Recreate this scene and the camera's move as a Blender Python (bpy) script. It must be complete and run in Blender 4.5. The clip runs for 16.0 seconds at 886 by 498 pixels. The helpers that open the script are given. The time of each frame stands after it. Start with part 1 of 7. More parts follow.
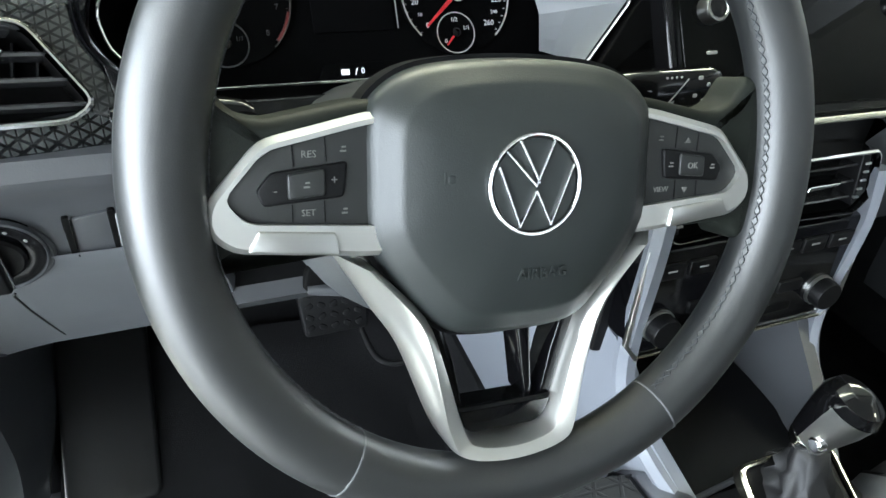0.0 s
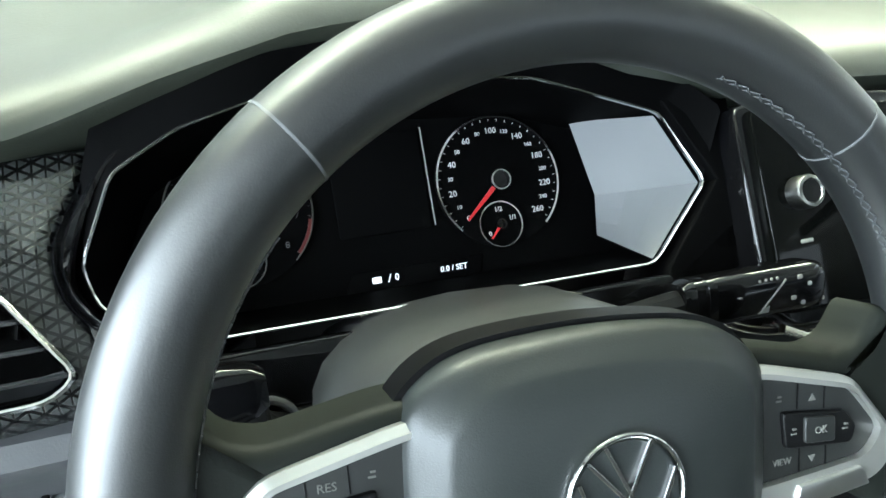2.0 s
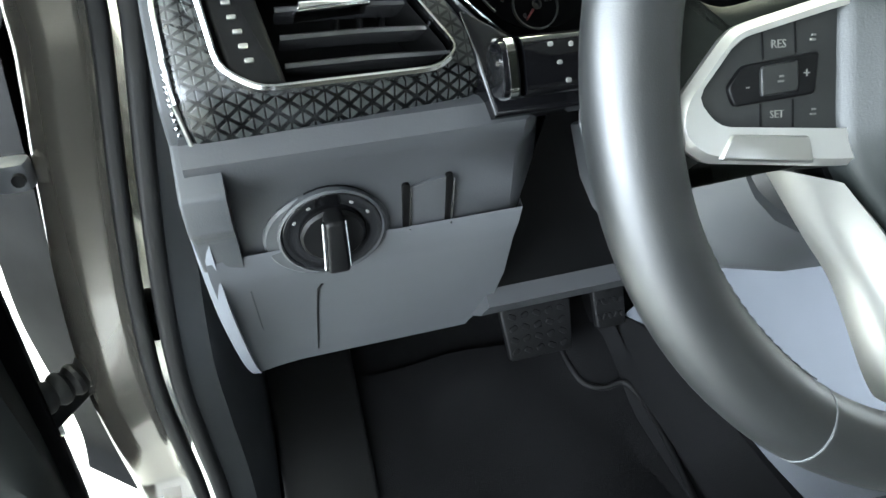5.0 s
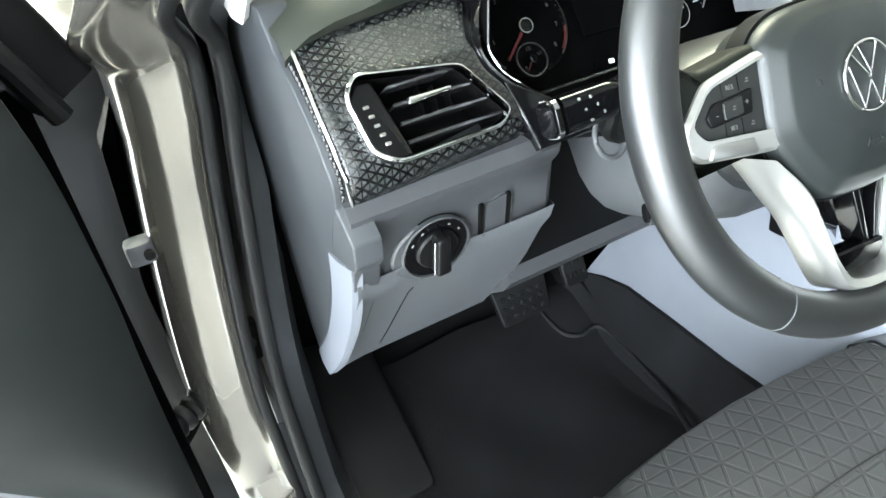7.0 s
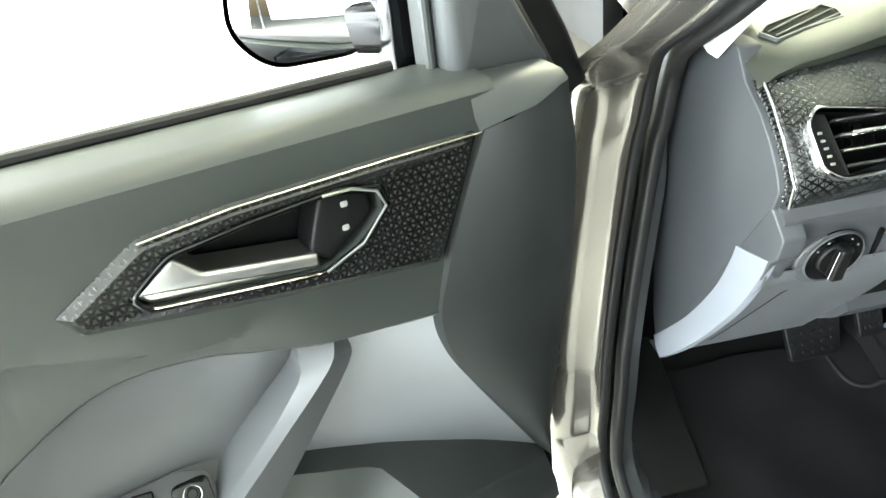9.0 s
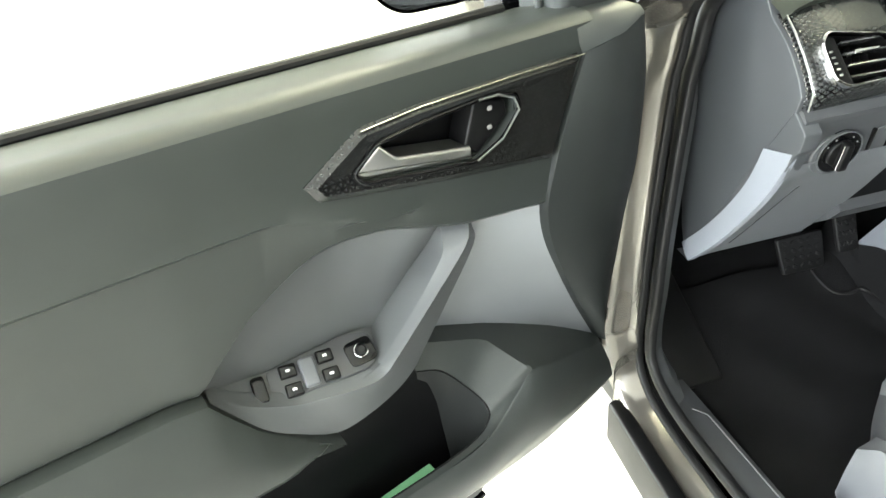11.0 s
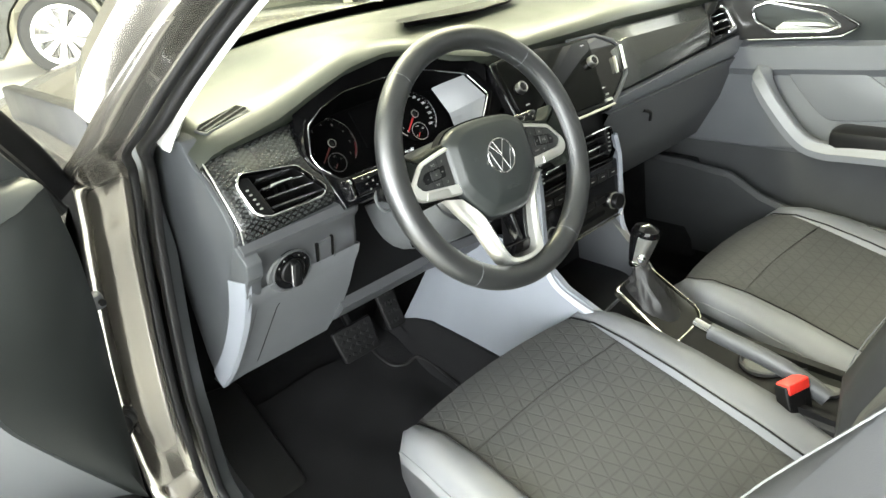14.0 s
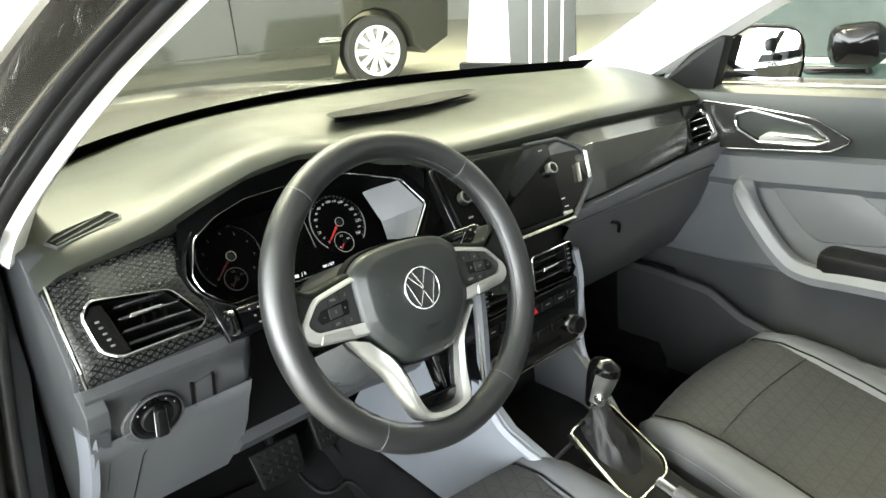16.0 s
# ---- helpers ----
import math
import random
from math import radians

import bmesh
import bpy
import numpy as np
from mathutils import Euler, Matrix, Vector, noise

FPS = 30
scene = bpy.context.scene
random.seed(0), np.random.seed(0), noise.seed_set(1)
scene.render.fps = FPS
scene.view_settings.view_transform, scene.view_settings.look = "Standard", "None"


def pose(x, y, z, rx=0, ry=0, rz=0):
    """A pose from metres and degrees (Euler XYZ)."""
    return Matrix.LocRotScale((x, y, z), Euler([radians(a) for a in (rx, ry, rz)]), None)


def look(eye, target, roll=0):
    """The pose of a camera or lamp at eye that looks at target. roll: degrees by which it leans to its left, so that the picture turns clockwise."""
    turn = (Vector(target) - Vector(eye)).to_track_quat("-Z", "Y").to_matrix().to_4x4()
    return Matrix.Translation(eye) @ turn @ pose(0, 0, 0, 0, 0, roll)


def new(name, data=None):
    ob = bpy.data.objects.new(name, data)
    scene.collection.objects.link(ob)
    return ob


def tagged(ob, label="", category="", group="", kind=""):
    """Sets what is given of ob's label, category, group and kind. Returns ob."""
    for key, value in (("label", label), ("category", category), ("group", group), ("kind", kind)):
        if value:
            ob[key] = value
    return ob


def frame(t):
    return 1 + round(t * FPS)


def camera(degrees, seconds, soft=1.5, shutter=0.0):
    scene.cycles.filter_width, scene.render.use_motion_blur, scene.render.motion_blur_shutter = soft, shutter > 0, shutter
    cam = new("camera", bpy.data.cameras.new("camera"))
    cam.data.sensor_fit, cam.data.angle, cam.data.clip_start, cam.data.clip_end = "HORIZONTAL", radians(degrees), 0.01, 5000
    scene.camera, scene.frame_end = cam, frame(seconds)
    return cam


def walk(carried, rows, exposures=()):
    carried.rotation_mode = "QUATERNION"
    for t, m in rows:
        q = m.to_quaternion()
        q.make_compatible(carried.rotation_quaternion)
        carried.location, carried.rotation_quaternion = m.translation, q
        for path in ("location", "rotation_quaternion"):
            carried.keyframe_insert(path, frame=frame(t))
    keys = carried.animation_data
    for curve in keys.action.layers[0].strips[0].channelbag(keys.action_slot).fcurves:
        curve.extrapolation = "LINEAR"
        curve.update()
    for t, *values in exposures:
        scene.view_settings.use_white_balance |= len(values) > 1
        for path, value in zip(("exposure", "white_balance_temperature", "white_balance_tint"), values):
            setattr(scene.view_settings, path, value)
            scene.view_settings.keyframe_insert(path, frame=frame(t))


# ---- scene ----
cam = camera(63.9, 16.0)
METRES, OX, OY, EYE, TILT, LEAN, TURN = 1.73, -0.1625, -0.2583, 1.1716, -35.510, -4.637, -21.356
ROWS = [
    (0.0, 0.0, 0.0, 0.0, 0.0, 0.0, -0.0),
    (0.5, -0.0008, 0.0222, 0.0207, 1.78, 2.87, -0.22),
    (1.0, 0.0002, 0.0419, 0.0364, 3.75, 4.06, 0.25),
    (1.5, 0.002, 0.047, 0.0468, 3.62, 4.87, 0.91),
    (2.0, -0.0025, 0.0418, 0.0537, 3.37, 7.1, 2.14),
    (2.5, -0.0161, 0.0327, 0.0497, 4.52, 8.77, 3.15),
    (3.0, -0.0397, 0.0158, 0.0407, 4.47, 9.0, 3.65),
    (3.5, -0.0645, 0.0075, 0.0281, 4.43, 8.93, 2.12),
    (4.0, -0.0801, 0.0063, 0.011, 5.6, 8.64, 2.04),
    (4.5, -0.0886, 0.0122, -0.0075, 6.81, 7.45, 1.93),
    (5.0, -0.0918, 0.021, -0.0309, 7.89, 4.83, 2.9),
    (7.5, -0.1847, -0.1102, -0.0174, -0.21, 2.89, 16.8),
    (8.0, -0.2171, -0.1309, -0.0187, 0.25, 3.58, 18.4),
    (8.5, -0.2406, -0.165, -0.0344, 7.12, 5.52, 10.72),
    (9.0, -0.2689, -0.1921, -0.0417, 15.38, 7.35, 2.19),
    (11.5, -0.3449, -0.3217, -0.1148, 9.63, 5.72, 6.96),
    (12.0, -0.341, -0.3238, -0.1154, 5.04, 5.22, 9.63),
    (12.5, -0.332, -0.3289, -0.1162, -0.36, 4.91, 12.55),
    (13.0, -0.2968, -0.3302, -0.1142, -5.99, 6.04, 16.89),
    (13.5, -0.2466, -0.3283, -0.1096, -9.34, 7.08, 19.86),
    (14.0, -0.1869, -0.3299, -0.1121, -11.36, 8.39, 22.16),
    (14.5, -0.1484, -0.3331, -0.1117, -12.77, 10.1, 22.83),
    (15.0, -0.1294, -0.321, -0.1059, -13.01, 11.42, 22.97),
    (15.5, -0.1088, -0.294, -0.0876, -13.18, 12.45, 21.92),
    (16.0, -0.0914, -0.2577, -0.0658, -12.61, 13.21, 19.46),
]
walk(cam, [(t, pose(OX, OY, EYE, TILT, LEAN, TURN) @ pose(METRES * x, METRES * y, METRES * z, 90 + pitch, roll, yaw)) for t, x, y, z, yaw, pitch, roll in ROWS], [
    (0.0, -0.2, 5850, 10), (1.5, -0.14, 5700, 8), (2.0, -0.02, 5650, 5), (2.5, -0.08, 5600, 3), (3.5, -0.1, 5650, 5), (4.2, 0.07, 5830, 6), (5.0, -0.04, 5800, 9), (7.5, 0.44, 6000, 10), (8.0, 0.43, 6050, 10), (8.5, 0.48, 6150, 9), (9.0, 0.36, 6250, 7),
    (12.0, 0.1, 6450, 10), (12.5, 0.13, 6420, 10), (13.0, 0.12, 6400, 10), (14.5, 0.14, 6500, 10), (15.0, 0.12, 6450, 10), (15.5, 0.0, 6450, 10), (16.0, -0.24, 6450, 10)])

# ---- world and light ----
world = bpy.data.worlds.new("showroom_daylight")
scene.world = world
world.use_nodes = True
wn = world.node_tree.nodes
sky = wn.new("ShaderNodeTexSky")
sky.sky_type = "NISHITA"
sky.sun_disc = False
sky.sun_elevation = radians(40)
sky.sun_rotation = radians(250)
wn["Background"].inputs[1].default_value = 0.04
world.node_tree.links.new(sky.outputs[0], wn["Background"].inputs[0])


def area(name, eye, target, sx, sy, watts, color=(1, 1, 1)):
    lamp = bpy.data.lights.new(name, "AREA")
    lamp.shape, lamp.size, lamp.size_y, lamp.energy, lamp.color = "RECTANGLE", sx, sy, watts, color
    ob = new(name, lamp)
    ob.matrix_world = look(eye, target)
    return ob


# daylight through the showroom's glass front, beside and behind the open driver's door
area("window_daylight", (-6.6, 0.0, 2.1), (0, -0.2, 1.0), 16.0, 4.0, 5100, (0.95, 1.0, 1.0))
area("window_daylight_rear", (0.0, -7.4, 2.2), (0, 0, 1.2), 11.0, 3.4, 450, (0.95, 1.0, 1.0))
# ceiling fixtures
for fx, fy in ((-2.0, 1.2), (0.6, 2.6), (3.4, 1.8), (2.6, -2.4), (4.5, 7.5)):
    area("ceiling_lamp", (fx, fy, 4.02), (fx, fy, 0), 2.4, 0.5, 320, (1.0, 0.97, 0.66))

# ---- materials ----
def mat(name, base, rough=0.5, metal=0.0, grain=900.0, bump=0.15, var=0.12, coat=0.0, coarse=9.0, spec=0.5, dist=0.0004):
    m = bpy.data.materials.new(name)
    m.use_nodes = True
    n, l = m.node_tree.nodes, m.node_tree.links
    b = n["Principled BSDF"]
    b.inputs["Roughness"].default_value = rough
    b.inputs["Metallic"].default_value = metal
    b.inputs["Coat Weight"].default_value = coat
    b.inputs["Coat Roughness"].default_value = 0.06
    b.inputs["Specular IOR Level"].default_value = spec
    tc = n.new("ShaderNodeTexCoord")
    fine = n.new("ShaderNodeTexNoise")
    fine.inputs["Scale"].default_value, fine.inputs["Detail"].default_value = grain, 3
    big = n.new("ShaderNodeTexNoise")
    big.inputs["Scale"].default_value, big.inputs["Detail"].default_value = coarse, 5
    for t in (fine, big):
        l.new(tc.outputs["Object"], t.inputs["Vector"])
    ramp = n.new("ShaderNodeMapRange")
    ramp.inputs["From Min"].default_value, ramp.inputs["From Max"].default_value = 0.3, 0.7
    ramp.inputs["To Min"].default_value, ramp.inputs["To Max"].default_value = 1 - var, 1 + var
    l.new(big.outputs["Fac"], ramp.inputs["Value"])
    mul = n.new("ShaderNodeVectorMath")
    mul.operation = "SCALE"
    mul.inputs[0].default_value = base
    l.new(ramp.outputs[0], mul.inputs["Scale"])
    l.new(mul.outputs[0], b.inputs["Base Color"])
    rr = n.new("ShaderNodeMapRange")
    rr.inputs["From Min"].default_value, rr.inputs["From Max"].default_value = 0.3, 0.7
    rr.inputs["To Min"].default_value, rr.inputs["To Max"].default_value = max(0.02, rough * (1 - var)), min(1, rough * (1 + var))
    l.new(big.outputs["Fac"], rr.inputs["Value"])
    l.new(rr.outputs[0], b.inputs["Roughness"])
    if bump:
        bp = n.new("ShaderNodeBump")
        bp.inputs["Strength"].default_value, bp.inputs["Distance"].default_value = bump, dist
        l.new(fine.outputs["Fac"], bp.inputs["Height"])
        l.new(bp.outputs[0], b.inputs["Normal"])
    return m


def glow(name, color, strength):
    m = bpy.data.materials.new(name)
    m.use_nodes = True
    b = m.node_tree.nodes["Principled BSDF"]
    b.inputs["Base Color"].default_value = (*color, 1)
    b.inputs["Emission Color"].default_value = (*color, 1)
    b.inputs["Emission Strength"].default_value = strength
    return m


def line_grid(m, cell, width, dark, light, axes, drop=0.0006, strength=0.6):
    """Three families of straight lines over a material, as on a moulded triangle pattern."""
    n, l = m.node_tree.nodes, m.node_tree.links
    b = n["Principled BSDF"]
    tc = n.new("ShaderNodeTexCoord")
    total = None
    for ax, wd in zip(axes, width):
        dot = n.new("ShaderNodeVectorMath")
        dot.operation = "DOT_PRODUCT"
        dot.inputs[1].default_value = [a / cell for a in ax]
        l.new(tc.outputs["Object"], dot.inputs[0])
        fr = n.new("ShaderNodeMath")
        fr.operation = "PINGPONG"
        fr.inputs[1].default_value = 0.5
        l.new(dot.outputs["Value"], fr.inputs[0])
        mr = n.new("ShaderNodeMapRange")
        mr.interpolation_type = "SMOOTHSTEP"
        mr.inputs["From Min"].default_value, mr.inputs["From Max"].default_value = wd * 0.5, wd
        l.new(fr.outputs[0], mr.inputs["Value"])
        if total is None:
            total = mr.outputs[0]
        else:
            mi = n.new("ShaderNodeMath")
            mi.operation = "MINIMUM"
            l.new(total, mi.inputs[0])
            l.new(mr.outputs[0], mi.inputs[1])
            total = mi.outputs[0]
    mix = n.new("ShaderNodeMix")
    mix.data_type = "RGBA"
    mix.inputs["A"].default_value, mix.inputs["B"].default_value = (*dark, 1), (*light, 1)
    l.new(total, mix.inputs["Factor"])
    l.new(mix.outputs["Result"], b.inputs["Base Color"])
    bp = n.new("ShaderNodeBump")
    bp.inputs["Strength"].default_value, bp.inputs["Distance"].default_value = strength, drop
    l.new(total, bp.inputs["Height"])
    l.new(bp.outputs[0], b.inputs["Normal"])
    return m


PAD = mat("dash_pad_plastic", (0.027, 0.031, 0.0235), 0.40, grain=700, bump=0.25, spec=0.6)
GREY = mat("grey_plastic", (0.105, 0.110, 0.120), 0.45, grain=800, bump=0.2, var=0.06)
GREYD = mat("dark_grey_plastic", (0.045, 0.047, 0.051), 0.45, grain=800, bump=0.2, var=0.08)
LIGHT = mat("light_grey_plastic", (0.180, 0.191, 0.218), 0.42, grain=800, bump=0.15, var=0.05)
DOORG = mat("door_grey_plastic", (0.070, 0.074, 0.077), 0.43, grain=800, bump=0.2, var=0.06)
DOORU = mat("door_upper_grained", (0.0225, 0.0262, 0.0242), 0.42, grain=700, bump=0.2, spec=0.35)
DOORD = mat("door_dark_plastic", (0.029, 0.0325, 0.031), 0.42, grain=700, bump=0.2, spec=0.35)
BLACK = mat("black_plastic", (0.003, 0.003, 0.0033), 0.45, grain=900, bump=0.15, spec=0.22)
GLOSS = mat("gloss_black", (0.003, 0.003, 0.0035), 0.10, bump=0, var=0.2, spec=0.35)
DARKHOLE = mat("vent_black", (0.003, 0.003, 0.003), 0.7, bump=0, spec=0.05)
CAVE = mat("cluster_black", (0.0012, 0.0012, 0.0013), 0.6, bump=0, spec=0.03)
GREYM = mat("mid_grey_plastic", (0.058, 0.061, 0.064), 0.45, grain=800, bump=0.2, var=0.08)
MATT = mat("mat_textile", (0.0130, 0.0130, 0.0138), 0.95, grain=900, bump=1.0, var=0.3, coarse=14, spec=0.1, dist=0.002)
CHROME = mat("chrome", (0.8, 0.8, 0.8), 0.12, 1.0, bump=0, var=0.1)
SATIN = mat("satin_silver", (0.62, 0.62, 0.6), 0.32, 1.0, grain=1500, bump=0.05, var=0.06)
SILVERP = mat("silver_paint", (0.60, 0.60, 0.57), 0.32, 0.85, grain=1500, bump=0.03, var=0.04)
CHAMP = mat("champagne_trim", (0.6, 0.58, 0.48), 0.25, 1.0, bump=0, var=0.1)
LEATHER = mat("rim_leather", (0.0075, 0.0084, 0.0087), 0.44, grain=1300, bump=0.14, spec=1.0)
HUB = mat("airbag_cover", (0.0150, 0.0178, 0.0172), 0.42, grain=1200, bump=0.25, var=0.08)
SPOKEM = mat("spoke_leather", (0.008, 0.0095, 0.0075), 0.55, grain=1300, bump=0.2, spec=0.15)
PODP = mat("pod_print", (0.13, 0.13, 0.12), 0.5, bump=0)
STITCH = mat("stitch_thread", (0.05, 0.053, 0.056), 0.7, bump=0)
SEAM = mat("seam_grey", (0.12, 0.125, 0.13), 0.5, bump=0)
FABRIC = mat("seat_fabric", (0.035, 0.035, 0.033), 0.85, grain=1600, bump=0.5, var=0.15, spec=0.25)
SEATG = mat("seat_grey_leatherette", (0.024, 0.025, 0.027), 0.6, grain=900, bump=0.3, var=0.06, spec=0.2)
CARPET = mat("carpet", (0.0058, 0.0058, 0.0063), 0.95, grain=1100, bump=1.0, var=0.35, coarse=22, spec=0.15, dist=0.002)
RUBBER = mat("rubber", (0.005, 0.005, 0.0053), 0.55, grain=600, bump=0.1, spec=0.35)
PAINT = mat("bronze_metallic_paint", (0.152, 0.142, 0.125), 0.2, 0.65, bump=0, var=0.015, coat=0.6)
WHITE = mat("white_pillar_trim", (0.72, 0.72, 0.71), 0.65, grain=1500, bump=0.2, var=0.03)
RED = mat("red_needle", (0.52, 0.022, 0.028), 0.4, bump=0)
REDB = mat("red_buckle", (0.65, 0.03, 0.02), 0.4, bump=0)
PRINT = mat("white_print", (0.60, 0.60, 0.60), 0.5, bump=0)
VANE = mat("vent_vane", (0.005, 0.005, 0.005), 0.5, bump=0, spec=0.3)
SLAT = mat("vent_slat", (0.032, 0.032, 0.033), 0.25, bump=0)
PANEL = mat("button_panel_black", (0.014, 0.015, 0.0145), 0.42, grain=900, bump=0.1)
PRINTD = mat("dim_print", (0.22, 0.22, 0.21), 0.5, bump=0)
SCREEN = mat("screen_glass", (0.002, 0.0022, 0.002), 0.04, bump=0, var=0.1, spec=0.1)
MIRROR = mat("mirror_glass", (0.92, 0.93, 0.93), 0.02, 1.0, bump=0, var=0.0)
FLOORM = mat("showroom_tile", (0.55, 0.54, 0.50), 0.25, grain=60, bump=0.05, var=0.06, coarse=2)
WALLM = mat("showroom_wall", (0.7, 0.7, 0.68), 0.8, grain=80, bump=0.1, var=0.05, coarse=1)
GLASS = bpy.data.materials.new("window_glass")
GLASS.use_nodes = True
gn, glk = GLASS.node_tree.nodes, GLASS.node_tree.links
g_tr, g_gl, g_mx = gn.new("ShaderNodeBsdfTransparent"), gn.new("ShaderNodeBsdfGlossy"), gn.new("ShaderNodeMixShader")
g_tr.inputs[0].default_value = (0.93, 0.96, 0.93, 1)
g_gl.inputs["Roughness"].default_value = 0.01
g_mx.inputs[0].default_value = 0.035
glk.new(g_tr.outputs[0], g_mx.inputs[1])
glk.new(g_gl.outputs[0], g_mx.inputs[2])
glk.new(g_mx.outputs[0], gn["Material Output"].inputs[0])
S3 = 3 ** 0.5 / 2
sl = (math.sin(radians(32)), math.cos(radians(32)))
TRIM = line_grid(mat("triangle_pattern_trim", (0.03, 0.03, 0.03), 0.26, bump=0, coat=0.45, spec=0.4), 0.0061, (0.10, 0.17, 0.17), (0.0015, 0.0015, 0.0017), (0.031, 0.033, 0.0325),
                 ((1, 0, 0), (0.5, S3 * sl[0], S3 * sl[1]), (0.5, -S3 * sl[0], -S3 * sl[1])), strength=0.35)
DTRIM = line_grid(mat("door_pattern_trim", (0.03, 0.03, 0.03), 0.26, bump=0, coat=0.3, spec=0.4), 0.0068, (0.24, 0.24, 0.24), (0.0025, 0.0025, 0.0025), (0.0165, 0.0175, 0.0165),
                  ((0, 0, 1), (-0.938 * S3, -0.3466 * S3, 0.5), (-0.938 * S3, -0.3466 * S3, -0.5)), strength=0.25)
QUILT = line_grid(mat("quilted_fabric", (0.046, 0.046, 0.046), 0.85, bump=0, spec=0.25), 0.026, (0.07, 0.09, 0.09), (0.047, 0.048, 0.048), (0.055, 0.056, 0.056),
                  ((0, 1, 0), (S3, 0.5, 0), (S3, -0.5, 0)), drop=0.003, strength=0.3)


# ---- mesh helpers ----
def thing(name, at=(0, 0, 0), label="", category="", group="", kind=""):
    ob = new(name)
    ob.location = at
    ob.empty_display_size = 0.05
    return tagged(ob, label, category, group, kind)


def shift(ob):
    v = Vector(ob.location)
    while ob.parent:
        ob = ob.parent
        v = v + ob.location
    return v


def part(name, bm, material, parent=None, label="", sharp=35):
    """Links a bmesh, built in the car's own coordinates, as one mesh object under a thing or a part."""
    if parent is not None:
        bmesh.ops.translate(bm, verts=bm.verts[:], vec=-shift(parent))
    me = bpy.data.meshes.new(name)
    bmesh.ops.recalc_face_normals(bm, faces=bm.faces[:])
    for f in bm.faces:
        f.smooth = True
    bm.to_mesh(me)
    bm.free()
    me.set_sharp_from_angle(angle=radians(sharp))
    me.materials.append(material)
    ob = new(name, me)
    if parent is not None:
        ob.parent = parent
    if label:
        ob["label"] = label
    return ob


def frame_of(o, x, y):
    x, y = Vector(x).normalized(), Vector(y).normalized()
    z = x.cross(y).normalized()
    m = Matrix((x, y, z)).transposed().to_4x4()
    return Matrix.Translation(o) @ m


def loft(bm, loops, cap0=True, cap1=True, closed=True, m=None):
    rows = []
    for lp in loops:
        rows.append([bm.verts.new((m @ Vector(p)) if m else Vector(p)) for p in lp])
    k = len(rows[0])
    for a, b in zip(rows, rows[1:]):
        for i in range(k if closed else k - 1):
            j = (i + 1) % k
            bm.faces.new((a[i], a[j], b[j], b[i]))
    if closed and cap0:
        bm.faces.new(rows[0][::-1])
    if closed and cap1:
        bm.faces.new(rows[-1])
    return rows


def inset(pts, d):
    """Moves a 2D outline inwards by d."""
    n = len(pts)
    area2 = sum(pts[i][0] * pts[(i + 1) % n][1] - pts[(i + 1) % n][0] * pts[i][1] for i in range(n))
    sgn = 1 if area2 > 0 else -1
    out = []
    for i in range(n):
        p, a, c = Vector(pts[i]), Vector(pts[i - 1]), Vector(pts[(i + 1) % n])
        e1, e2 = (p - a).normalized(), (c - p).normalized()
        n1, n2 = Vector((-e1.y, e1.x)) * sgn, Vector((-e2.y, e2.x)) * sgn
        b = n1 + n2
        b = b / max(0.35, b.length_squared / 2) if b.length > 1e-6 else n1
        out.append(tuple(p + b * d))
    return out


def curve_of(pts, k=5, closed=True):
    """Catmull-Rom through points of any dimension."""
    n, out = len(pts), []
    vs = [Vector(p) for p in pts]
    for i in range(n if closed else n - 1):
        p0 = vs[i - 1] if closed or i > 0 else vs[0] * 2 - vs[1]
        p1, p2 = vs[i], vs[(i + 1) % n]
        p3 = vs[(i + 2) % n] if closed or i + 2 < n else vs[-1] * 2 - vs[-2]
        for s in range(k):
            t = s / k
            out.append(tuple(0.5 * ((2 * p1) + (p2 - p0) * t + (2 * p0 - 5 * p1 + 4 * p2 - p3) * t * t + (3 * p1 - p0 - 3 * p2 + p3) * t ** 3)))
    if not closed:
        out.append(tuple(vs[-1]))
    return out


def soften(pts, r, k=4):
    """Rounds the corners of a 2D polygon with radius about r."""
    out, n = [], len(pts)
    for i in range(n):
        p, a, c = Vector(pts[i]), Vector(pts[i - 1]), Vector(pts[(i + 1) % n])
        u, v = a - p, c - p
        d = min(r, u.length * 0.45, v.length * 0.45)
        s, e = p + u.normalized() * d, p + v.normalized() * d
        for j in range(k + 1):
            t = j / k
            out.append(tuple(s * (1 - t) ** 2 + p * 2 * t * (1 - t) + e * t * t))
    return out


def slab(bm, pts, z0, z1, m, bevel=0.002, segs=3, dome=0.0):
    """A plate with outline pts between z0 and z1 of the frame m, its upper edge rounded."""
    loops = [[(x, y, z0) for x, y in pts]]
    for s in range(segs + 1):
        a = s / segs * math.pi / 2
        ins = bevel * (1 - math.cos(a))
        z = z1 - bevel * (1 - math.sin(a)) if bevel else z1
        loops.append([(x, y, z) for x, y in (inset(pts, ins) if ins else pts)])
    if dome:
        cx, cy = sum(p[0] for p in pts) / len(pts), sum(p[1] for p in pts) / len(pts)
        base = inset(pts, bevel)
        for f in (0.85, 0.65, 0.4, 0.15):
            loops.append([(cx + (x - cx) * f, cy + (y - cy) * f, z1 + dome * (1 - f * f)) for x, y in base])
    loft(bm, loops, m=m)
    return bm


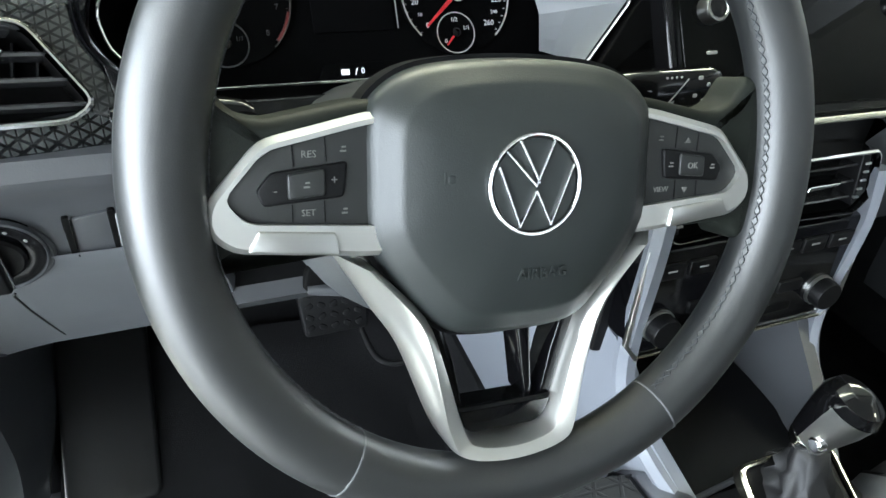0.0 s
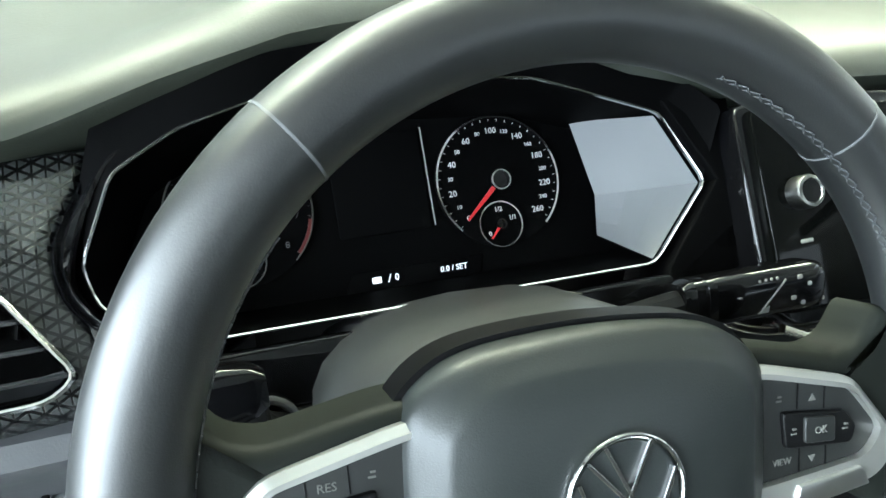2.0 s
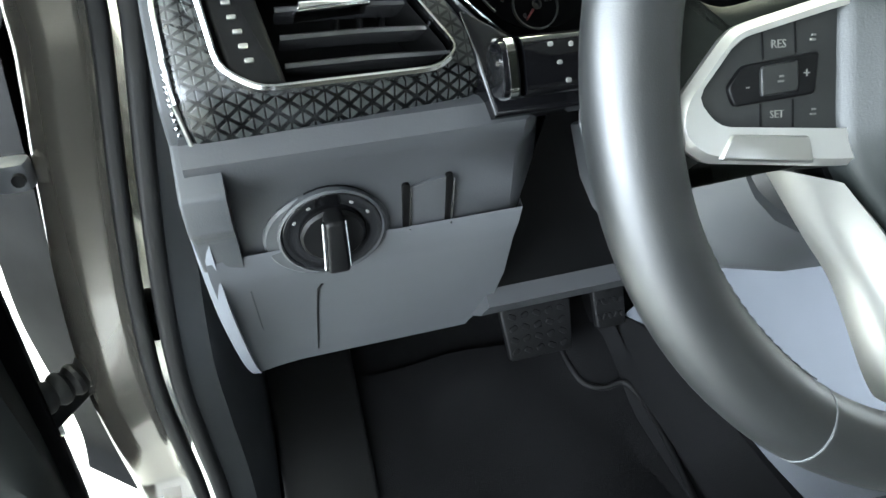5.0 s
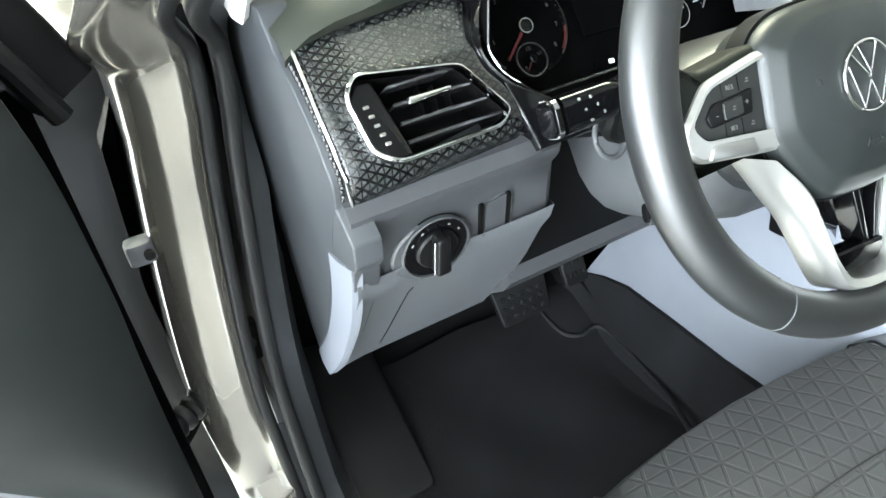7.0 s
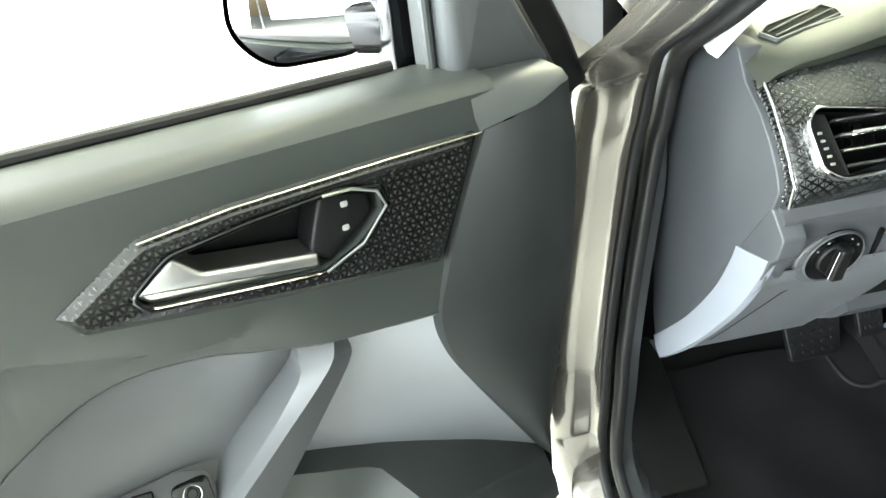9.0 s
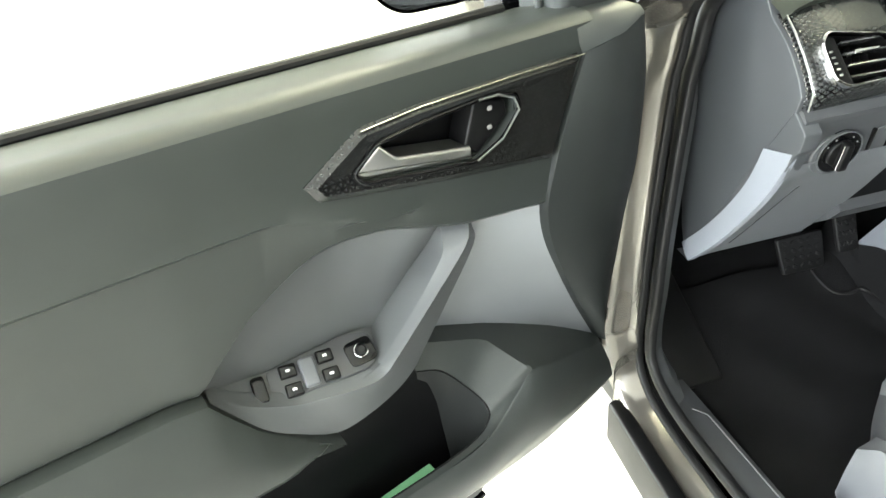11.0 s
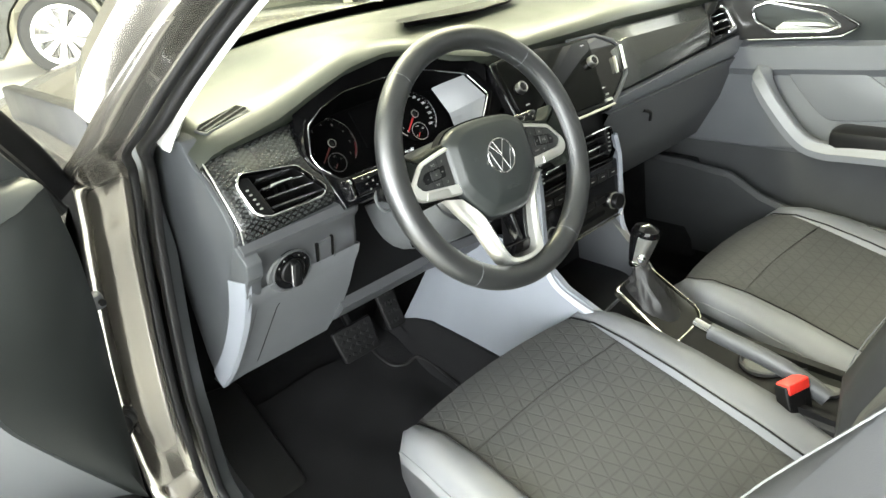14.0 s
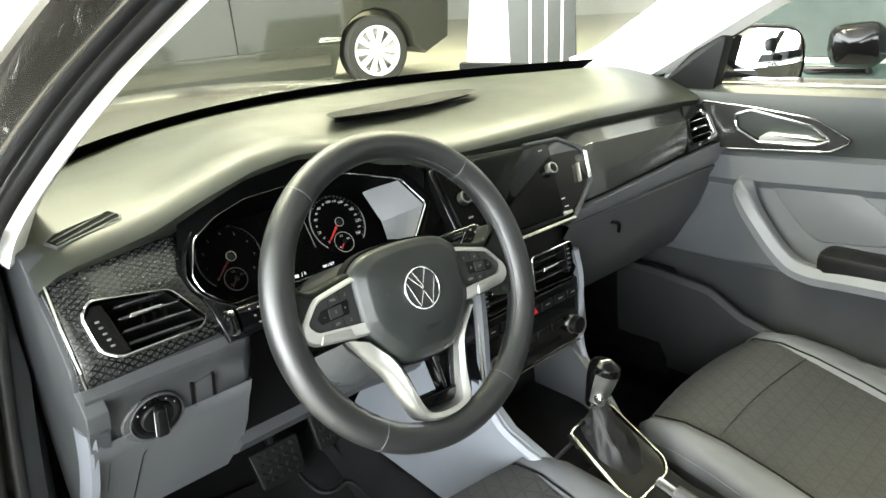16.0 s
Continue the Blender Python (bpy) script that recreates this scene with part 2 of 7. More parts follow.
def ring(bm, outer, inner, z0, z1, m, lip=0.0):
    """A plate with a hole: outer and inner outlines with the same number of points."""
    loops = [[(x, y, z0) for x, y in outer], [(x, y, z1 - lip) for x, y in outer], [(x, y, z1) for x, y in inset(outer, lip)] if lip else [(x, y, z1) for x, y in outer],
             [(x, y, z1) for x, y in inner], [(x, y, z0) for x, y in inner], [(x, y, z0) for x, y in outer]]
    rows = [[bm.verts.new(m @ Vector(p)) for p in lp] for lp in loops[:-1]]
    rows.append(rows[0])
    k = len(outer)
    for a, b in zip(rows, rows[1:]):
        for i in range(k):
            j = (i + 1) % k
            bm.faces.new((a[i], a[j], b[j], b[i]))
    return bm


def sweep(bm, path, prof, closed=False, m=None, up=(0, 0, 1), caps=True, scale=None):
    """Carries a closed 2D profile along a path. prof: radius, or list of (side, up) points."""
    if not isinstance(prof, (list, tuple)):
        prof = [(prof * math.cos(i * math.pi / 5), prof * math.sin(i * math.pi / 5)) for i in range(10)]
    ps = [Vector(p) for p in path]
    loops, n = [], len(ps)
    for i, p in enumerate(ps):
        a = ps[i - 1] if closed or i else p
        b = ps[(i + 1) % n] if closed or i < n - 1 else p
        t = (b - a).normalized()
        side = t.cross(Vector(up))
        if side.length < 1e-4:
            side = t.cross(Vector((1, 0, 0)))
        side.normalize()
        u = side.cross(t).normalized()
        k = scale[i] if scale else 1.0
        loops.append([tuple(p + side * x * k + u * y * k) for x, y in prof])
    if closed:
        loops.append(loops[0])
        rows = [[bm.verts.new((m @ Vector(q)) if m else Vector(q)) for q in lp] for lp in loops[:-1]]
        rows.append(rows[0])
        kk = len(prof)
        for a, b in zip(rows, rows[1:]):
            for i in range(kk):
                bm.faces.new((a[i], a[(i + 1) % kk], b[(i + 1) % kk], b[i]))
    else:
        loft(bm, loops, caps, caps, m=m)
    return bm


def rrect(w, h, r=0.003, k=3, cx=0.0, cy=0.0):
    return soften([(cx - w / 2, cy - h / 2), (cx + w / 2, cy - h / 2), (cx + w / 2, cy + h / 2), (cx - w / 2, cy + h / 2)], r, k)


def block(bm, cx, cy, cz, sx, sy, sz, bevel=0.003, m=None):
    slab(bm, rrect(sx, sy, bevel * 1.5, 2, cx, cy), cz - sz / 2, cz + sz / 2, m or Matrix(), bevel, 2)
    return bm


def lathe(bm, prof, m, n=32):
    """Turns (radius, height) points about the frame's z."""
    loops = [[(r * math.cos(2 * math.pi * i / n), r * math.sin(2 * math.pi * i / n), z) for i in range(n)] for r, z in prof]
    loft(bm, loops, m=m)
    return bm


def arc(r, a0, a1, n, cx=0.0, cy=0.0):
    return [(cx + r * math.cos(radians(a0 + (a1 - a0) * i / n)), cy + r * math.sin(radians(a0 + (a1 - a0) * i / n))) for i in range(n + 1)]


def band(bm, pts, w, z0, z1, m, closed=False):
    """A flat strip of width w along a 2D line."""
    prof = [(-w / 2, z0), (w / 2, z0), (w / 2, z1), (-w / 2, z1)]
    return sweep(bm, [(x, y, 0) for x, y in pts], prof, closed, m)


def letters(bm, text, size, m, depth=0.0002):
    """Letters of the built-in font, centred on the frame's origin."""
    cu = bpy.data.curves.new("writing", "FONT")
    cu.body, cu.size, cu.align_x, cu.align_y, cu.extrude, cu.resolution_u = text, size, "CENTER", "CENTER", depth, 2
    ob = new("writing", cu)
    me = bpy.data.meshes.new_from_object(ob.evaluated_get(bpy.context.evaluated_depsgraph_get()))
    me.transform(m)
    bm.from_mesh(me)
    bpy.data.objects.remove(ob)
    bpy.data.meshes.remove(me)
    bpy.data.curves.remove(cu)
    return bm


def at2(m, x, y, z=0.0, turn=0.0):
    return m @ Matrix.Translation((x, y, z)) @ Matrix.Rotation(radians(turn), 4, "Z")


def lerp(table, x):
    """Straight-line reading of a table of (x, value)."""
    if x <= table[0][0]:
        return table[0][1]
    for (a, u), (b, v) in zip(table, table[1:]):
        if x <= b:
            return u + (v - u) * (x - a) / (b - a)
    return table[-1][1]


B = bmesh.new
WHEEL = frame_of((0.002, 0, 1.0), (1, 0, 0), (0, math.sin(radians(22)), math.cos(radians(22)))) @ Matrix.Rotation(radians(-4.0), 4, "Z")
FASCIA = frame_of((0, 0.160, 1.017), (1, 0, 0), (0, sl[0], sl[1]))
DOOR = frame_of((-0.502, 0.227, 0), (0.938, 0.3466, 0), (0, 0, 1))  # x runs towards the hinge: use -s; z is the inner side


def ds(pts):
    """Door outline given as (distance from the hinge, height)."""
    return [(-s, z) for s, z in pts]


def fz(x, v, w=0.0):
    return FASCIA @ Vector((x, v, w))

# ---- showroom ----
floor = part("floor", block(B(), 1.0, 4.0, -0.05, 44, 44, 0.1, 0.004), FLOORM)
tagged(floor, "pale polished showroom floor tiles", "floor", kind="structure")
ceiling = part("ceiling", block(B(), 1.0, 4.0, 4.15, 44, 44, 0.1, 0.004), WALLM)
tagged(ceiling, "white showroom ceiling", "ceiling", kind="structure")

# ---- car shell ----
shell = thing("car_body", (0.33, 0.0, 0.0), "bronze metallic car body around the open driver's door", "car body", kind="structure")


def roof_z(y):
    return lerp([(-2.2, 1.45), (-1.2, 1.56), (-0.3, 1.56), (0.1, 1.47)], y)


# roof, rear wall and rear quarter close the cabin
bm = B()
loft(bm, [[(x, y, roof_z(y) + dz - 0.05 * ((x - 0.33) / 0.62) ** 2) for x in [-0.29 + 0.62 * i / 6 * 2 for i in range(7)]] for y in (-2.2, -1.2, -0.3, 0.02) for dz in (0,)], closed=False)
part("roof_lining", bm, WHITE, shell)
bm = B()
loft(bm, [[(x, y, roof_z(y) + 0.03 - 0.05 * ((x - 0.33) / 0.62) ** 2) for x in [-0.30 + 0.63 * i / 6 * 2 for i in range(7)]] for y in (-2.25, -1.2, -0.3, 0.05)], closed=False)
part("roof", bm, PAINT, shell)
part("rear_wall", block(B(), 0.33, -2.2, 0.75, 1.5, 0.06, 1.0, 0.01), BLACK, shell)
part("rear_door_panel", block(B(), -0.44, -1.65, 0.72, 0.10, 1.1, 0.75, 0.02), DOORD, shell)
part("rear_door_panel", block(B(), 1.12, -1.65, 0.72, 0.10, 1.1, 0.75, 0.02), DOORD, shell)
part("b_pillar", sweep(B(), [(-0.43, -1.02, 0.4), (-0.43, -1.05, 1.1), (-0.30, -1.10, 1.55)], rrect(0.10, 0.06, 0.015)), PAINT, shell)

# floor pan, carpet and firewall
bm = B()
sec = [(-1.9, 0.30), (-0.3, 0.30), (0.15, 0.31), (0.45, 0.33), (0.62, 0.40), (0.86, 0.62), (0.90, 0.95)]
loft(bm, [[(x, y + 0.0, z) for y, z in curve_of(sec, 4, False)] for x in (-0.36, -0.1, 0.2, 0.6, 1.02)], closed=False)
part("carpet", bm, CARPET, shell, "black pile carpet")
bm = B()
loft(bm, [[(0.10, y, zf + 0.004), (0.15, y, zf + 0.012), (0.172, y, zf + 0.05), (0.180 + d, y, zt - 0.02), (0.186 + d, y, zt), (0.215, y, zt + 0.002)] for y, zf, zt, d in ((0.64, 0.42, 0.44, 0.0), (0.575, 0.375, 0.432, 0.0), (0.52, 0.352, 0.452, 0.0), (0.46, 0.335, 0.464, 0.0), (0.357, 0.322, 0.458, 0.0), (0.2, 0.312, 0.447, 0.0), (0.0, 0.305, 0.43, 0.01), (-0.4, 0.30, 0.42, 0.02))], closed=False)
part("tunnel_carpet", bm, MATT, shell, "black carpet up the console side")
part("footrest", slab(B(), soften([(-0.066, -0.15), (0.05, -0.15), (0.056, 0.13), (-0.066, 0.15)], 0.015, 3), -0.03, 0.0, frame_of((-0.285, 0.52, 0.405), (1, 0, 0), (0, 0.88, 0.47)), 0.006), RUBBER, shell, "black footrest")
part("underbody", block(B(), 0.33, -0.4, 0.27, 1.5, 3.0, 0.04, 0.004), BLACK, shell)

# front hinge pillar, sill and seals
open_line = [(-0.192, -0.44, 1.462), (-0.236, -0.18, 1.380), (-0.270, -0.045, 1.320), (-0.303, 0.055, 1.262), (-0.345, 0.145, 1.188), (-0.372, 0.212, 1.130), (-0.384, 0.265, 1.095), (-0.367, 0.322, 1.056), (-0.370, 0.336, 1.0), (-0.376, 0.342, 0.96), (-0.390, 0.339, 0.87), (-0.403, 0.338, 0.767), (-0.410, 0.342, 0.67), (-0.409, 0.352, 0.59), (-0.407, 0.368, 0.50), (-0.406, 0.36, 0.44), (-0.404, 0.29, 0.40), (-0.402, 0.1, 0.385), (-0.40, -0.5, 0.38), (-0.40, -1.0, 0.38)]
line = curve_of(open_line, 6, False)
part("door_seal", sweep(B(), line, rrect(0.020, 0.016, 0.006), up=(1, 0, 0)), RUBBER, shell, "double black rubber door seal")
part("door_seal", sweep(B(), [(x - 0.022, y + 0.006 if z > 0.45 else y, z - (0.0 if z > 0.45 else 0.012)) for x, y, z in line], rrect(0.014, 0.014, 0.005), up=(1, 0, 0)), RUBBER, shell)
# painted jamb outside the seal
bm = B()
loft(bm, [[(x - 0.028, y + 0.003, z - 0.003), (x - 0.032, y + 0.010, z - 0.004), (x - 0.040, y + 0.014, z - 0.006), (x - 0.060, y + 0.017, z - 0.010), (x - 0.078, y + 0.022, z - 0.012), (x - 0.088, y + 0.034, z - 0.016), (x - 0.091, y + 0.060, z - 0.018)] if z > 0.5 else
          [(x - 0.020, y, z - 0.010), (x - 0.034, y, z - 0.014), (x - 0.045, y, z - 0.018), (x - 0.058, y, z - 0.024), (x - 0.066, y, z - 0.034), (x - 0.070, y, z - 0.055), (x - 0.072, y, z - 0.10)] for x, y, z in line], closed=False)
part("door_jamb", bm, PAINT, shell, "bronze metallic painted door jamb", 75)
part("sill_cover", sweep(B(), [(-0.478, 0.36, 0.335), (-0.480, 0.1, 0.315), (-0.480, -1.0, 0.31)], rrect(0.03, 0.10, 0.010, 3)), BLACK, shell, "black plastic sill cover")
# sheet behind the jamb, coloured near black for the shade in the gap
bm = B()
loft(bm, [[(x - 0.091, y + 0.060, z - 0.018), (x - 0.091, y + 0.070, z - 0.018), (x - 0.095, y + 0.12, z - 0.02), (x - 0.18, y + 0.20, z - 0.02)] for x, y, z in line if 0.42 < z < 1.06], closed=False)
part("hinge_gap_shade", bm, CAVE, shell, "near-black sheet for the shade between wing and door")
for y, z in ((0.362, 0.878), (0.44, 0.52)):
    hinge = part("hinge", block(B(), -0.487, y + 0.006, z, 0.026, 0.026, 0.022, 0.005), GREY, shell, "small grey hinge plate")
    part("hinge_bolt", lathe(B(), [(0.005, 0.0), (0.005, 0.005), (0.002, 0.0055)], frame_of((-0.480, y - 0.009, z), (1, 0, 0), (0, 0, 1)), 12), BLACK, hinge)
boot = curve_of([(-0.445, 0.40, 0.70), (-0.47, 0.39, 0.685), (-0.50, 0.37, 0.675), (-0.53, 0.345, 0.675)], 8, False)
part("cable_boot", sweep(B(), boot, [(0.016 * math.cos(i * math.pi / 6), 0.016 * math.sin(i * math.pi / 6)) for i in range(12)], scale=[1.0 if i % 3 else 0.78 for i in range(len(boot))]), RUBBER, shell, "corrugated black cable boot")
# inner flange and kick panel between seal and dashboard
bm = B()
loft(bm, [[(x + 0.008, y - 0.002, z), (min(x + 0.03, -0.354), y + 0.015, z), (min(x + 0.05, -0.351), y + 0.08, z), (min(x + 0.055, -0.351), y + 0.3, z)] for x, y, z in line if 0.40 < z < 1.13], closed=False)
part("kick_panel", bm, GREYM, shell)
bm = B()
loft(bm, [[(-0.395, y, 0.388), (-0.375, y, 0.392), (-0.345, y, 0.388), (-0.335, y, 0.30)] for y in (0.36, 0.1, -0.5, -1.0)], closed=False)
part("sill_plate", bm, GREYD, shell, "dark grey plastic sill plate")
part("sill_line", sweep(B(), [(-0.372, 0.28, 0.3935), (-0.355, 0.26, 0.392), (-0.352, -0.9, 0.392)], 0.0012), SEAM, shell)

# A-pillars: white trim inside, paint outside
pa = [(-0.352, 0.27, 1.09), (-0.343, 0.225, 1.135), (-0.318, 0.165, 1.19), (-0.278, 0.075, 1.262), (-0.245, -0.025, 1.32), (-0.212, -0.16, 1.38), (-0.170, -0.42, 1.46)]
pathA = curve_of(pa, 5, False)
bm = B()
loft(bm, [[(x - lerp([(1.09, 0.008), (1.17, 0.012)], z), y, z - 0.008), (x - lerp([(1.09, 0.004), (1.17, 0.002)], z), y - 0.012, z - 0.012), (x + 0.016, y + 0.005, z - 0.004), (x + lerp([(1.12, 0.048), (1.25, 0.062)], z), y + 0.075, z + 0.012), (x + 0.02, y + 0.15, z + 0.05), (x - lerp([(1.09, 0.012), (1.17, 0.02)], z), y + 0.10, z + 0.05)] for x, y, z in pathA])
part("pillar_trim", bm, WHITE, shell, "white fabric-covered windscreen pillar trim")
bm = B()
loft(bm, [[(x - 0.025, y + 0.02, z + 0.0), (x - 0.055, y + 0.05, z + 0.012), (x - 0.07, y + 0.11, z + 0.05), (x - 0.045, y + 0.17, z + 0.07), (x - 0.015, y + 0.12, z + 0.055)] for x, y, z in pathA])
part("pillar_outside", bm, PAINT, shell)
pr = [(0.985, 0.36, 1.09), (0.98, 0.28, 1.115), (0.97, 0.12, 1.205), (0.96, -0.05, 1.29), (0.94, -0.4, 1.40)]
bm = B()
loft(bm, [[(x + 0.03, y, z - 0.008), (x - 0.015, y + 0.02, z - 0.004), (x - 0.03, y + 0.15, z + 0.02), (x, y + 0.19, z + 0.05), (x + 0.05, y + 0.10, z + 0.05)] for x, y, z in curve_of(pr, 5, False)])
part("pillar_trim", bm, WHITE, shell, "white fabric-covered windscreen pillar trim")


def front_y(x):
    return 0.86 - 0.42 * ((x - 0.33) / 0.66) ** 2


bm = B()
loft(bm, [[(x, front_y(x) - 0.02, 1.118), (x, front_y(x) + 0.03, 1.112), (x, front_y(x) + 0.12, 1.10), (x, front_y(x) + 0.13, 0.9)] for x in [-0.36 + 1.38 * i / 14 for i in range(15)]], closed=False)
part("cowl", bm, BLACK, shell, "black plastic windscreen cowl")
bm = B()
loft(bm, [[(x, front_y(x) + 0.10 + 1.0 * k, 1.095 + 0.042 * math.sin(k * math.pi / 1.1) - 0.05 * k - 0.05 * ((x - 0.33) / 0.7) ** 2) for k in (0, 0.15, 0.3, 0.45, 0.6, 0.75, 0.9)] for x in [-0.42 + 1.5 * i / 14 for i in range(15)]], closed=False)
part("bonnet", bm, PAINT, shell, "bronze metallic bonnet")
bm = B()
loft(bm, [[(x + 0.16 * k * max(0, (0.33 - x) / 0.67), front_y(x) + 0.02 - k * (front_y(x) - 0.0), 1.115 + k * 0.40 - (0.03 * ((x - 0.33) / 0.65) ** 2) * k) for k in (0, 0.25, 0.5, 0.75, 1.0)] for x in [-0.34 + 1.34 * i / 12 for i in range(13)]], closed=False)
wind = part("windscreen", bm, GLASS, shell, "clear windscreen glass")
wind.visible_shadow = False
bm = B()
loft(bm, [[(x, front_y(x) + 0.014 - k * front_y(x), 1.115 + k * 0.40 - 0.002) for k in (0, 0.035, 0.07)] for x in [-0.34 + 1.34 * i / 24 for i in range(25)]], closed=False)
part("windscreen_edge", bm, CAVE, shell, "black printed edge band of the windscreen")

bm = B()
loft(bm, [[(-0.40, y, 1.03 - 0.03 * (y - 0.45)), (-0.455, y, 1.015 - 0.03 * (y - 0.45)), (-0.485, y, 0.96), (-0.50, y, 0.80), (-0.495, y, 0.55), (-0.47, y, 0.35)] for y in (0.43, 0.7, 1.0, 1.3)], closed=False)
part("front_wing", bm, PAINT, shell, "bronze metallic front wing")
part("passenger_sill", block(B(), 1.0, -0.25, 0.34, 0.10, 1.7, 0.18, 0.01), BLACK, shell, "black passenger door sill")
# dark block added over the door panel's front, for the shade under the dash
part("dark_footwell_side", block(B(), 0.955, 0.34, 0.52, 0.05, 0.24, 0.28, 0.02), CARPET, shell)
part("dark_footwell_side", block(B(), 1.005, 0.68, 0.70, 0.03, 0.56, 0.84, 0.006), BLACK, shell)
part("dark_footwell_side", block(B(), -0.375, 0.72, 0.70, 0.03, 0.50, 0.84, 0.006), BLACK, shell)

# wheels and outer sides carry the body on the floor
TYREB = mat("car_tyre", (0.02, 0.02, 0.02), 0.7, bump=0.1)
for x, y, s in ((-0.42, 1.02, -1), (1.08, 1.02, 1), (-0.42, -1.58, -1), (1.08, -1.58, 1)):
    WM = frame_of((x, y, 0.315), (0, s, 0), (0, 0, 1))
    tyre = part("wheel", lathe(B(), [(0.315, -0.19), (0.315, -0.02), (0.29, 0.005), (0.22, 0.0), (0.215, -0.03), (0.05, -0.03)], WM, 40), TYREB, shell, "black tyre on a silver rim")
    for i in range(5):
        part("spoke", slab(B(), [(0.03, -0.02), (0.21, -0.035), (0.21, 0.035), (0.03, 0.02)], -0.03, -0.004, at2(WM, 0, 0, 0, 72 * i), 0.006), SATIN, tyre)
for x in (-0.46, 1.12):
    part("rear_side", slab(B(), soften([(0.95, 0.30), (1.26, 0.30)] + arc(0.35, 180, 0, 8, 1.58, 0.33)[1:-1] + [(1.94, 0.30), (2.25, 0.35), (2.25, 1.05), (1.02, 1.08)], 0.02, 2), -0.03, 0.03, frame_of((x, 0, 0), (0, -1, 0), (0, 0, 1)), 0.01), PAINT, shell, "bronze metallic rear side")
part("right_wing", slab(B(), soften([(-0.46, 0.32), (-0.66, 0.30)] + arc(0.35, 0, 180, 8, -1.02, 0.33)[1:-1] + [(-1.40, 0.34), (-1.62, 0.45), (-1.60, 0.82), (-1.30, 0.95), (-0.46, 1.03)], 0.02, 2), -0.03, 0.03, frame_of((1.10, 0, 0), (0, -1, 0), (0, 0, 1)), 0.01), PAINT, shell, "bronze metallic front wing")
bm = B()
loft(bm, [[(x, 1.70 - 0.25 * ((x - 0.33) / 0.78) ** 2 + d, z) for d, z in ((0.0, 0.86), (0.10, 0.72), (0.12, 0.50), (0.06, 0.28))] for x in [-0.45 + 1.56 * i / 10 for i in range(11)]], closed=False)
part("bumper", bm, PAINT, shell, "bronze metallic front bumper")
part("tailgate", block(B(), 0.33, -2.27, 0.72, 1.56, 0.06, 0.90, 0.03), PAINT, shell, "bronze metallic tailgate")

# ---- dashboard ----
dash = thing("dashboard", (0.33, 0.30, 0.62), "dark grey soft dashboard with light grey lower panels", "dashboard")
edge_v = [(-0.345, 0.070), (-0.27, 0.080), (-0.21, 0.091), (-0.145, 0.110), (-0.07, 0.128), (0.0, 0.135), (0.05, 0.128), (0.12, 0.100), (0.19, 0.080), (0.3, 0.076), (0.6, 0.070), (0.88, 0.055), (1.0, 0.045)]
stations = [-0.345 + 1.345 * i / 60 for i in range(61)]


def pad_row(x):
    v = lerp(edge_v, x)
    d = lerp([(-0.345, -0.014), (-0.28, -0.018), (-0.2, -0.022), (-0.13, -0.008), (-0.07, 0.0)], x)
    e = fz(x, v, 0.006 + d)
    top = max(e.z + 0.022, 1.122 + 0.030 * math.exp(-((x - 0.08) / 0.2) ** 2))
    fy = front_y(x)
    side = max(0.0, (-0.30 - x) / 0.045, (x - 0.955) / 0.045)
    row = [fz(x, v - 0.008, -0.03 + d), fz(x, v - 0.003, 0.0 + d), e, e + Vector((0, 0.006, 0.008)), e + Vector((0, 0.03, 0.019)), Vector((x, e.y + 0.08, e.z * 0.35 + top * 0.65)), Vector((x, 0.36, top))]
    for k in (0.25, 0.5, 0.75, 1.0):
        row.append(Vector((x, 0.36 + (fy - 0.36) * k, top + 0.006 * math.sin(k * math.pi) - (top - 1.118) * k)))
    row.append(Vector((x, fy + 0.01, 1.05)))
    return [tuple(p - Vector((0, 0, 0.012 * side ** 2))) for p in row]


bm = B()
loft(bm, [pad_row(x) for x in stations], closed=False)
pad = part("pad", bm, PAD, dash, "dark soft-touch dashboard top")
# storage recess in the middle of the pad
tray = [(0.10, 0.30), (0.30, 0.335), (0.50, 0.385), (0.525, 0.43), (0.46, 0.47), (0.28, 0.43), (0.13, 0.36)]
bm = B()
ro = soften(tray, 0.03, 3)
ri = inset(ro, 0.012)
loft(bm, [[(x, y, 1.132 + 0.022 * math.exp(-((x - 0.08) / 0.2) ** 2) + 0.004) for x, y in ro], [(x, y, 1.133 + 0.022 * math.exp(-((x - 0.08) / 0.2) ** 2)) for x, y in ri], [(x, y, 1.128 + 0.02 * math.exp(-((x - 0.08) / 0.2) ** 2)) for x, y in inset(ro, 0.02)]], cap0=False)
part("storage_tray", bm, BLACK, dash, "black recessed tray on the pad")

# switch panel and knee panel
bm = B()
prof = [(0.19, 0.972), (0.150, 0.962), (0.143, 0.952), (0.146, 0.942), (0.158, 0.930), (0.163, 0.905), (0.168, 0.882), (0.176, 0.872)]
loft(bm, [[(x, y, z) for y, z in prof] + [(x, 0.30, 0.872)] for x in (-0.343, -0.30, -0.2, -0.160)] + [[(x, min(y + dy, 0.205) if z > 0.945 else y + dy, z - (0.02 if z > 0.965 else 0)) for y, z in prof] + [(x, 0.30, 0.872)] for x, dy in ((-0.152, 0.006), (-0.135, 0.035), (-0.112, 0.075))])
part("switch_panel", bm, GREYD, dash, "grey switch panel under the trim")
bm = B()
kp = [(0.164, 0.886), (0.172, 0.870), (0.200, 0.842), (0.255, 0.776), (0.315, 0.706), (0.366, 0.648), (0.372, 0.640), (0.40, 0.645)]
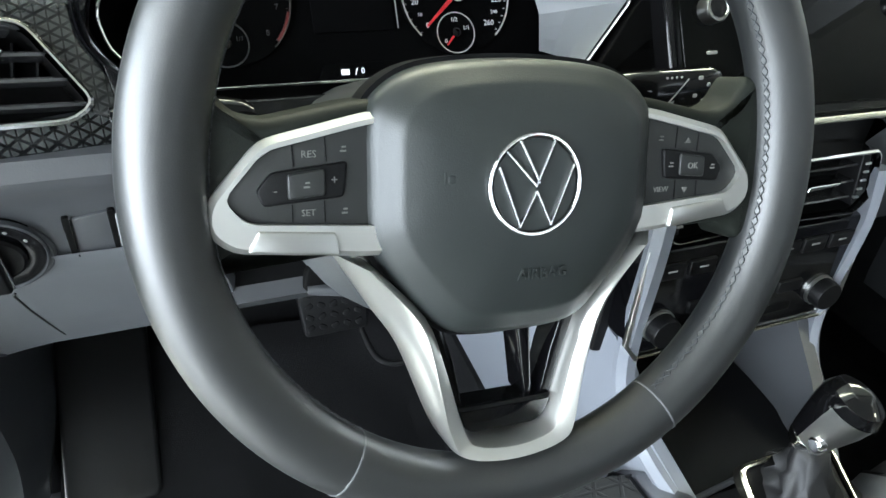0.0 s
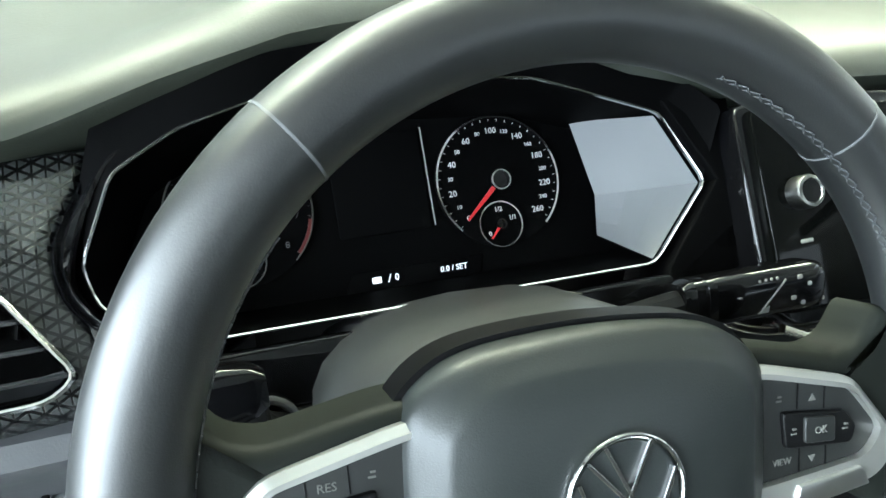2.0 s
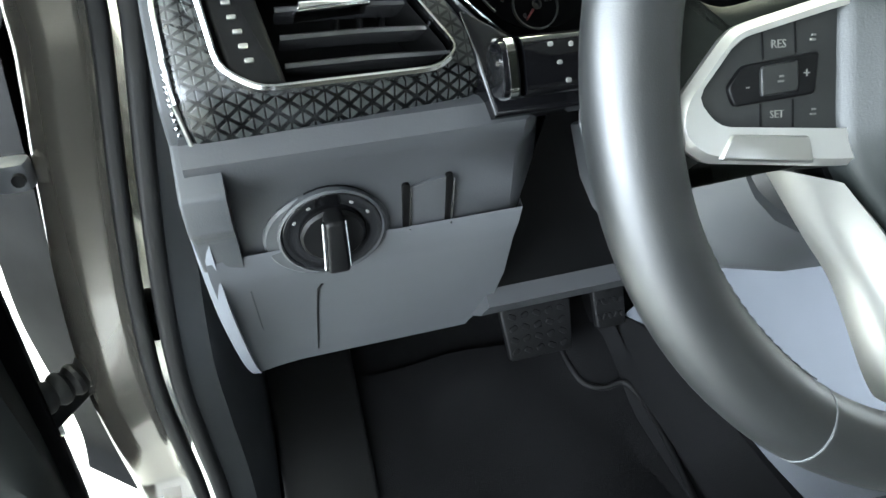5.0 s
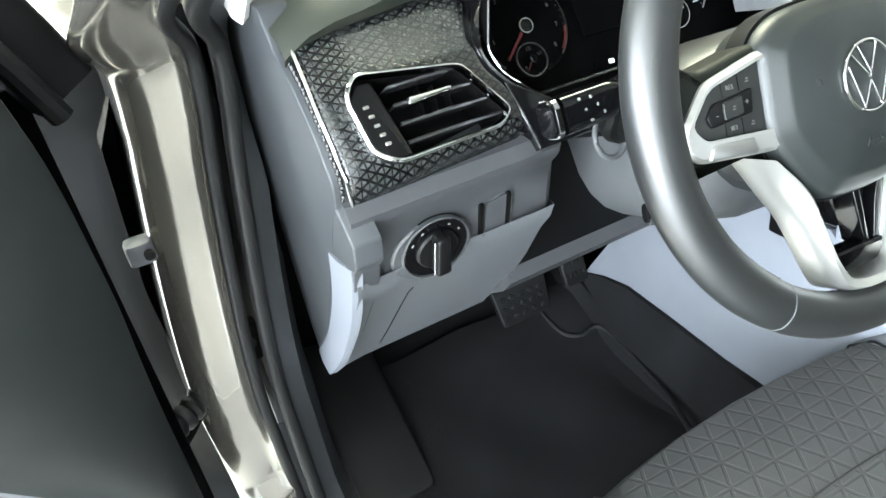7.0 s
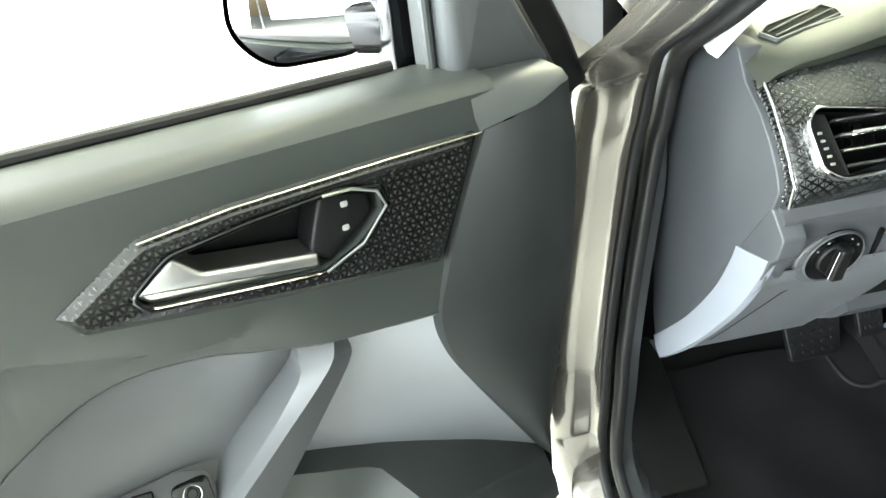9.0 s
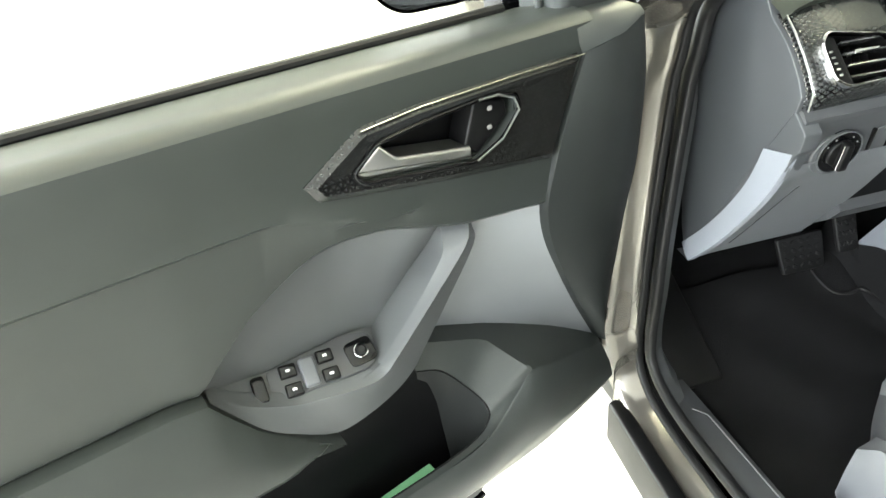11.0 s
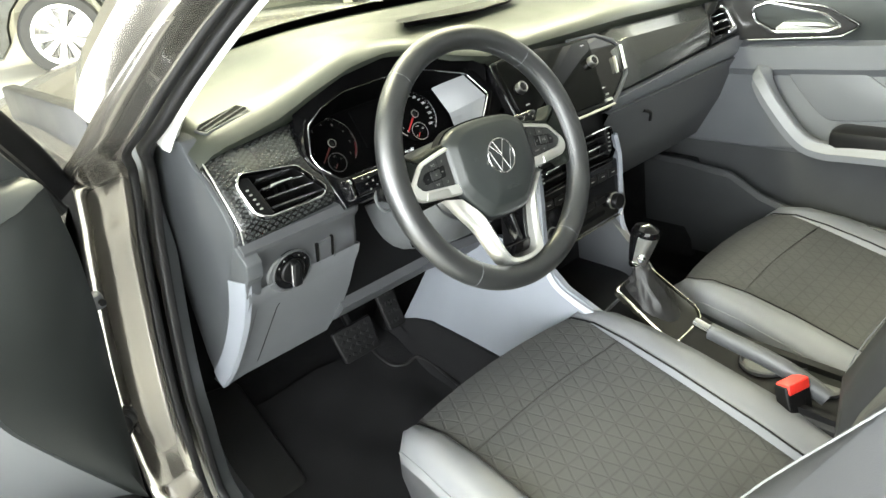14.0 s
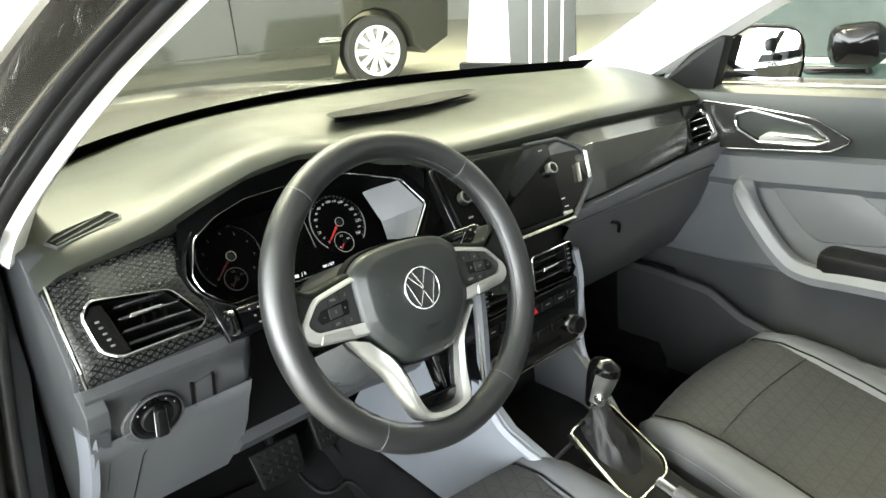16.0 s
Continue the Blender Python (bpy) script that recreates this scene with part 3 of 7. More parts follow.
kp_end = [(0.160, 0.886), (0.165, 0.872), (0.190, 0.836), (0.242, 0.768), (0.303, 0.699), (0.358, 0.646), (0.364, 0.640), (0.40, 0.645)]
loft(bm, [[(lerp([(0.17, -0.345), (0.37, -0.347)], y), y, z) for y, z in kp_end], [(-0.325, y * 0.6 + ye * 0.4, z * 0.6 + ze * 0.4) for (y, z), (ye, ze) in zip(kp, kp_end)], [(-0.30, y, z) for y, z in kp], [(-0.25, y, z) for y, z in kp], [(lerp([(0.17, -0.152), (0.30, -0.118), (0.37, -0.128)], y), y, z) for y, z in kp],
          [(lerp([(0.17, -0.146), (0.30, -0.112), (0.37, -0.122)], y), y + 0.02, z - 0.004) for y, z in kp]], closed=False)
part("knee_panel", bm, GREY, dash, "mid grey plastic knee panel")
bm = B()
sweep(bm, [(-0.279, 0.214, 0.8255), (-0.282, 0.220, 0.8180), (-0.283, 0.2555, 0.7755), (-0.283, 0.315, 0.7060), (-0.283, 0.350, 0.6665)], 0.0009)
part("knee_seam", bm, BLACK, dash)
# bar and shelf below the steering column
bm = B()
loft(bm, [[(x, 0.300 + d, 0.730), (x, 0.292 + d, 0.715), (x, 0.315 + d, 0.69), (x, 0.36 + d, 0.66), (x, 0.44, 0.66), (x, 0.44, 0.74)] for x, d in ((-0.13, 0.0), (0.0, 0.0), (0.12, 0.0), (0.22, -0.02))])
part("column_shelf", bm, GREYD, dash)
bm = B()
loft(bm, [[(x, 0.30, 0.965), (x, 0.30, 0.73)] for x in (-0.17, 0.0, 0.22)], closed=False)
part("column_recess", bm, BLACK, dash)
# passenger side: dark band, then the grey glovebox
bm = B()
rows = []
for x in (0.20, 0.4, 0.515, 0.545, 0.56, 0.62, 0.70, 0.76, 0.82, 0.862):
    ridge = lerp([(0.2, 0.034), (0.56, 0.030), (0.87, 0.014)], x)
    pts = [(lerp(edge_v, x) - 0.010, -0.004), (lerp(edge_v, x) - 0.020, 0.001), (ridge, 0.010), (ridge - 0.003, 0.0125), (-0.020, 0.012), (-0.030, 0.010), (lerp([(0.5, -0.062), (0.97, -0.042)], x), 0.002), (lerp([(0.5, -0.068), (0.97, -0.048)], x), -0.03)]
    rows.append([tuple(fz(x + 0.65 * (v - 0.014) * max(0, (x - 0.70) / 0.162), v, w - lerp([(0.515, 0.010), (0.545, 0.0)], x))) for v, w in pts])
loft(bm, rows, closed=False)
part("passenger_trim", bm, mat("smooth_dark_trim", (0.014, 0.015, 0.013), 0.24, bump=0, coat=0.3), dash, "dark glossy trim")
bm = B()
xs = (0.452, 0.47, 0.6, 0.75, 0.9, 0.985)
GLOVE = mat("glovebox_grey", (0.055, 0.057, 0.060), 0.5, grain=800, bump=0.2, var=0.06)
loft(bm, [[tuple(fz(x, lerp([(0.5, -0.066), (0.97, -0.046)], x), -0.012)), tuple(fz(x, lerp([(0.5, -0.075), (0.97, -0.052)], x), 0.006)), (x, 0.132, 0.934), (x, 0.142, 0.924), (x, 0.16, 0.92)] for x in xs], closed=False)
part("glovebox_band", bm, GREY, dash, "grey band above the glovebox")
bm = B()
loft(bm, [[(x, 0.15, 0.925), (x, 0.138, 0.920), (x, 0.150, 0.90), (x, 0.18, 0.82), (x, 0.24, 0.72), (x, 0.32, 0.665), (x, 0.45, 0.66)] for x in xs], closed=False)
part("glovebox", bm, GLOVE, dash, "dark grey glovebox front")
bm = B()
sweep(bm, curve_of([(0.60, 0.156, 0.888), (0.63, 0.158, 0.875), (0.64, 0.165, 0.855)], 4, False), 0.004)
part("glovebox_latch", bm, BLACK, dash)

part("stack_backing", block(B(), 0.33, 0.185, 0.84, 0.258, 0.06, 0.30, 0.004), BLACK, dash)

part("dash_core", block(B(), 0.60, 0.37, 0.88, 0.78, 0.18, 0.36, 0.004), BLACK, dash)
# pattern trim round the driver's vent


def bow(x, v):
    """How far the driver's fascia stands before or behind its flat frame."""
    e = lerp([(-0.066, -0.034), (-0.056, -0.026), (-0.048, -0.014), (-0.040, -0.003), (-0.030, 0.001), (0.0, 0.002), (0.033, -0.003), (0.066, -0.015), (0.090, -0.024)], v)
    return e - 0.013 * max(0.0, min(1.2, (x + 0.30) / 0.1))


def fb(x, v, w=0.0):
    return tuple(FASCIA @ Vector((x, v, w + bow(x, v))))


def spread(pts, n):
    """n points at even steps round a closed outline, from its first point on."""
    ps = [Vector(p) for p in pts] + [Vector(pts[0])]
    ls = [(b - a).length for a, b in zip(ps, ps[1:])]
    out = []
    for i in range(n):
        d = sum(ls) * i / n
        for a, b, l in zip(ps, ps[1:], ls):
            if d <= l:
                out.append(tuple(a.lerp(b, d / l)))
                break
            d -= l
    return out


t_out = [(-0.337, 0.068), (-0.264, 0.0795), (-0.218, 0.0865), (-0.180, 0.089), (-0.1885, 0.066), (-0.201, 0.039), (-0.199, 0.012), (-0.184, -0.012), (-0.178, -0.030), (-0.186, -0.049), (-0.262, -0.053), (-0.335, -0.056), (-0.3385, -0.036), (-0.340, 0.010)]
v_in = [(-0.323, 0.018), (-0.310, 0.033), (-0.223, 0.021), (-0.212, 0.004), (-0.193, -0.025), (-0.207, -0.036), (-0.300, -0.038), (-0.318, -0.026)]
ring_o = spread(t_out, 96)
ring_i = spread([v_in[1]] + v_in[2:] + [v_in[0]], 96)
ring_i = ring_i[-14:] + ring_i[:-14]
bm = B()
loops = [[fb(x, v, -0.010) for x, v in inset(ring_o, -0.0005)], [fb(x, v, -0.003) for x, v in ring_o], [fb(x, v, 0.0) for x, v in inset(ring_o, 0.003)]]
for k in (0.2, 0.4, 0.6, 0.8, 0.94):
    loops.append([fb(a[0] + (b[0] - a[0]) * k, a[1] + (b[1] - a[1]) * k) for a, b in zip(inset(ring_o, 0.003), ring_i)])
loops += [[fb(x, v, 0.0) for x, v in inset(ring_i, 0.001)], [fb(x, v, -0.02) for x, v in inset(ring_i, 0.002)]]
loft(bm, loops, cap0=False, cap1=False)
part("driver_trim", bm, TRIM, dash, "dark glossy triangle-pattern trim", 50)
# closed end of the dashboard beside the open door
front_e = [fb(-0.339, v, -0.010)[1:] for v in (-0.050, -0.036, -0.015, 0.010, 0.035, 0.060, 0.072)]
end = [(0.152, 0.905), (0.1415, 0.914), (0.1350, 0.9375), (0.157, 0.960)] + front_e + [(0.238, 1.092), (0.30, 1.10), (0.37, 1.08), (0.40, 0.9), (0.39, 0.70), (0.375, 0.643), (0.32, 0.698), (0.25, 0.772), (0.200, 0.834), (0.164, 0.880)]
SIDE = frame_of((-0.345, 0, 0), (0, -1, 0), (0, 0, 1))
part("end_panel", slab(B(), [(-y, z) for y, z in soften(end, 0.003, 2)], -0.020, 0.003, SIDE, 0.002, 3), mat("end_panel_grey", (0.040, 0.043, 0.047), 0.5, grain=800, bump=0.2, var=0.06), dash, "grey plastic end panel")
fr_c = curve_of([(0.151, 0.908), (0.163, 0.880), (0.193, 0.828), (0.245, 0.762), (0.303, 0.697), (0.361, 0.642)], 4, False)
re_c = curve_of([(0.208, 0.898), (0.220, 0.868), (0.243, 0.826), (0.288, 0.766), (0.336, 0.714), (0.384, 0.668)], 4, False)
bm = B()
loft(bm, [[(-0.340, a[0], a[1]), (-0.3487, a[0] + 0.002, a[1]), (-0.3505, (a[0] + b[0]) / 2, (a[1] + b[1]) / 2), (-0.3495, b[0] - 0.002, b[1]), (-0.340, b[0], b[1])] for a, b in zip(fr_c, re_c)])
part("end_strip", bm, LIGHT, dash, "pale grey curved end strip")
bm = B()
ed_line = curve_of([fb(-0.3415, v, -0.006) for v in (-0.056, -0.036, -0.015, 0.010, 0.035, 0.052, 0.068)], 7, False)
for i, p in enumerate(ed_line):
    bmesh.ops.create_icosphere(bm, subdivisions=1, radius=0.0020, matrix=Matrix.Translation(Vector(p) + Vector((0, 0.002 + 0.002 * (i % 2), 0))))
part("beaded_edge", bm, mat("bead_metal", (0.20, 0.20, 0.20), 0.25, 1.0, bump=0), dash, "sparkling beaded edge of the trim", 1)
part("trim_edge", sweep(B(), [fb(x - 0.001, v, 0.0) for x, v in ((-0.3365, 0.068), (-0.3385, 0.04), (-0.340, 0.010), (-0.3395, -0.015), (-0.3385, -0.036), (-0.3350, -0.056))], 0.0013), SATIN, dash, "bright edge of the trim")
# gloss black border between the trim and the instruments
bord_a = [(-0.180, 0.089), (-0.1885, 0.066), (-0.201, 0.039), (-0.199, 0.012), (-0.184, -0.012), (-0.178, -0.030), (-0.186, -0.049)]
bord_b = [(-0.140, 0.099), (-0.172, 0.074), (-0.192, 0.028), (-0.187, 0.005), (-0.163, -0.021), (-0.150, -0.030), (-0.155, -0.055)]
bm = B()
loft(bm, [[fb(a[0] - 0.001, a[1], -0.004), fb(a[0] + 0.002, a[1], 0.001)] + [tuple(Vector(fb(a[0] + 0.004, a[1], -0.001)).lerp(FASCIA @ Vector((b[0], b[1], -0.021)), k) + FASCIA.to_3x3() @ Vector((0, 0, 0.004 * math.sin(k * math.pi)))) for k in (0.0, 0.35, 0.7, 1.0)] for a, b in zip(curve_of(bord_a, 4, False), curve_of(bord_b, 4, False))], closed=False)
part("cluster_border", bm, GLOSS, dash, "gloss black border beside the instruments")
# black filler between trim, cluster and screen
part("fascia_filler", slab(B(), [(0.150, 0.078), (0.200, 0.078), (0.200, -0.06), (0.13, -0.06), (0.135, -0.026), (0.181, 0.024)][::-1], -0.03, -0.012, FASCIA, 0.002), CAVE, dash)
part("fascia_filler", slab(B(), [(-0.18, -0.062), (0.22, -0.062), (0.22, -0.02), (0.19, 0.0), (0.14, -0.03), (-0.15, -0.028), (-0.19, 0.0), (-0.185, -0.03)], -0.03, -0.012, FASCIA, 0.003), GLOSS, dash)


def air_vent(name, outline, m, slats, label, knob=True, vanes=True, x0=None, rim=None):
    """A vent with chrome frame, slats, vanes, a sliding tab and a thumb wheel."""
    c = m @ Vector((sum(p[0] for p in outline) / len(outline), min(p[1] for p in outline), -0.04))
    t = thing(name, c, label, "air vent", "dashboard air vents")
    o = soften(outline, 0.008, 3)
    part("frame", ring(B(), o, inset(o, 0.0026), -0.02, 0.0065 if rim is None else 0.002, m, 0.0015), rim or CHROME, t, "dark frame" if rim else "bright chrome frame")
    part("housing", slab(B(), inset(o, 0.003), -0.046, -0.040, m, 0), DARKHOLE, t)
    bm = B()
    loft(bm, [[(x, y, z) for x, y in inset(o, 0.0045)] for z in (-0.042, 0.0)], cap0=False, cap1=False, m=m)
    part("duct", bm, DARKHOLE, t)
    xs, ys = [p[0] for p in outline], [p[1] for p in outline]
    lo, hi = min(ys), max(ys)

    def span(y):
        hit = []
        n = len(outline)
        for i in range(n):
            (ax, ay), (bx, by) = outline[i], outline[(i + 1) % n]
            if (ay - y) * (by - y) < 0:
                hit.append(ax + (bx - ax) * (y - ay) / (by - ay))
        return min(hit), max(hit)
    left = (x0 if x0 is not None else min(xs))
    for i in range(slats):
        y = lo + (hi - lo) * (i + 1) / (slats + 1)
        a, b = span(y)
        a = max(a, left) + 0.004
        bm = B()
        sweep(bm, [(a, y, -0.012), ((a + b) / 2, y, -0.010), (b - 0.004, y, -0.012)], [(-0.009, -0.0008), (0.009, -0.0014), (0.0105, 0.0), (0.009, 0.0012), (-0.009, 0.0008)], m=m, up=(0, 1, 0))
        part("slat", bm, SLAT, t)
    if vanes:
        for i in range(3):
            x = left + 0.04 + (max(xs) - left - 0.03) * i / 5
            part("vane", sweep(B(), [(x, (lo + hi) / 2, -0.034), (x + 0.004, hi - 0.008, -0.034)], [(-0.0006, -0.006), (0.0006, -0.006), (0.0006, 0.003), (-0.0006, 0.003)], m=m, up=(0, 0, 1)), VANE, t)
    if knob:
        y = lo + (hi - lo) * (slats // 2 + 1) / (slats + 1)
        a, b = span(y)
        a = max(a, left)
        cx = (a + b) / 2 - 0.004
        bm = B()
        slab(bm, soften([(cx - 0.021, y - 0.0035), (cx + 0.018, y - 0.0012), (cx + 0.019, y + 0.002), (cx - 0.019, y + 0.002)], 0.0014, 2), -0.012, 0.002, m, 0.0015)
        part("tab", bm, CHROME, t, "chrome direction tab")
    return t


VENTF = frame_of(fb(-0.31, 0.0, 0.0005), Vector(fb(-0.205, -0.012)) - Vector(fb(-0.315, -0.012)), FASCIA.to_3x3() @ Vector((0, 1, -0.03))) @ Matrix.Translation((0.31, 0, 0))
dv = air_vent("air_vent", v_in, VENTF, 4, "wide driver's air vent with chrome frame and black slats", x0=-0.288)
bm = slab(B(), soften([(-0.318, 0.016), (-0.308, 0.027), (-0.296, 0.026), (-0.285, -0.034), (-0.300, -0.034), (-0.313, -0.024)], 0.003, 2), -0.03, 0.0, VENTF, 0.003)
roller = part("thumb_wheel", bm, BLACK, dv, "ribbed black thumb wheel")
for i in range(5):
    part("rib", slab(B(), rrect(0.0046, 0.0024, 0.0008, 2, -0.3075 + 0.0015 * i, 0.008 - 0.0072 * i), -0.001, 0.0014, VENTF, 0.0006), SATIN, roller)

# demister vent in the pad
tv = thing("demister_vent", (-0.275, 0.25, 1.10), "slim side demister vent with slanted slats", "air vent", "dashboard air vents")


def pad_z(x, y):
    return lerp([(p[1], p[2]) for p in pad_row(x)[2:8]], y)


vx, vy = -0.275, 0.250
TOPV = frame_of((vx, vy, pad_z(vx, vy) + 0.0008), (0.02, 0, pad_z(vx + 0.01, vy) - pad_z(vx - 0.01, vy)), (0, 0.02, pad_z(vx, vy + 0.01) - pad_z(vx, vy - 0.01)))
tvo = [(-0.044, 0.004), (-0.036, -0.012), (0.0, -0.0045), (0.042, 0.0005), (0.046, 0.013), (0.038, 0.027), (0.003, 0.0205), (-0.031, 0.0137)]
tvo = [(x, 0.006 + (y - 0.006) * 1.25) for x, y in tvo]
to = soften(tvo, 0.002, 2)
part("frame", ring(B(), to, inset(to, 0.0025), -0.006, 0.0012, TOPV, 0.0008), GREYM, tv, "thin grey frame")
part("opening", slab(B(), inset(to, 0.0022), -0.006, 0.0002, TOPV, 0), DARKHOLE, tv)
for a, b in (((-0.036, 0.001), (0.030, 0.0270)), ((-0.033, -0.0085), (0.041, 0.0180)), ((-0.012, -0.0090), (0.042, 0.0070))):
    part("slat", sweep(B(), [(*a, 0.0006), (*b, 0.0006)], rrect(0.0024, 0.0016, 0.0006, 1), m=TOPV), GREYM, tv)

# ---- instrument cluster ----
cl = thing("instrument_cluster", (0, 0.26, 0.98), "instrument cluster with chrome bezel, two round dials and red needles", "instrument cluster")
bez = [(-0.189, 0.026), (-0.170, 0.070), (-0.135, 0.090), (-0.089, 0.103), (-0.01, 0.106), (0.068, 0.101), (0.151, 0.072), (0.177, 0.024), (0.130, -0.022), (-0.010, -0.021), (-0.160, -0.020), (-0.184, 0.006)]
bz = soften(bez, 0.006, 2)
bm = B()
sweep(bm, [(x, y, -0.019) for x, y in bz], [(-0.0008, -0.0014), (0.0008, -0.0014), (0.0008, 0.0010), (0.0, 0.0016), (-0.0008, 0.0010)], True, FASCIA, up=(0, 0, 1))
part("bezel", bm, CHROME, cl, "thin chrome bezel")


def sunk(p, k):
    return (p[0] * (1 - 0.0 * k) + 0.012 * k, p[1] * (1 - 0.14 * k) + 0.008 * k)


bm = B()
loft(bm, [[(x, y, -0.021) for x, y in bz], [(*sunk(p, 0.5), -0.055) for p in bz], [(*sunk(p, 1), -0.090) for p in bz]], cap0=False, m=FASCIA)
part("surround", bm, CAVE, cl, "black cluster surround")
bm = B()
hv = [(x, y) for x, y in bz if y > 0.02]
loft(bm, [[tuple(fz(x, y, -0.0195)) for x, y in hv], [tuple(fz(max(x * 1.04 + 0.002, -0.183 - 0.1 * max(0, 0.06 - y)), max(y + 0.004, min(lerp(edge_v, x) - 0.004, y + 0.04)), lerp([(-0.2, -0.036), (-0.15, -0.022), (-0.09, -0.002)], x))) for x, y in hv]], closed=False)
part("hood", bm, CAVE, cl, "black hood over the dials")
bm = B()
sp = [bm.verts.new(fz(*p)) for p in ((0.122, 0.084, -0.081), (0.130, 0.002, -0.083), (0.150, 0.0705, -0.0225), (0.1745, 0.024, -0.0225), (0.131, -0.0195, -0.0225), (0.132, 0.030, -0.080))]
bm.faces.new((sp[0], sp[2], sp[3], sp[5]))
bm.faces.new((sp[5], sp[3], sp[4], sp[1]))
bmesh.ops.subdivide_edges(bm, edges=bm.edges[:], cuts=2, use_grid_fill=True)
part("side_panel", bm, mat("satin_side_panel", (0.165, 0.170, 0.178), 0.30, bump=0, var=0.03), cl, "smooth grey side panel of the cluster", 8)
FACE = FASCIA @ Matrix.Translation((0, 0, -0.0885))


DIMRING = mat("dim_dial_ring", (0.16, 0.16, 0.16), 0.3, 1.0, bump=0)
DIMPRINT = mat("unlit_print", (0.07, 0.07, 0.07), 0.5, bump=0)
DIMRED = mat("dim_red", (0.10, 0.010, 0.010), 0.5, bump=0)


def dial(cx, cy, r, numbers, a0, a1, needle, red_from=None, small=(-0.004, -0.030, 0.0155)):
    lit = red_from is None
    d = part("dial", lathe(B(), [(r * 1.02, 0.0), (r * 1.02, 0.0012), (r * 0.96, 0.0016), (r * 0.2, 0.0016)], at2(FACE, cx, cy), 48), CAVE, cl)
    part("ring", band(B(), arc(r, a0 + 2, a1 - 6, 48, cx, cy), 0.0013 if lit else 0.0009, 0.0, 0.0035, FACE), CHROME if lit else DIMRING, d, "thin dial ring")
    k = len(numbers)
    for i, s in enumerate(numbers):
        a = a0 + (a1 - a0) * i / (k - 1)
        rr = r * 0.78
        if s:
            part("numeral", letters(B(), s, r * (0.132 if i % 2 == 0 else 0.088), at2(FACE, cx + rr * math.cos(radians(a)), cy + rr * math.sin(radians(a)), 0.0022)), PRINT if lit else DIMPRINT, d)
    bm = B()
    for i in range(2 * k - 1):
        a = a0 + (a1 - a0) * i / (2 * k - 2)
        c, s = math.cos(radians(a)), math.sin(radians(a))
        band(bm, [(cx + r * 0.935 * c, cy + r * 0.935 * s), (cx + r * 0.965 * c, cy + r * 0.965 * s)], 0.00035, 0.0018, 0.0022, FACE)
    part("dial_scale", bm, PRINT if lit else DIMPRINT, d)
    if red_from is not None:
        part("red_zone", band(B(), arc(r * 0.97, red_from, a1, 12, cx, cy), 0.0022, 0.0018, 0.0026, FACE), DIMRED, d)
    c, s = math.cos(radians(needle)), math.sin(radians(needle))
    bm = B()
    slab(bm, [(0.006, -0.0016), (r * 0.82, -0.0007), (r * 0.82, 0.0007), (0.006, 0.0016)], 0.004, 0.0055, at2(FACE, cx, cy, 0, needle), 0.0003)
    part("needle", bm, RED if lit else DIMRED, d, "red needle")
    part("needle_hub", lathe(B(), [(0.0072, 0.0), (0.0072, 0.007), (0.0062, 0.008), (0.0055, 0.0078), (0.0052, 0.006), (0.002, 0.006)], at2(FACE, cx, cy), 24), GLOSS, d)
    part("hub_ring", band(B(), arc(0.0066, 0, 360, 24, cx, cy), 0.0007, 0.006, 0.0084, FACE), SATIN, d)
    sx, sy, sr = cx + small[0], cy + small[1], small[2]
    part("small_ring", band(B(), arc(sr, 0, 360, 28, sx, sy), 0.0008, 0.0016, 0.0042, FACE), CHROME if lit else DIMRING, d)
    part("small_face", lathe(B(), [(sr, 0.0), (sr, 0.0024), (sr * 0.3, 0.0024)], at2(FACE, sx, sy), 28), CAVE, d)
    part("small_hub", lathe(B(), [(0.0036, 0.002), (0.0036, 0.006), (0.0025, 0.006), (0.0022, 0.004), (0.001, 0.004)], at2(FACE, sx, sy), 16), GLOSS, d)
    part("small_needle", slab(B(), [(0.002, -0.0009), (sr * 0.8, -0.0005), (sr * 0.8, 0.0005), (0.002, 0.0009)], 0.004, 0.005, at2(FACE, sx, sy, 0, 228), 0.0002), RED if lit else DIMRED, d)
    bm = B()
    for a, s in ((90, "1/2"), (215, "0"), (20, "1/1")):
        letters(bm, s, 0.0046, at2(FACE, sx + sr * 0.66 * math.cos(radians(a)), sy + sr * 0.66 * math.sin(radians(a)), 0.0028))
    part("small_scale", bm, PRINT if lit else DIMPRINT, d)
    return d


speed = ["0", "10", "20", "30", "40", "50", "60", "80", "100", "120", "140", "160", "180", "200", "220", "240", "260"]
dial(0.064, 0.050, 0.0445, speed, 222, -42, 222)
dial(-0.109, 0.050, 0.0445, ["0", "", "1", "", "2", "", "3", "", "4", "", "5", "", "6", "", "7", "", "8"], 222, -42, 222, red_from=-12)
part("centre_display", slab(B(), rrect(0.062, 0.066, 0.002, 2, -0.019, 0.058), 0.0, 0.002, FACE, 0.0005), CAVE, cl, "dark centre display")
part("display_edge", band(B(), [(0.014, 0.092), (0.014, 0.026)], 0.0008, 0.002, 0.003, FACE), PRINTD, cl)
LIT = glow("lit_text", (0.9, 0.92, 0.95), 1.2)
part("display_text", letters(B(), "0.0 / SET", 0.0053, at2(FACE, 0.022, -0.004, 0.002)), LIT, cl)
bm = B()
band(bm, [(-0.034, -0.004), (-0.028, -0.004)], 0.004, 0.0016, 0.002, FACE)
band(bm, [(-0.0235, -0.0065), (-0.0215, -0.0015)], 0.0006, 0.0016, 0.002, FACE)
part("display_symbol", bm, LIT, cl)
part("display_text", letters(B(), "0", 0.006, at2(FACE, -0.0175, -0.004, 0.002)), LIT, cl)
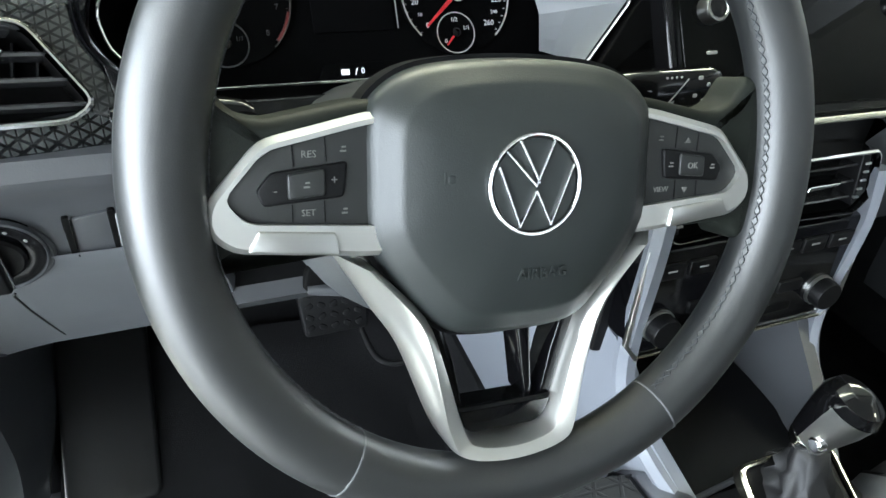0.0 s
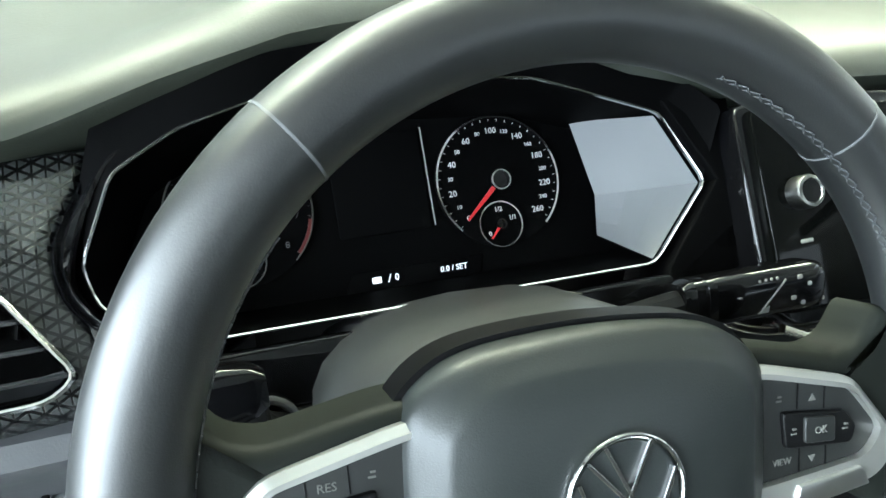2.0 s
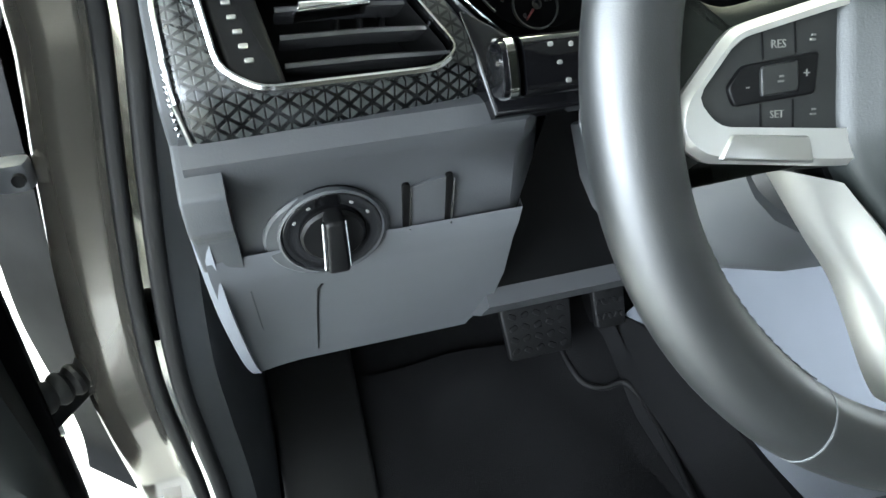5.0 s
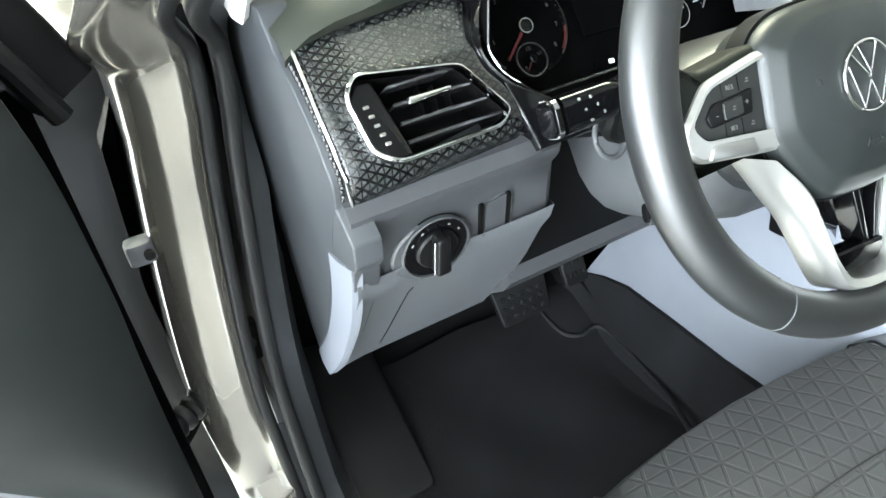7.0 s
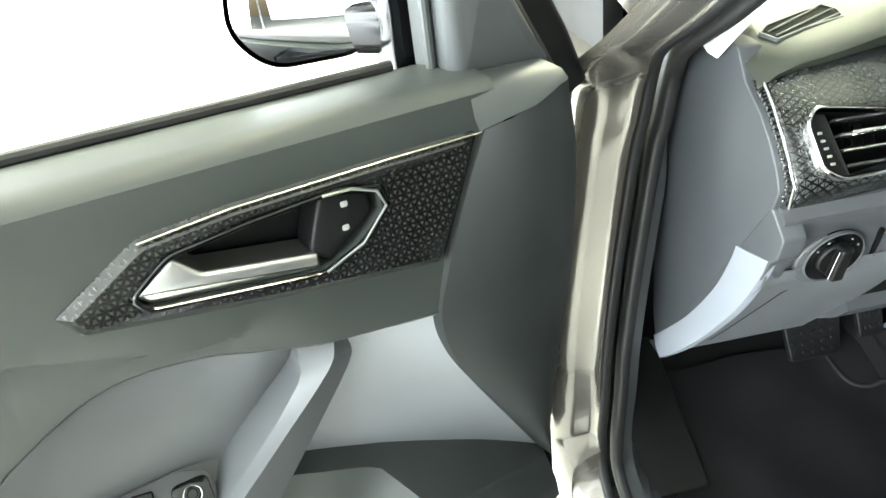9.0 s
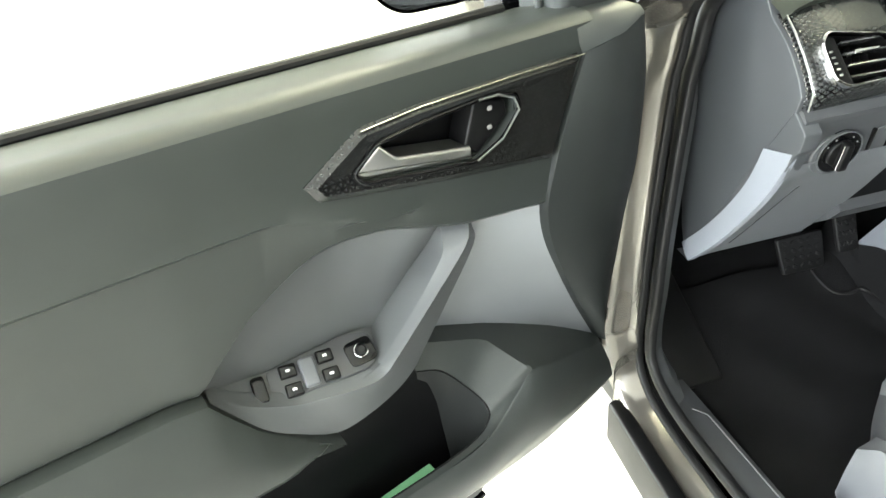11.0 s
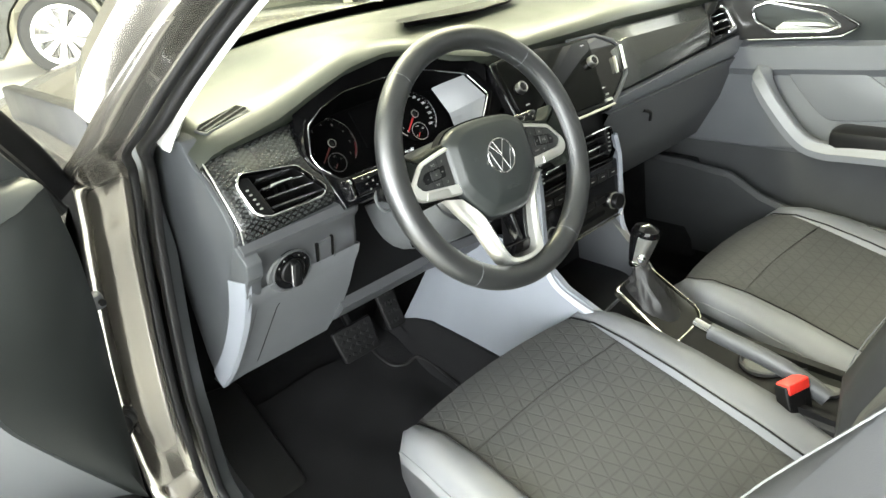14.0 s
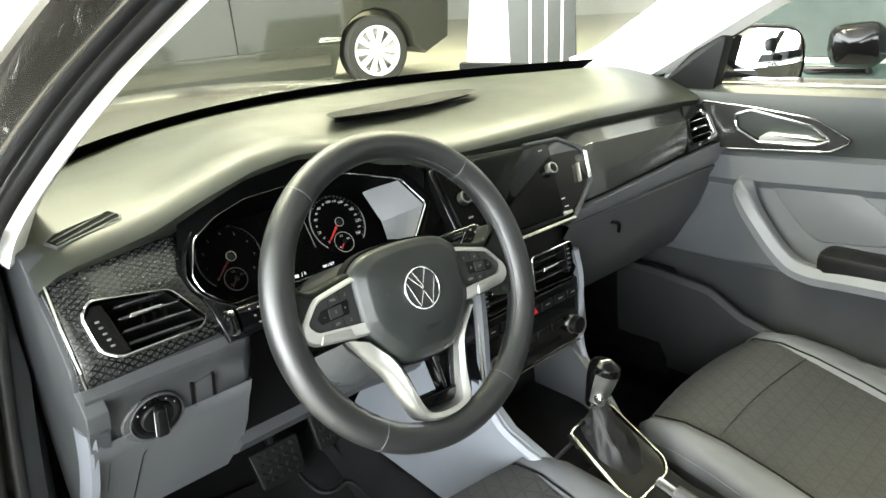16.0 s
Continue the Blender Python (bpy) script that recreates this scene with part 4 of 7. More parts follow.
part("text_panel", slab(B(), soften([(-0.052, -0.0105), (0.040, -0.0105), (0.045, 0.0025), (-0.046, 0.0025)], 0.002, 2), -0.001, 0.0012, FACE, 0.0005), CAVE, cl)

sl_c = curve_of([(0.045, -0.024), (0.10, -0.040), (0.145, -0.053), (0.185, -0.0715), (0.22, -0.078), (0.275, -0.0805)], 5, False)
for dv in (0.0, -0.0042):
    part("accent_line", sweep(B(), [tuple(fz(x, v + dv, -0.013)) for x, v in sl_c], 0.0009), CHAMP, dash, "champagne double line")

# ---- light switch and blank switches ----
SWP = frame_of((-0.272, 0.1645, 0.893), (1, 0, 0), (0, -0.24, 0.97))
LSW = SWP @ Matrix.Scale(0.87, 4)
ls = thing("light_switch", (-0.272, 0.17, 0.87), "round rotary headlight switch with chrome knob in a grey oval collar", "light switch")
oval = [(0.043 * math.cos(a / 20 * math.pi) - 0.003, 0.037 * math.sin(a / 20 * math.pi) - 0.003) for a in range(40)]
part("collar", ring(B(), oval, [(x * 0.80 + 0.001, y * 0.86 + 0.001) for x, y in oval], -0.02, 0.002, LSW, 0.002), GREYM, ls, "grey oval collar")
part("face", lathe(B(), [(0.036, -0.01), (0.036, 0.002), (0.033, 0.004), (0.022, 0.0035), (0.02, 0.003), (0.004, 0.003)], LSW, 36), GLOSS, ls)
part("face_ring", lathe(B(), [(0.0365, 0.0), (0.0365, 0.004), (0.0350, 0.005), (0.0340, 0.003)], LSW, 36), GREYD, ls)
part("knob_base", lathe(B(), [(0.022, 0.0), (0.022, 0.006), (0.020, 0.008), (0.004, 0.008)], LSW, 32), BLACK, ls)
part("knob", slab(B(), soften([(-0.0075, -0.024), (0.0085, -0.024), (0.007, 0.022), (-0.006, 0.022)], 0.004, 3), 0.005, 0.020, LSW, 0.003), BLACK, ls, "dark grip bar")
for x in (-0.0082, 0.0088):
    part("knob_edge", sweep(B(), [(x, -0.022, 0.015), (x * 0.85, 0.020, 0.015)], 0.0010, m=LSW), CHROME, ls, "chrome edge of the grip")
for a in (150, 120, 60, 30):
    part("symbol", slab(B(), rrect(0.003, 0.002, 0.0006, 1), 0.003, 0.0043, at2(LSW, 0.028 * math.cos(radians(a)), 0.028 * math.sin(radians(a)), 0, a - 90), 0.0002), PRINTD, ls)
bs = thing("blank_switch", (-0.215, 0.17, 0.87), "dark grey blank switch cover between two bright slits", "switch cover")
part("cover", slab(B(), soften([(0.046, -0.012), (0.069, -0.010), (0.070, 0.026), (0.048, 0.022)], 0.002, 2), -0.01, 0.0005, SWP, 0.0004), GREYD, bs)
for x in (0.0450, 0.0712):
    part("slit", slab(B(), rrect(0.0046, 0.037, 0.002, 3, x, 0.006 + (x - 0.045) * 0.1), -0.006, 0.0008, SWP, 0.0006), DARKHOLE, bs, "black slit")
    part("slit_edge", band(B(), [(x + 0.0019, -0.011), (x + 0.0026, 0.024)], 0.0010, -0.002, 0.0016, SWP), CHROME, bs, "bright slit edge")

# ---- steering wheel ----
sw = thing("steering_wheel", (0, 0.02, 1.0), "dark leather steering wheel with silver spokes and round chrome badge", "steering wheel")


RIMW = WHEEL @ Matrix.Translation((0.0045, 0.0025, -0.003))
RIM_R, RIM_T = 0.1757, 0.0174


def rim_pt(a, r, z=-0.02):
    return (r * math.cos(radians(a)), r * math.sin(radians(a)), z)


def rim_prof(k, inner=0.0):
    return [(((RIM_T + (inner if math.cos(i * math.pi / 10) < 0 else 0.0)) * k) * math.cos(i * math.pi / 10), RIM_T * k * math.sin(i * math.pi / 10)) for i in range(20)]


def grip(a):
    """Extra thickness towards the hub: thumb rests beside the spokes, fuller lower half."""
    def near(c, w):
        d = (a - c + 180) % 360 - 180
        return math.exp(-(d / w) ** 2)
    return 0.0035 * near(172, 22) + 0.0035 * near(4, 22) + 0.0025 * near(222, 26) + 0.0025 * near(318, 26)


bm = B()
rows = []
for i in range(144):
    a = i * 2.5
    c, sn = math.cos(radians(a)), math.sin(radians(a))
    rr = RIM_R
    rows.append([bm.verts.new(RIMW @ Vector(((rr + x) * c, (rr + x) * sn, -0.02 + z))) for x, z in rim_prof(1.0, grip(a))])
for i in range(144):
    a, b = rows[i], rows[(i + 1) % 144]
    for j in range(20):
        bm.faces.new((a[j], a[(j + 1) % 20], b[(j + 1) % 20], b[j]))
rim = part("rim", bm, LEATHER, sw, "dark grey leather rim")
for a in (131, 236, 48, 303):
    bm = B()
    c = Vector(rim_pt(a, RIM_R))
    tang = Vector((-math.sin(radians(a)), math.cos(radians(a)), 0))
    rad = Vector((math.cos(radians(a)), math.sin(radians(a)), 0))
    loft(bm, [[tuple(c + tang * t + rad * x + Vector((0, 0, z))) for x, z in rim_prof(1.02, grip(a))] for t in (-0.0005, 0.0005)], m=RIMW)
    part("seam", bm, SEAM, rim, "pale leather seam")
bm = B()
for a0, a1, lift in ((-56, 72, 0.0075), (140, 234, 0.001)):
    n = int((a1 - a0) * 0.44)
    for i in range(n):
        a = a0 + (a1 - a0) * i / n
        da = (a1 - a0) / n
        for p, q in ((-0.0022, 0.0022), (0.0022, -0.0022)):
            p1 = Vector(rim_pt(a, RIM_R - math.sqrt((RIM_T + 0.0003) ** 2 - lift ** 2) - grip(a) * 0.95, -0.02 + p + lift))
            p2 = Vector(rim_pt(a + da * 0.9, RIM_R - math.sqrt((RIM_T + 0.0003) ** 2 - lift ** 2) - grip(a + da * 0.9) * 0.95, -0.02 + q + lift))
            sweep(bm, [tuple(p1), tuple(p2)], [(-0.0003, -0.0003), (0.0003, -0.0003), (0.0003, 0.0004), (-0.0003, 0.0004)], m=RIMW)
part("stitching", bm, STITCH, rim, "cross stitching inside the rim")["kind"] = "stuff"
# airbag cover
half = [(0.0, 0.0605), (0.030, 0.0592), (0.052, 0.0560), (0.066, 0.0500), (0.0765, 0.0405), (0.0800, 0.0300), (0.0805, 0.004), (0.0803, -0.020), (0.0765, -0.0320), (0.0690, -0.0450), (0.0560, -0.0610), (0.0440, -0.0735), (0.0330, -0.0800), (0.0160, -0.0822), (0.0, -0.0825)]
hub_o = half + [(-x, y) for x, y in half[-2:0:-1]]
hub_o = curve_of(hub_o, 3)
bm = B()
loops = []
for f, z in ((0.93, -0.065), (1.0, -0.045), (1.0, -0.026), (0.988, -0.0200), (0.965, -0.0165), (0.92, -0.0135), (0.845, -0.0095), (0.825, -0.0080), (0.79, -0.0066), (0.6, -0.0035), (0.4, -0.0015), (0.2, -0.0008), (0.06, -0.0006)):
    loops.append([(x * f, y * f, z) for x, y in hub_o])
loft(bm, loops, m=WHEEL)
hub = part("airbag_cover", bm, HUB, sw, "dark grey airbag cover")
part("cover_gap", band(B(), [(x * 1.012, y * 1.012) for x, y in hub_o], 0.003, -0.045, -0.028, WHEEL, True), BLACK, sw)
bm = B()
letters(bm, "AIRBAG", 0.0082, at2(WHEEL, 0.007, -0.046, -0.0016), 0.0005)
part("airbag_text", bm, HUB, hub)
bm = B()
band(bm, [(-0.046, 0.002), (-0.046, 0.0075)], 0.0006, -0.0035, -0.0026, WHEEL)
slab(bm, rrect(0.004, 0.004, 0.001, 2, -0.0425, 0.004), -0.004, -0.0026, WHEEL, 0.0003)
part("horn_mark", bm, HUB, hub)
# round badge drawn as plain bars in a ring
badge = part("badge", lathe(B(), [(0.0225, -0.002), (0.0225, 0.0004), (0.004, 0.0004)], WHEEL, 40), HUB, sw)
part("badge_ring", sweep(B(), [(0.0245 * math.cos(i * math.pi / 28), 0.0245 * math.sin(i * math.pi / 28), 0.0006) for i in range(56)], 0.0011, True, WHEEL), CHROME, badge, "chrome badge ring")
for p, q in (((-0.0165, 0.0165), (0.0, -0.001)), ((-0.0095, 0.0215), (0.0015, 0.001)), ((0.0095, 0.0215), (0.0, 0.0)), ((-0.0205, 0.0095), (-0.0085, -0.0205)), ((0.0205, 0.0095), (0.0085, -0.0205)), ((0.0, -0.003), (-0.0085, -0.0205)), ((0.0, -0.003), (0.0085, -0.0205))):
    part("badge_bar", sweep(B(), [(*p, 0.0012), (*q, 0.0012)], rrect(0.0019, 0.0016, 0.0006, 2), m=WHEEL), CHROME, badge)

pod = [(0.058, 0.038), (0.083, 0.0345), (0.129, 0.0236), (0.153, -0.0035), (0.154, -0.017), (0.143, -0.027), (0.083, -0.033), (0.058, -0.034)]
podi = [(0.058, 0.0330), (0.0815, 0.0292), (0.1268, 0.0188), (0.1455, -0.0024), (0.136, -0.0136), (0.082, -0.0178), (0.058, -0.0190)]


def flip(pts, s):
    return [(x * s, y) for x, y in pts]


PODW = WHEEL @ Matrix.Translation((0, 0, -0.006))
for s in (-1, 1):
    po, pi = spread(soften(flip(pod, s), 0.006, 3), 64), spread(soften(flip(podi, s), 0.005, 3), 64)
    spoke = part("spoke", ring(B(), po, pi, -0.020, -0.010, PODW, 0.0030), SILVERP, sw, "satin silver spoke frame")
    # leather flare that joins the spoke to the rim
    arm_o = soften(flip([(0.050, 0.043), (0.084, 0.0405), (0.126, 0.0320), (0.140, 0.0360), (0.152, 0.0540), (0.164, 0.046), (0.168, 0.0), (0.166, -0.040), (0.150, -0.046), (0.143, -0.033), (0.083, -0.034), (0.05, -0.035)], s), 0.007, 3)
    part("spoke_back", slab(B(), arm_o, -0.044, -0.0155, PODW, 0.007, 4), SPOKEM, sw, "leather-covered spoke arm")
    panel = part("button_panel", slab(B(), inset(pi, -0.0005), -0.03, -0.0135, PODW, 0.001), PANEL, sw, "dark button panel")
    part("lower_button", slab(B(), soften(flip([(0.096, -0.0198), (0.131, -0.0168), (0.1365, -0.0262), (0.094, -0.0310)], s), 0.0015, 2), -0.014, -0.0083, PODW, 0.001), SATIN, spoke, "silver shift button")
    # raised rocker with a centre button
    part("rocker", slab(B(), soften(flip([(0.089, 0.0130), (0.124, 0.0090), (0.131, 0.001), (0.128, -0.0065), (0.091, -0.0035)], s), 0.002, 2), -0.014, -0.0112, PODW, 0.001), BLACK, panel)
    part("centre_button", slab(B(), soften(flip([(0.100, 0.0100), (0.117, 0.0080), (0.117, -0.0035), (0.100, -0.0020)], s), 0.0015, 2), -0.0118, -0.0098, PODW, 0.0008), PANEL, panel)
    bm = B()
    band(bm, flip([(0.114, 0.0215), (0.1135, 0.0110)], s), 0.0006, -0.0136, -0.0131, PODW)
    band(bm, flip([(0.099, 0.0248), (0.0985, 0.0130)], s), 0.0006, -0.0136, -0.0131, PODW)
    band(bm, flip([(0.115, -0.0060), (0.115, -0.0150)], s), 0.0006, -0.0136, -0.0131, PODW)
    band(bm, flip([(0.100, -0.0050), (0.100, -0.0160)], s), 0.0006, -0.0136, -0.0131, PODW)
    part("button_joint", bm, BLACK, panel)
    bm = B()
    if s < 0:
        for txt, x, y, q in (("RES", -0.1065, 0.0165, 0.0046), ("+", -0.0955, 0.0045, 0.006), ("-", -0.1225, 0.001, 0.006), ("SET", -0.1075, -0.0105, 0.0043)):
            letters(bm, txt, q, at2(PODW, x, y, -0.0108 if txt in "+-" else -0.0132))
        marks = ((-0.0905, 0.0185), (-0.1085, 0.003), (-0.0905, -0.0105))
    else:
        for txt, x, y, q in (("OK", 0.1085, 0.003, 0.0048), ("VIEW", 0.0905, -0.0100, 0.0043)):
            letters(bm, txt, q, at2(PODW, x, y, -0.0096 if txt == "OK" else -0.0132))
        marks = ((0.0885, 0.0185), (0.0945, 0.004), (0.1235, 0.0020))
        for y, d in ((0.0155, 1), (-0.0095, -1)):
            slab(bm, [(0.105, y), (0.109, y), (0.107, y + 0.003 * d)], -0.0136, -0.0131, PODW, 0)
    for x, y in marks:
        z = -0.0131 if abs(y) > 0.009 else -0.0105
        band(bm, [(x - 0.0014, y - 0.0009), (x + 0.0014, y - 0.0009)], 0.0008, z - 0.002, z + (0.001 if abs(x) > 0.1 and s < 0 else 0), PODW)
        band(bm, [(x - 0.0006, y + 0.0010), (x + 0.0014, y + 0.0010)], 0.0008, z - 0.002, z + (0.001 if abs(x) > 0.1 and s < 0 else 0), PODW)
    part("button_print", bm, PODP, panel)

# lower forked spoke
f_in = [(-0.0755, -0.041), (-0.0495, -0.0695), (-0.038, -0.100), (-0.0285, -0.1335), (-0.021, -0.1435), (0.0, -0.147)]
f_ridge = [(-0.080, -0.040), (-0.0545, -0.070), (-0.0455, -0.098), (-0.0380, -0.134), (-0.029, -0.1480), (0.0, -0.1530)]
f_out = [(-0.094, -0.034), (-0.074, -0.066), (-0.0580, -0.091), (-0.0400, -0.137), (-0.028, -0.1520), (0.0, -0.1570)]
f_in, f_ridge, f_out = (curve_of(f + flip(f[-2::-1], -1), 4, False) for f in (f_in, f_ridge, f_out))
bm = B()
rows = []
for a, b, c in zip(f_in, f_ridge, f_out):
    up = lerp([(-0.157, 0.005), (-0.145, 0.0045), (-0.125, 0.001), (-0.11, 0.0)], b[1])
    rows.append([(x, y, w + (up if w > -0.04 else 0)) for x, y, w in ((*a, -0.044), (*a, -0.021), (a[0] + (b[0] - a[0]) * 0.12, a[1] + (b[1] - a[1]) * 0.12, -0.0185), (b[0] + (a[0] - b[0]) * 0.15, b[1] + (a[1] - b[1]) * 0.15, -0.0150), (*b, -0.0146), (b[0] + (c[0] - b[0]) * 0.15, b[1] + (c[1] - b[1]) * 0.15, -0.0162), (b[0] + (c[0] - b[0]) * 0.6, b[1] + (c[1] - b[1]) * 0.6, lerp([(-0.16, -0.018), (-0.12, -0.0245)], b[1])), (*c, lerp([(-0.16, -0.022), (-0.12, -0.0335)], b[1])), (*c, -0.044))])
loft(bm, rows, m=WHEEL)
part("lower_spoke", bm, SILVERP, sw, "satin silver forked spoke")
part("fork_insert", slab(B(), soften([(-0.0305, -0.126), (0.0305, -0.126), (0.0275, -0.136), (0.0205, -0.1430), (-0.0205, -0.1430), (-0.0275, -0.136)], 0.003, 2), -0.044, -0.026, WHEEL, 0.003), GLOSS, sw, "gloss black insert")
part("fork_rib", slab(B(), soften([(0.0065, -0.070), (0.0155, -0.070), (0.0195, -0.128), (0.0140, -0.128)], 0.002, 2), -0.05, -0.030, WHEEL, 0.002), GLOSS, sw)
for s in (-1, 1):
    part("fork_lining", slab(B(), flip([(0.0495, -0.0695), (0.040, -0.0695), (0.030, -0.100), (0.0235, -0.130), (0.0285, -0.1335), (0.038, -0.100)], s), -0.050, -0.030, WHEEL, 0.001), GLOSS, sw)

# ---- steering column with stalks ----
col = thing("steering_column", (0, 0.16, 0.90), "dark grey steering column shroud", "steering column")
CW = frame_of((0, 0, 1.0), (1, 0, 0), (0, math.sin(radians(22)), math.cos(radians(22))))


def cshape(w, up, dn, z, cx=0.0):
    pts = []
    for i in range(24):
        a = i / 24 * 2 * math.pi
        c, s = math.cos(a), math.sin(a)
        pts.append((cx + w * math.copysign(abs(c) ** 0.75, c), (up if s > 0 else dn) * math.copysign(abs(s) ** 0.75, s), z))
    return pts


bm = B()
loft(bm, [cshape(0.060, 0.040, 0.04, -0.045), cshape(0.080, 0.050, 0.06, -0.065), cshape(0.091, 0.055, 0.085, -0.10), cshape(0.093, 0.054, 0.092, -0.16), cshape(0.088, 0.045, 0.09, -0.215)], m=CW)
part("shroud", bm, mat("shroud_dark_plastic", (0.026, 0.027, 0.0275), 0.36, grain=800, bump=0.2, spec=0.8), col, "dark grey shroud")
bm = B()
loft(bm, [cshape(0.085, 0.004, 0.075, -0.075), cshape(0.098, 0.004, 0.098, -0.11), cshape(0.100, 0.004, 0.105, -0.17), cshape(0.093, 0.004, 0.10, -0.24)], m=CW)
part("lower_shroud", bm, GREYM, col, "grey lower shroud")
part("shroud_gap", sweep(B(), [tuple(CW @ Vector(p)) for p in cshape(0.1005, 0.0055, 0.0015, -0.12)[7:18]], 0.0012), BLACK, col)
part("lever_slot", slab(B(), soften([(-0.062, -0.008), (0.050, -0.008), (0.060, 0.0), (0.048, 0.008), (-0.058, 0.010)], 0.006, 3), -0.004, 0.0035, frame_of((-0.03, 0.118, 0.871), (1, 0.02, 0), (0, 0.50, 0.866)), 0.002), DARKHOLE, col)
part("column_lever", sweep(B(), curve_of([(-0.088, 0.116, 0.866), (-0.05, 0.108, 0.864), (0.0, 0.108, 0.865), (0.022, 0.118, 0.868)], 4, False), rrect(0.014, 0.007, 0.003)), GREYD, col, "grey adjusting lever")



def stalk(t, m, rows, material):
    """A rounded lever: rows of (along, half height, half depth, centre height)."""
    bm = B()
    loft(bm, [[(x, cy + h * math.copysign(abs(math.sin(a)) ** 0.6, math.sin(a)), d * math.copysign(abs(math.cos(a)) ** 0.6, math.cos(a))) for a in [i * math.pi / 12 for i in range(24)]] for x, h, d, cy in rows], m=m)
    return part("lever", bm, material, t, "", 40)


wp = thing("wiper_stalk", (0.17, 0.13, 0.97), "black wiper stalk with white symbols", "control stalk", "control stalks")
ST = frame_of((0.161, 0.124, 0.983), (0.985, -0.05, 0.02), (0.02, 0.30, 0.95))
stalk(wp, ST, [(-0.042, 0.0125, 0.010, 0), (-0.038, 0.0150, 0.0115, 0), (0.045, 0.0150, 0.0108, 0), (0.053, 0.0130, 0.0095, 0), (0.057, 0.0085, 0.006, 0)], GLOSS)
bm = B()
loft(bm, [[(x, (0.0153 + e) * math.copysign(abs(math.sin(a)) ** 0.6, math.sin(a)), (0.0117 + e) * math.copysign(abs(math.cos(a)) ** 0.6, math.cos(a))) for a in [i * math.pi / 12 for i in range(24)]] for x, e in ((-0.036, -0.001), (-0.0355, 0.0), (-0.030, 0.0), (-0.0295, -0.0006), (-0.028, -0.0006), (-0.0275, 0.0), (-0.022, 0.0), (-0.0215, -0.001))], m=ST)
part("sleeve", bm, GLOSS, wp, "ribbed black sleeve")
part("arm", sweep(B(), [tuple(ST @ Vector((-0.04, 0, 0))), tuple(ST @ Vector((-0.075, -0.006, -0.006))), tuple(ST @ Vector((-0.12, -0.012, -0.03)))], 0.0095), BLACK, wp)
bm = B()
for x, y, w in ((-0.008, 0.001, 0.006), (0.034, 0.008, 0.005), (0.041, 0.003, 0.004), (0.030, -0.004, 0.005), (0.037, -0.008, 0.004)):
    slab(bm, rrect(w * 0.7, 0.0026, 0.0008, 2, x, y), 0.0104, 0.0112, ST, 0.0002)
for i in range(4):
    slab(bm, rrect(0.0016, 0.0016, 0.0005, 1, 0.006 + 0.004 * i, 0.0095), 0.0104, 0.0112, ST, 0.0002)
sweep(bm, [(0.008, -0.008, 0.0110), (0.024, 0.008, 0.0108)], [(-0.0005, -0.0003), (0.0005, -0.0003), (0.0005, 0.0003), (-0.0005, 0.0003)], m=ST)
slab(bm, [(0.005, -0.010), (0.012, -0.010), (0.013, -0.006)], 0.0104, 0.0112, ST, 0)
part("symbol_print", bm, PRINTD, wp)
tn = thing("turn_stalk", (-0.17, 0.13, 0.97), "black turn signal stalk with white light symbols", "control stalk", "control stalks")
ST2 = frame_of((-0.150, 0.120, 0.989), (0.985, 0.06, -0.02), (-0.02, 0.30, 0.95))
stalk(tn, ST2, [(-0.026, 0.0150, 0.0112, 0), (0.018, 0.0150, 0.0112, 0), (0.030, 0.0130, 0.010, 0), (0.036, 0.009, 0.008, 0)], GLOSS)
bm = B()
loft(bm, [[(x, h * math.copysign(abs(math.sin(a)) ** 0.6, math.sin(a)), h * 0.75 * math.copysign(abs(math.cos(a)) ** 0.6, math.cos(a))) for a in [i * math.pi / 12 for i in range(24)]] for x, h in ((-0.038, 0.011), (-0.037, 0.0135), (-0.030, 0.0148), (-0.0295, 0.0148))], m=ST2)
part("end_cap", bm, GLOSS, tn, "gloss black end cap")
bm = B()
loft(bm, [[(x, 0.0152 * math.copysign(abs(math.sin(a)) ** 0.6, math.sin(a)), 0.0114 * math.copysign(abs(math.cos(a)) ** 0.6, math.cos(a))) for a in [i * math.pi / 12 for i in range(24)]] for x in (-0.0345, -0.0305)], m=ST2)
part("end_ring", bm, CHROME, tn, "thin chrome ring")
part("arm", sweep(B(), curve_of([tuple(ST2 @ Vector((0.026, -0.004, -0.002))), tuple(ST2 @ Vector((0.030, -0.024, -0.012))), tuple(ST2 @ Vector((0.048, -0.034, -0.022))), tuple(ST2 @ Vector((0.075, -0.030, -0.03)))], 4, False), 0.0095), BLACK, tn)
part("boot_ring", sweep(B(), [tuple(ST2 @ Vector((0.036 + 0.016 * math.cos(i * math.pi / 10), -0.034 + 0.018 * math.sin(i * math.pi / 10), -0.022))) for i in range(20)], 0.0025, True), GREYM, tn, "grey ring round the boot")
bm = B()
for i in range(3):
    slab(bm, rrect(0.003, 0.0022, 0.001, 2, -0.012 + 0.004 * i, 0.009 - 0.009 * i), 0.0108, 0.0116, ST2, 0.0002)
    slab(bm, rrect(0.0022, 0.0026, 0.0008, 2, -0.001 + 0.005 * i, 0.008 - 0.007 * i), 0.0108, 0.0116, ST2, 0.0002)
part("symbol_print", bm, PODP, tn)

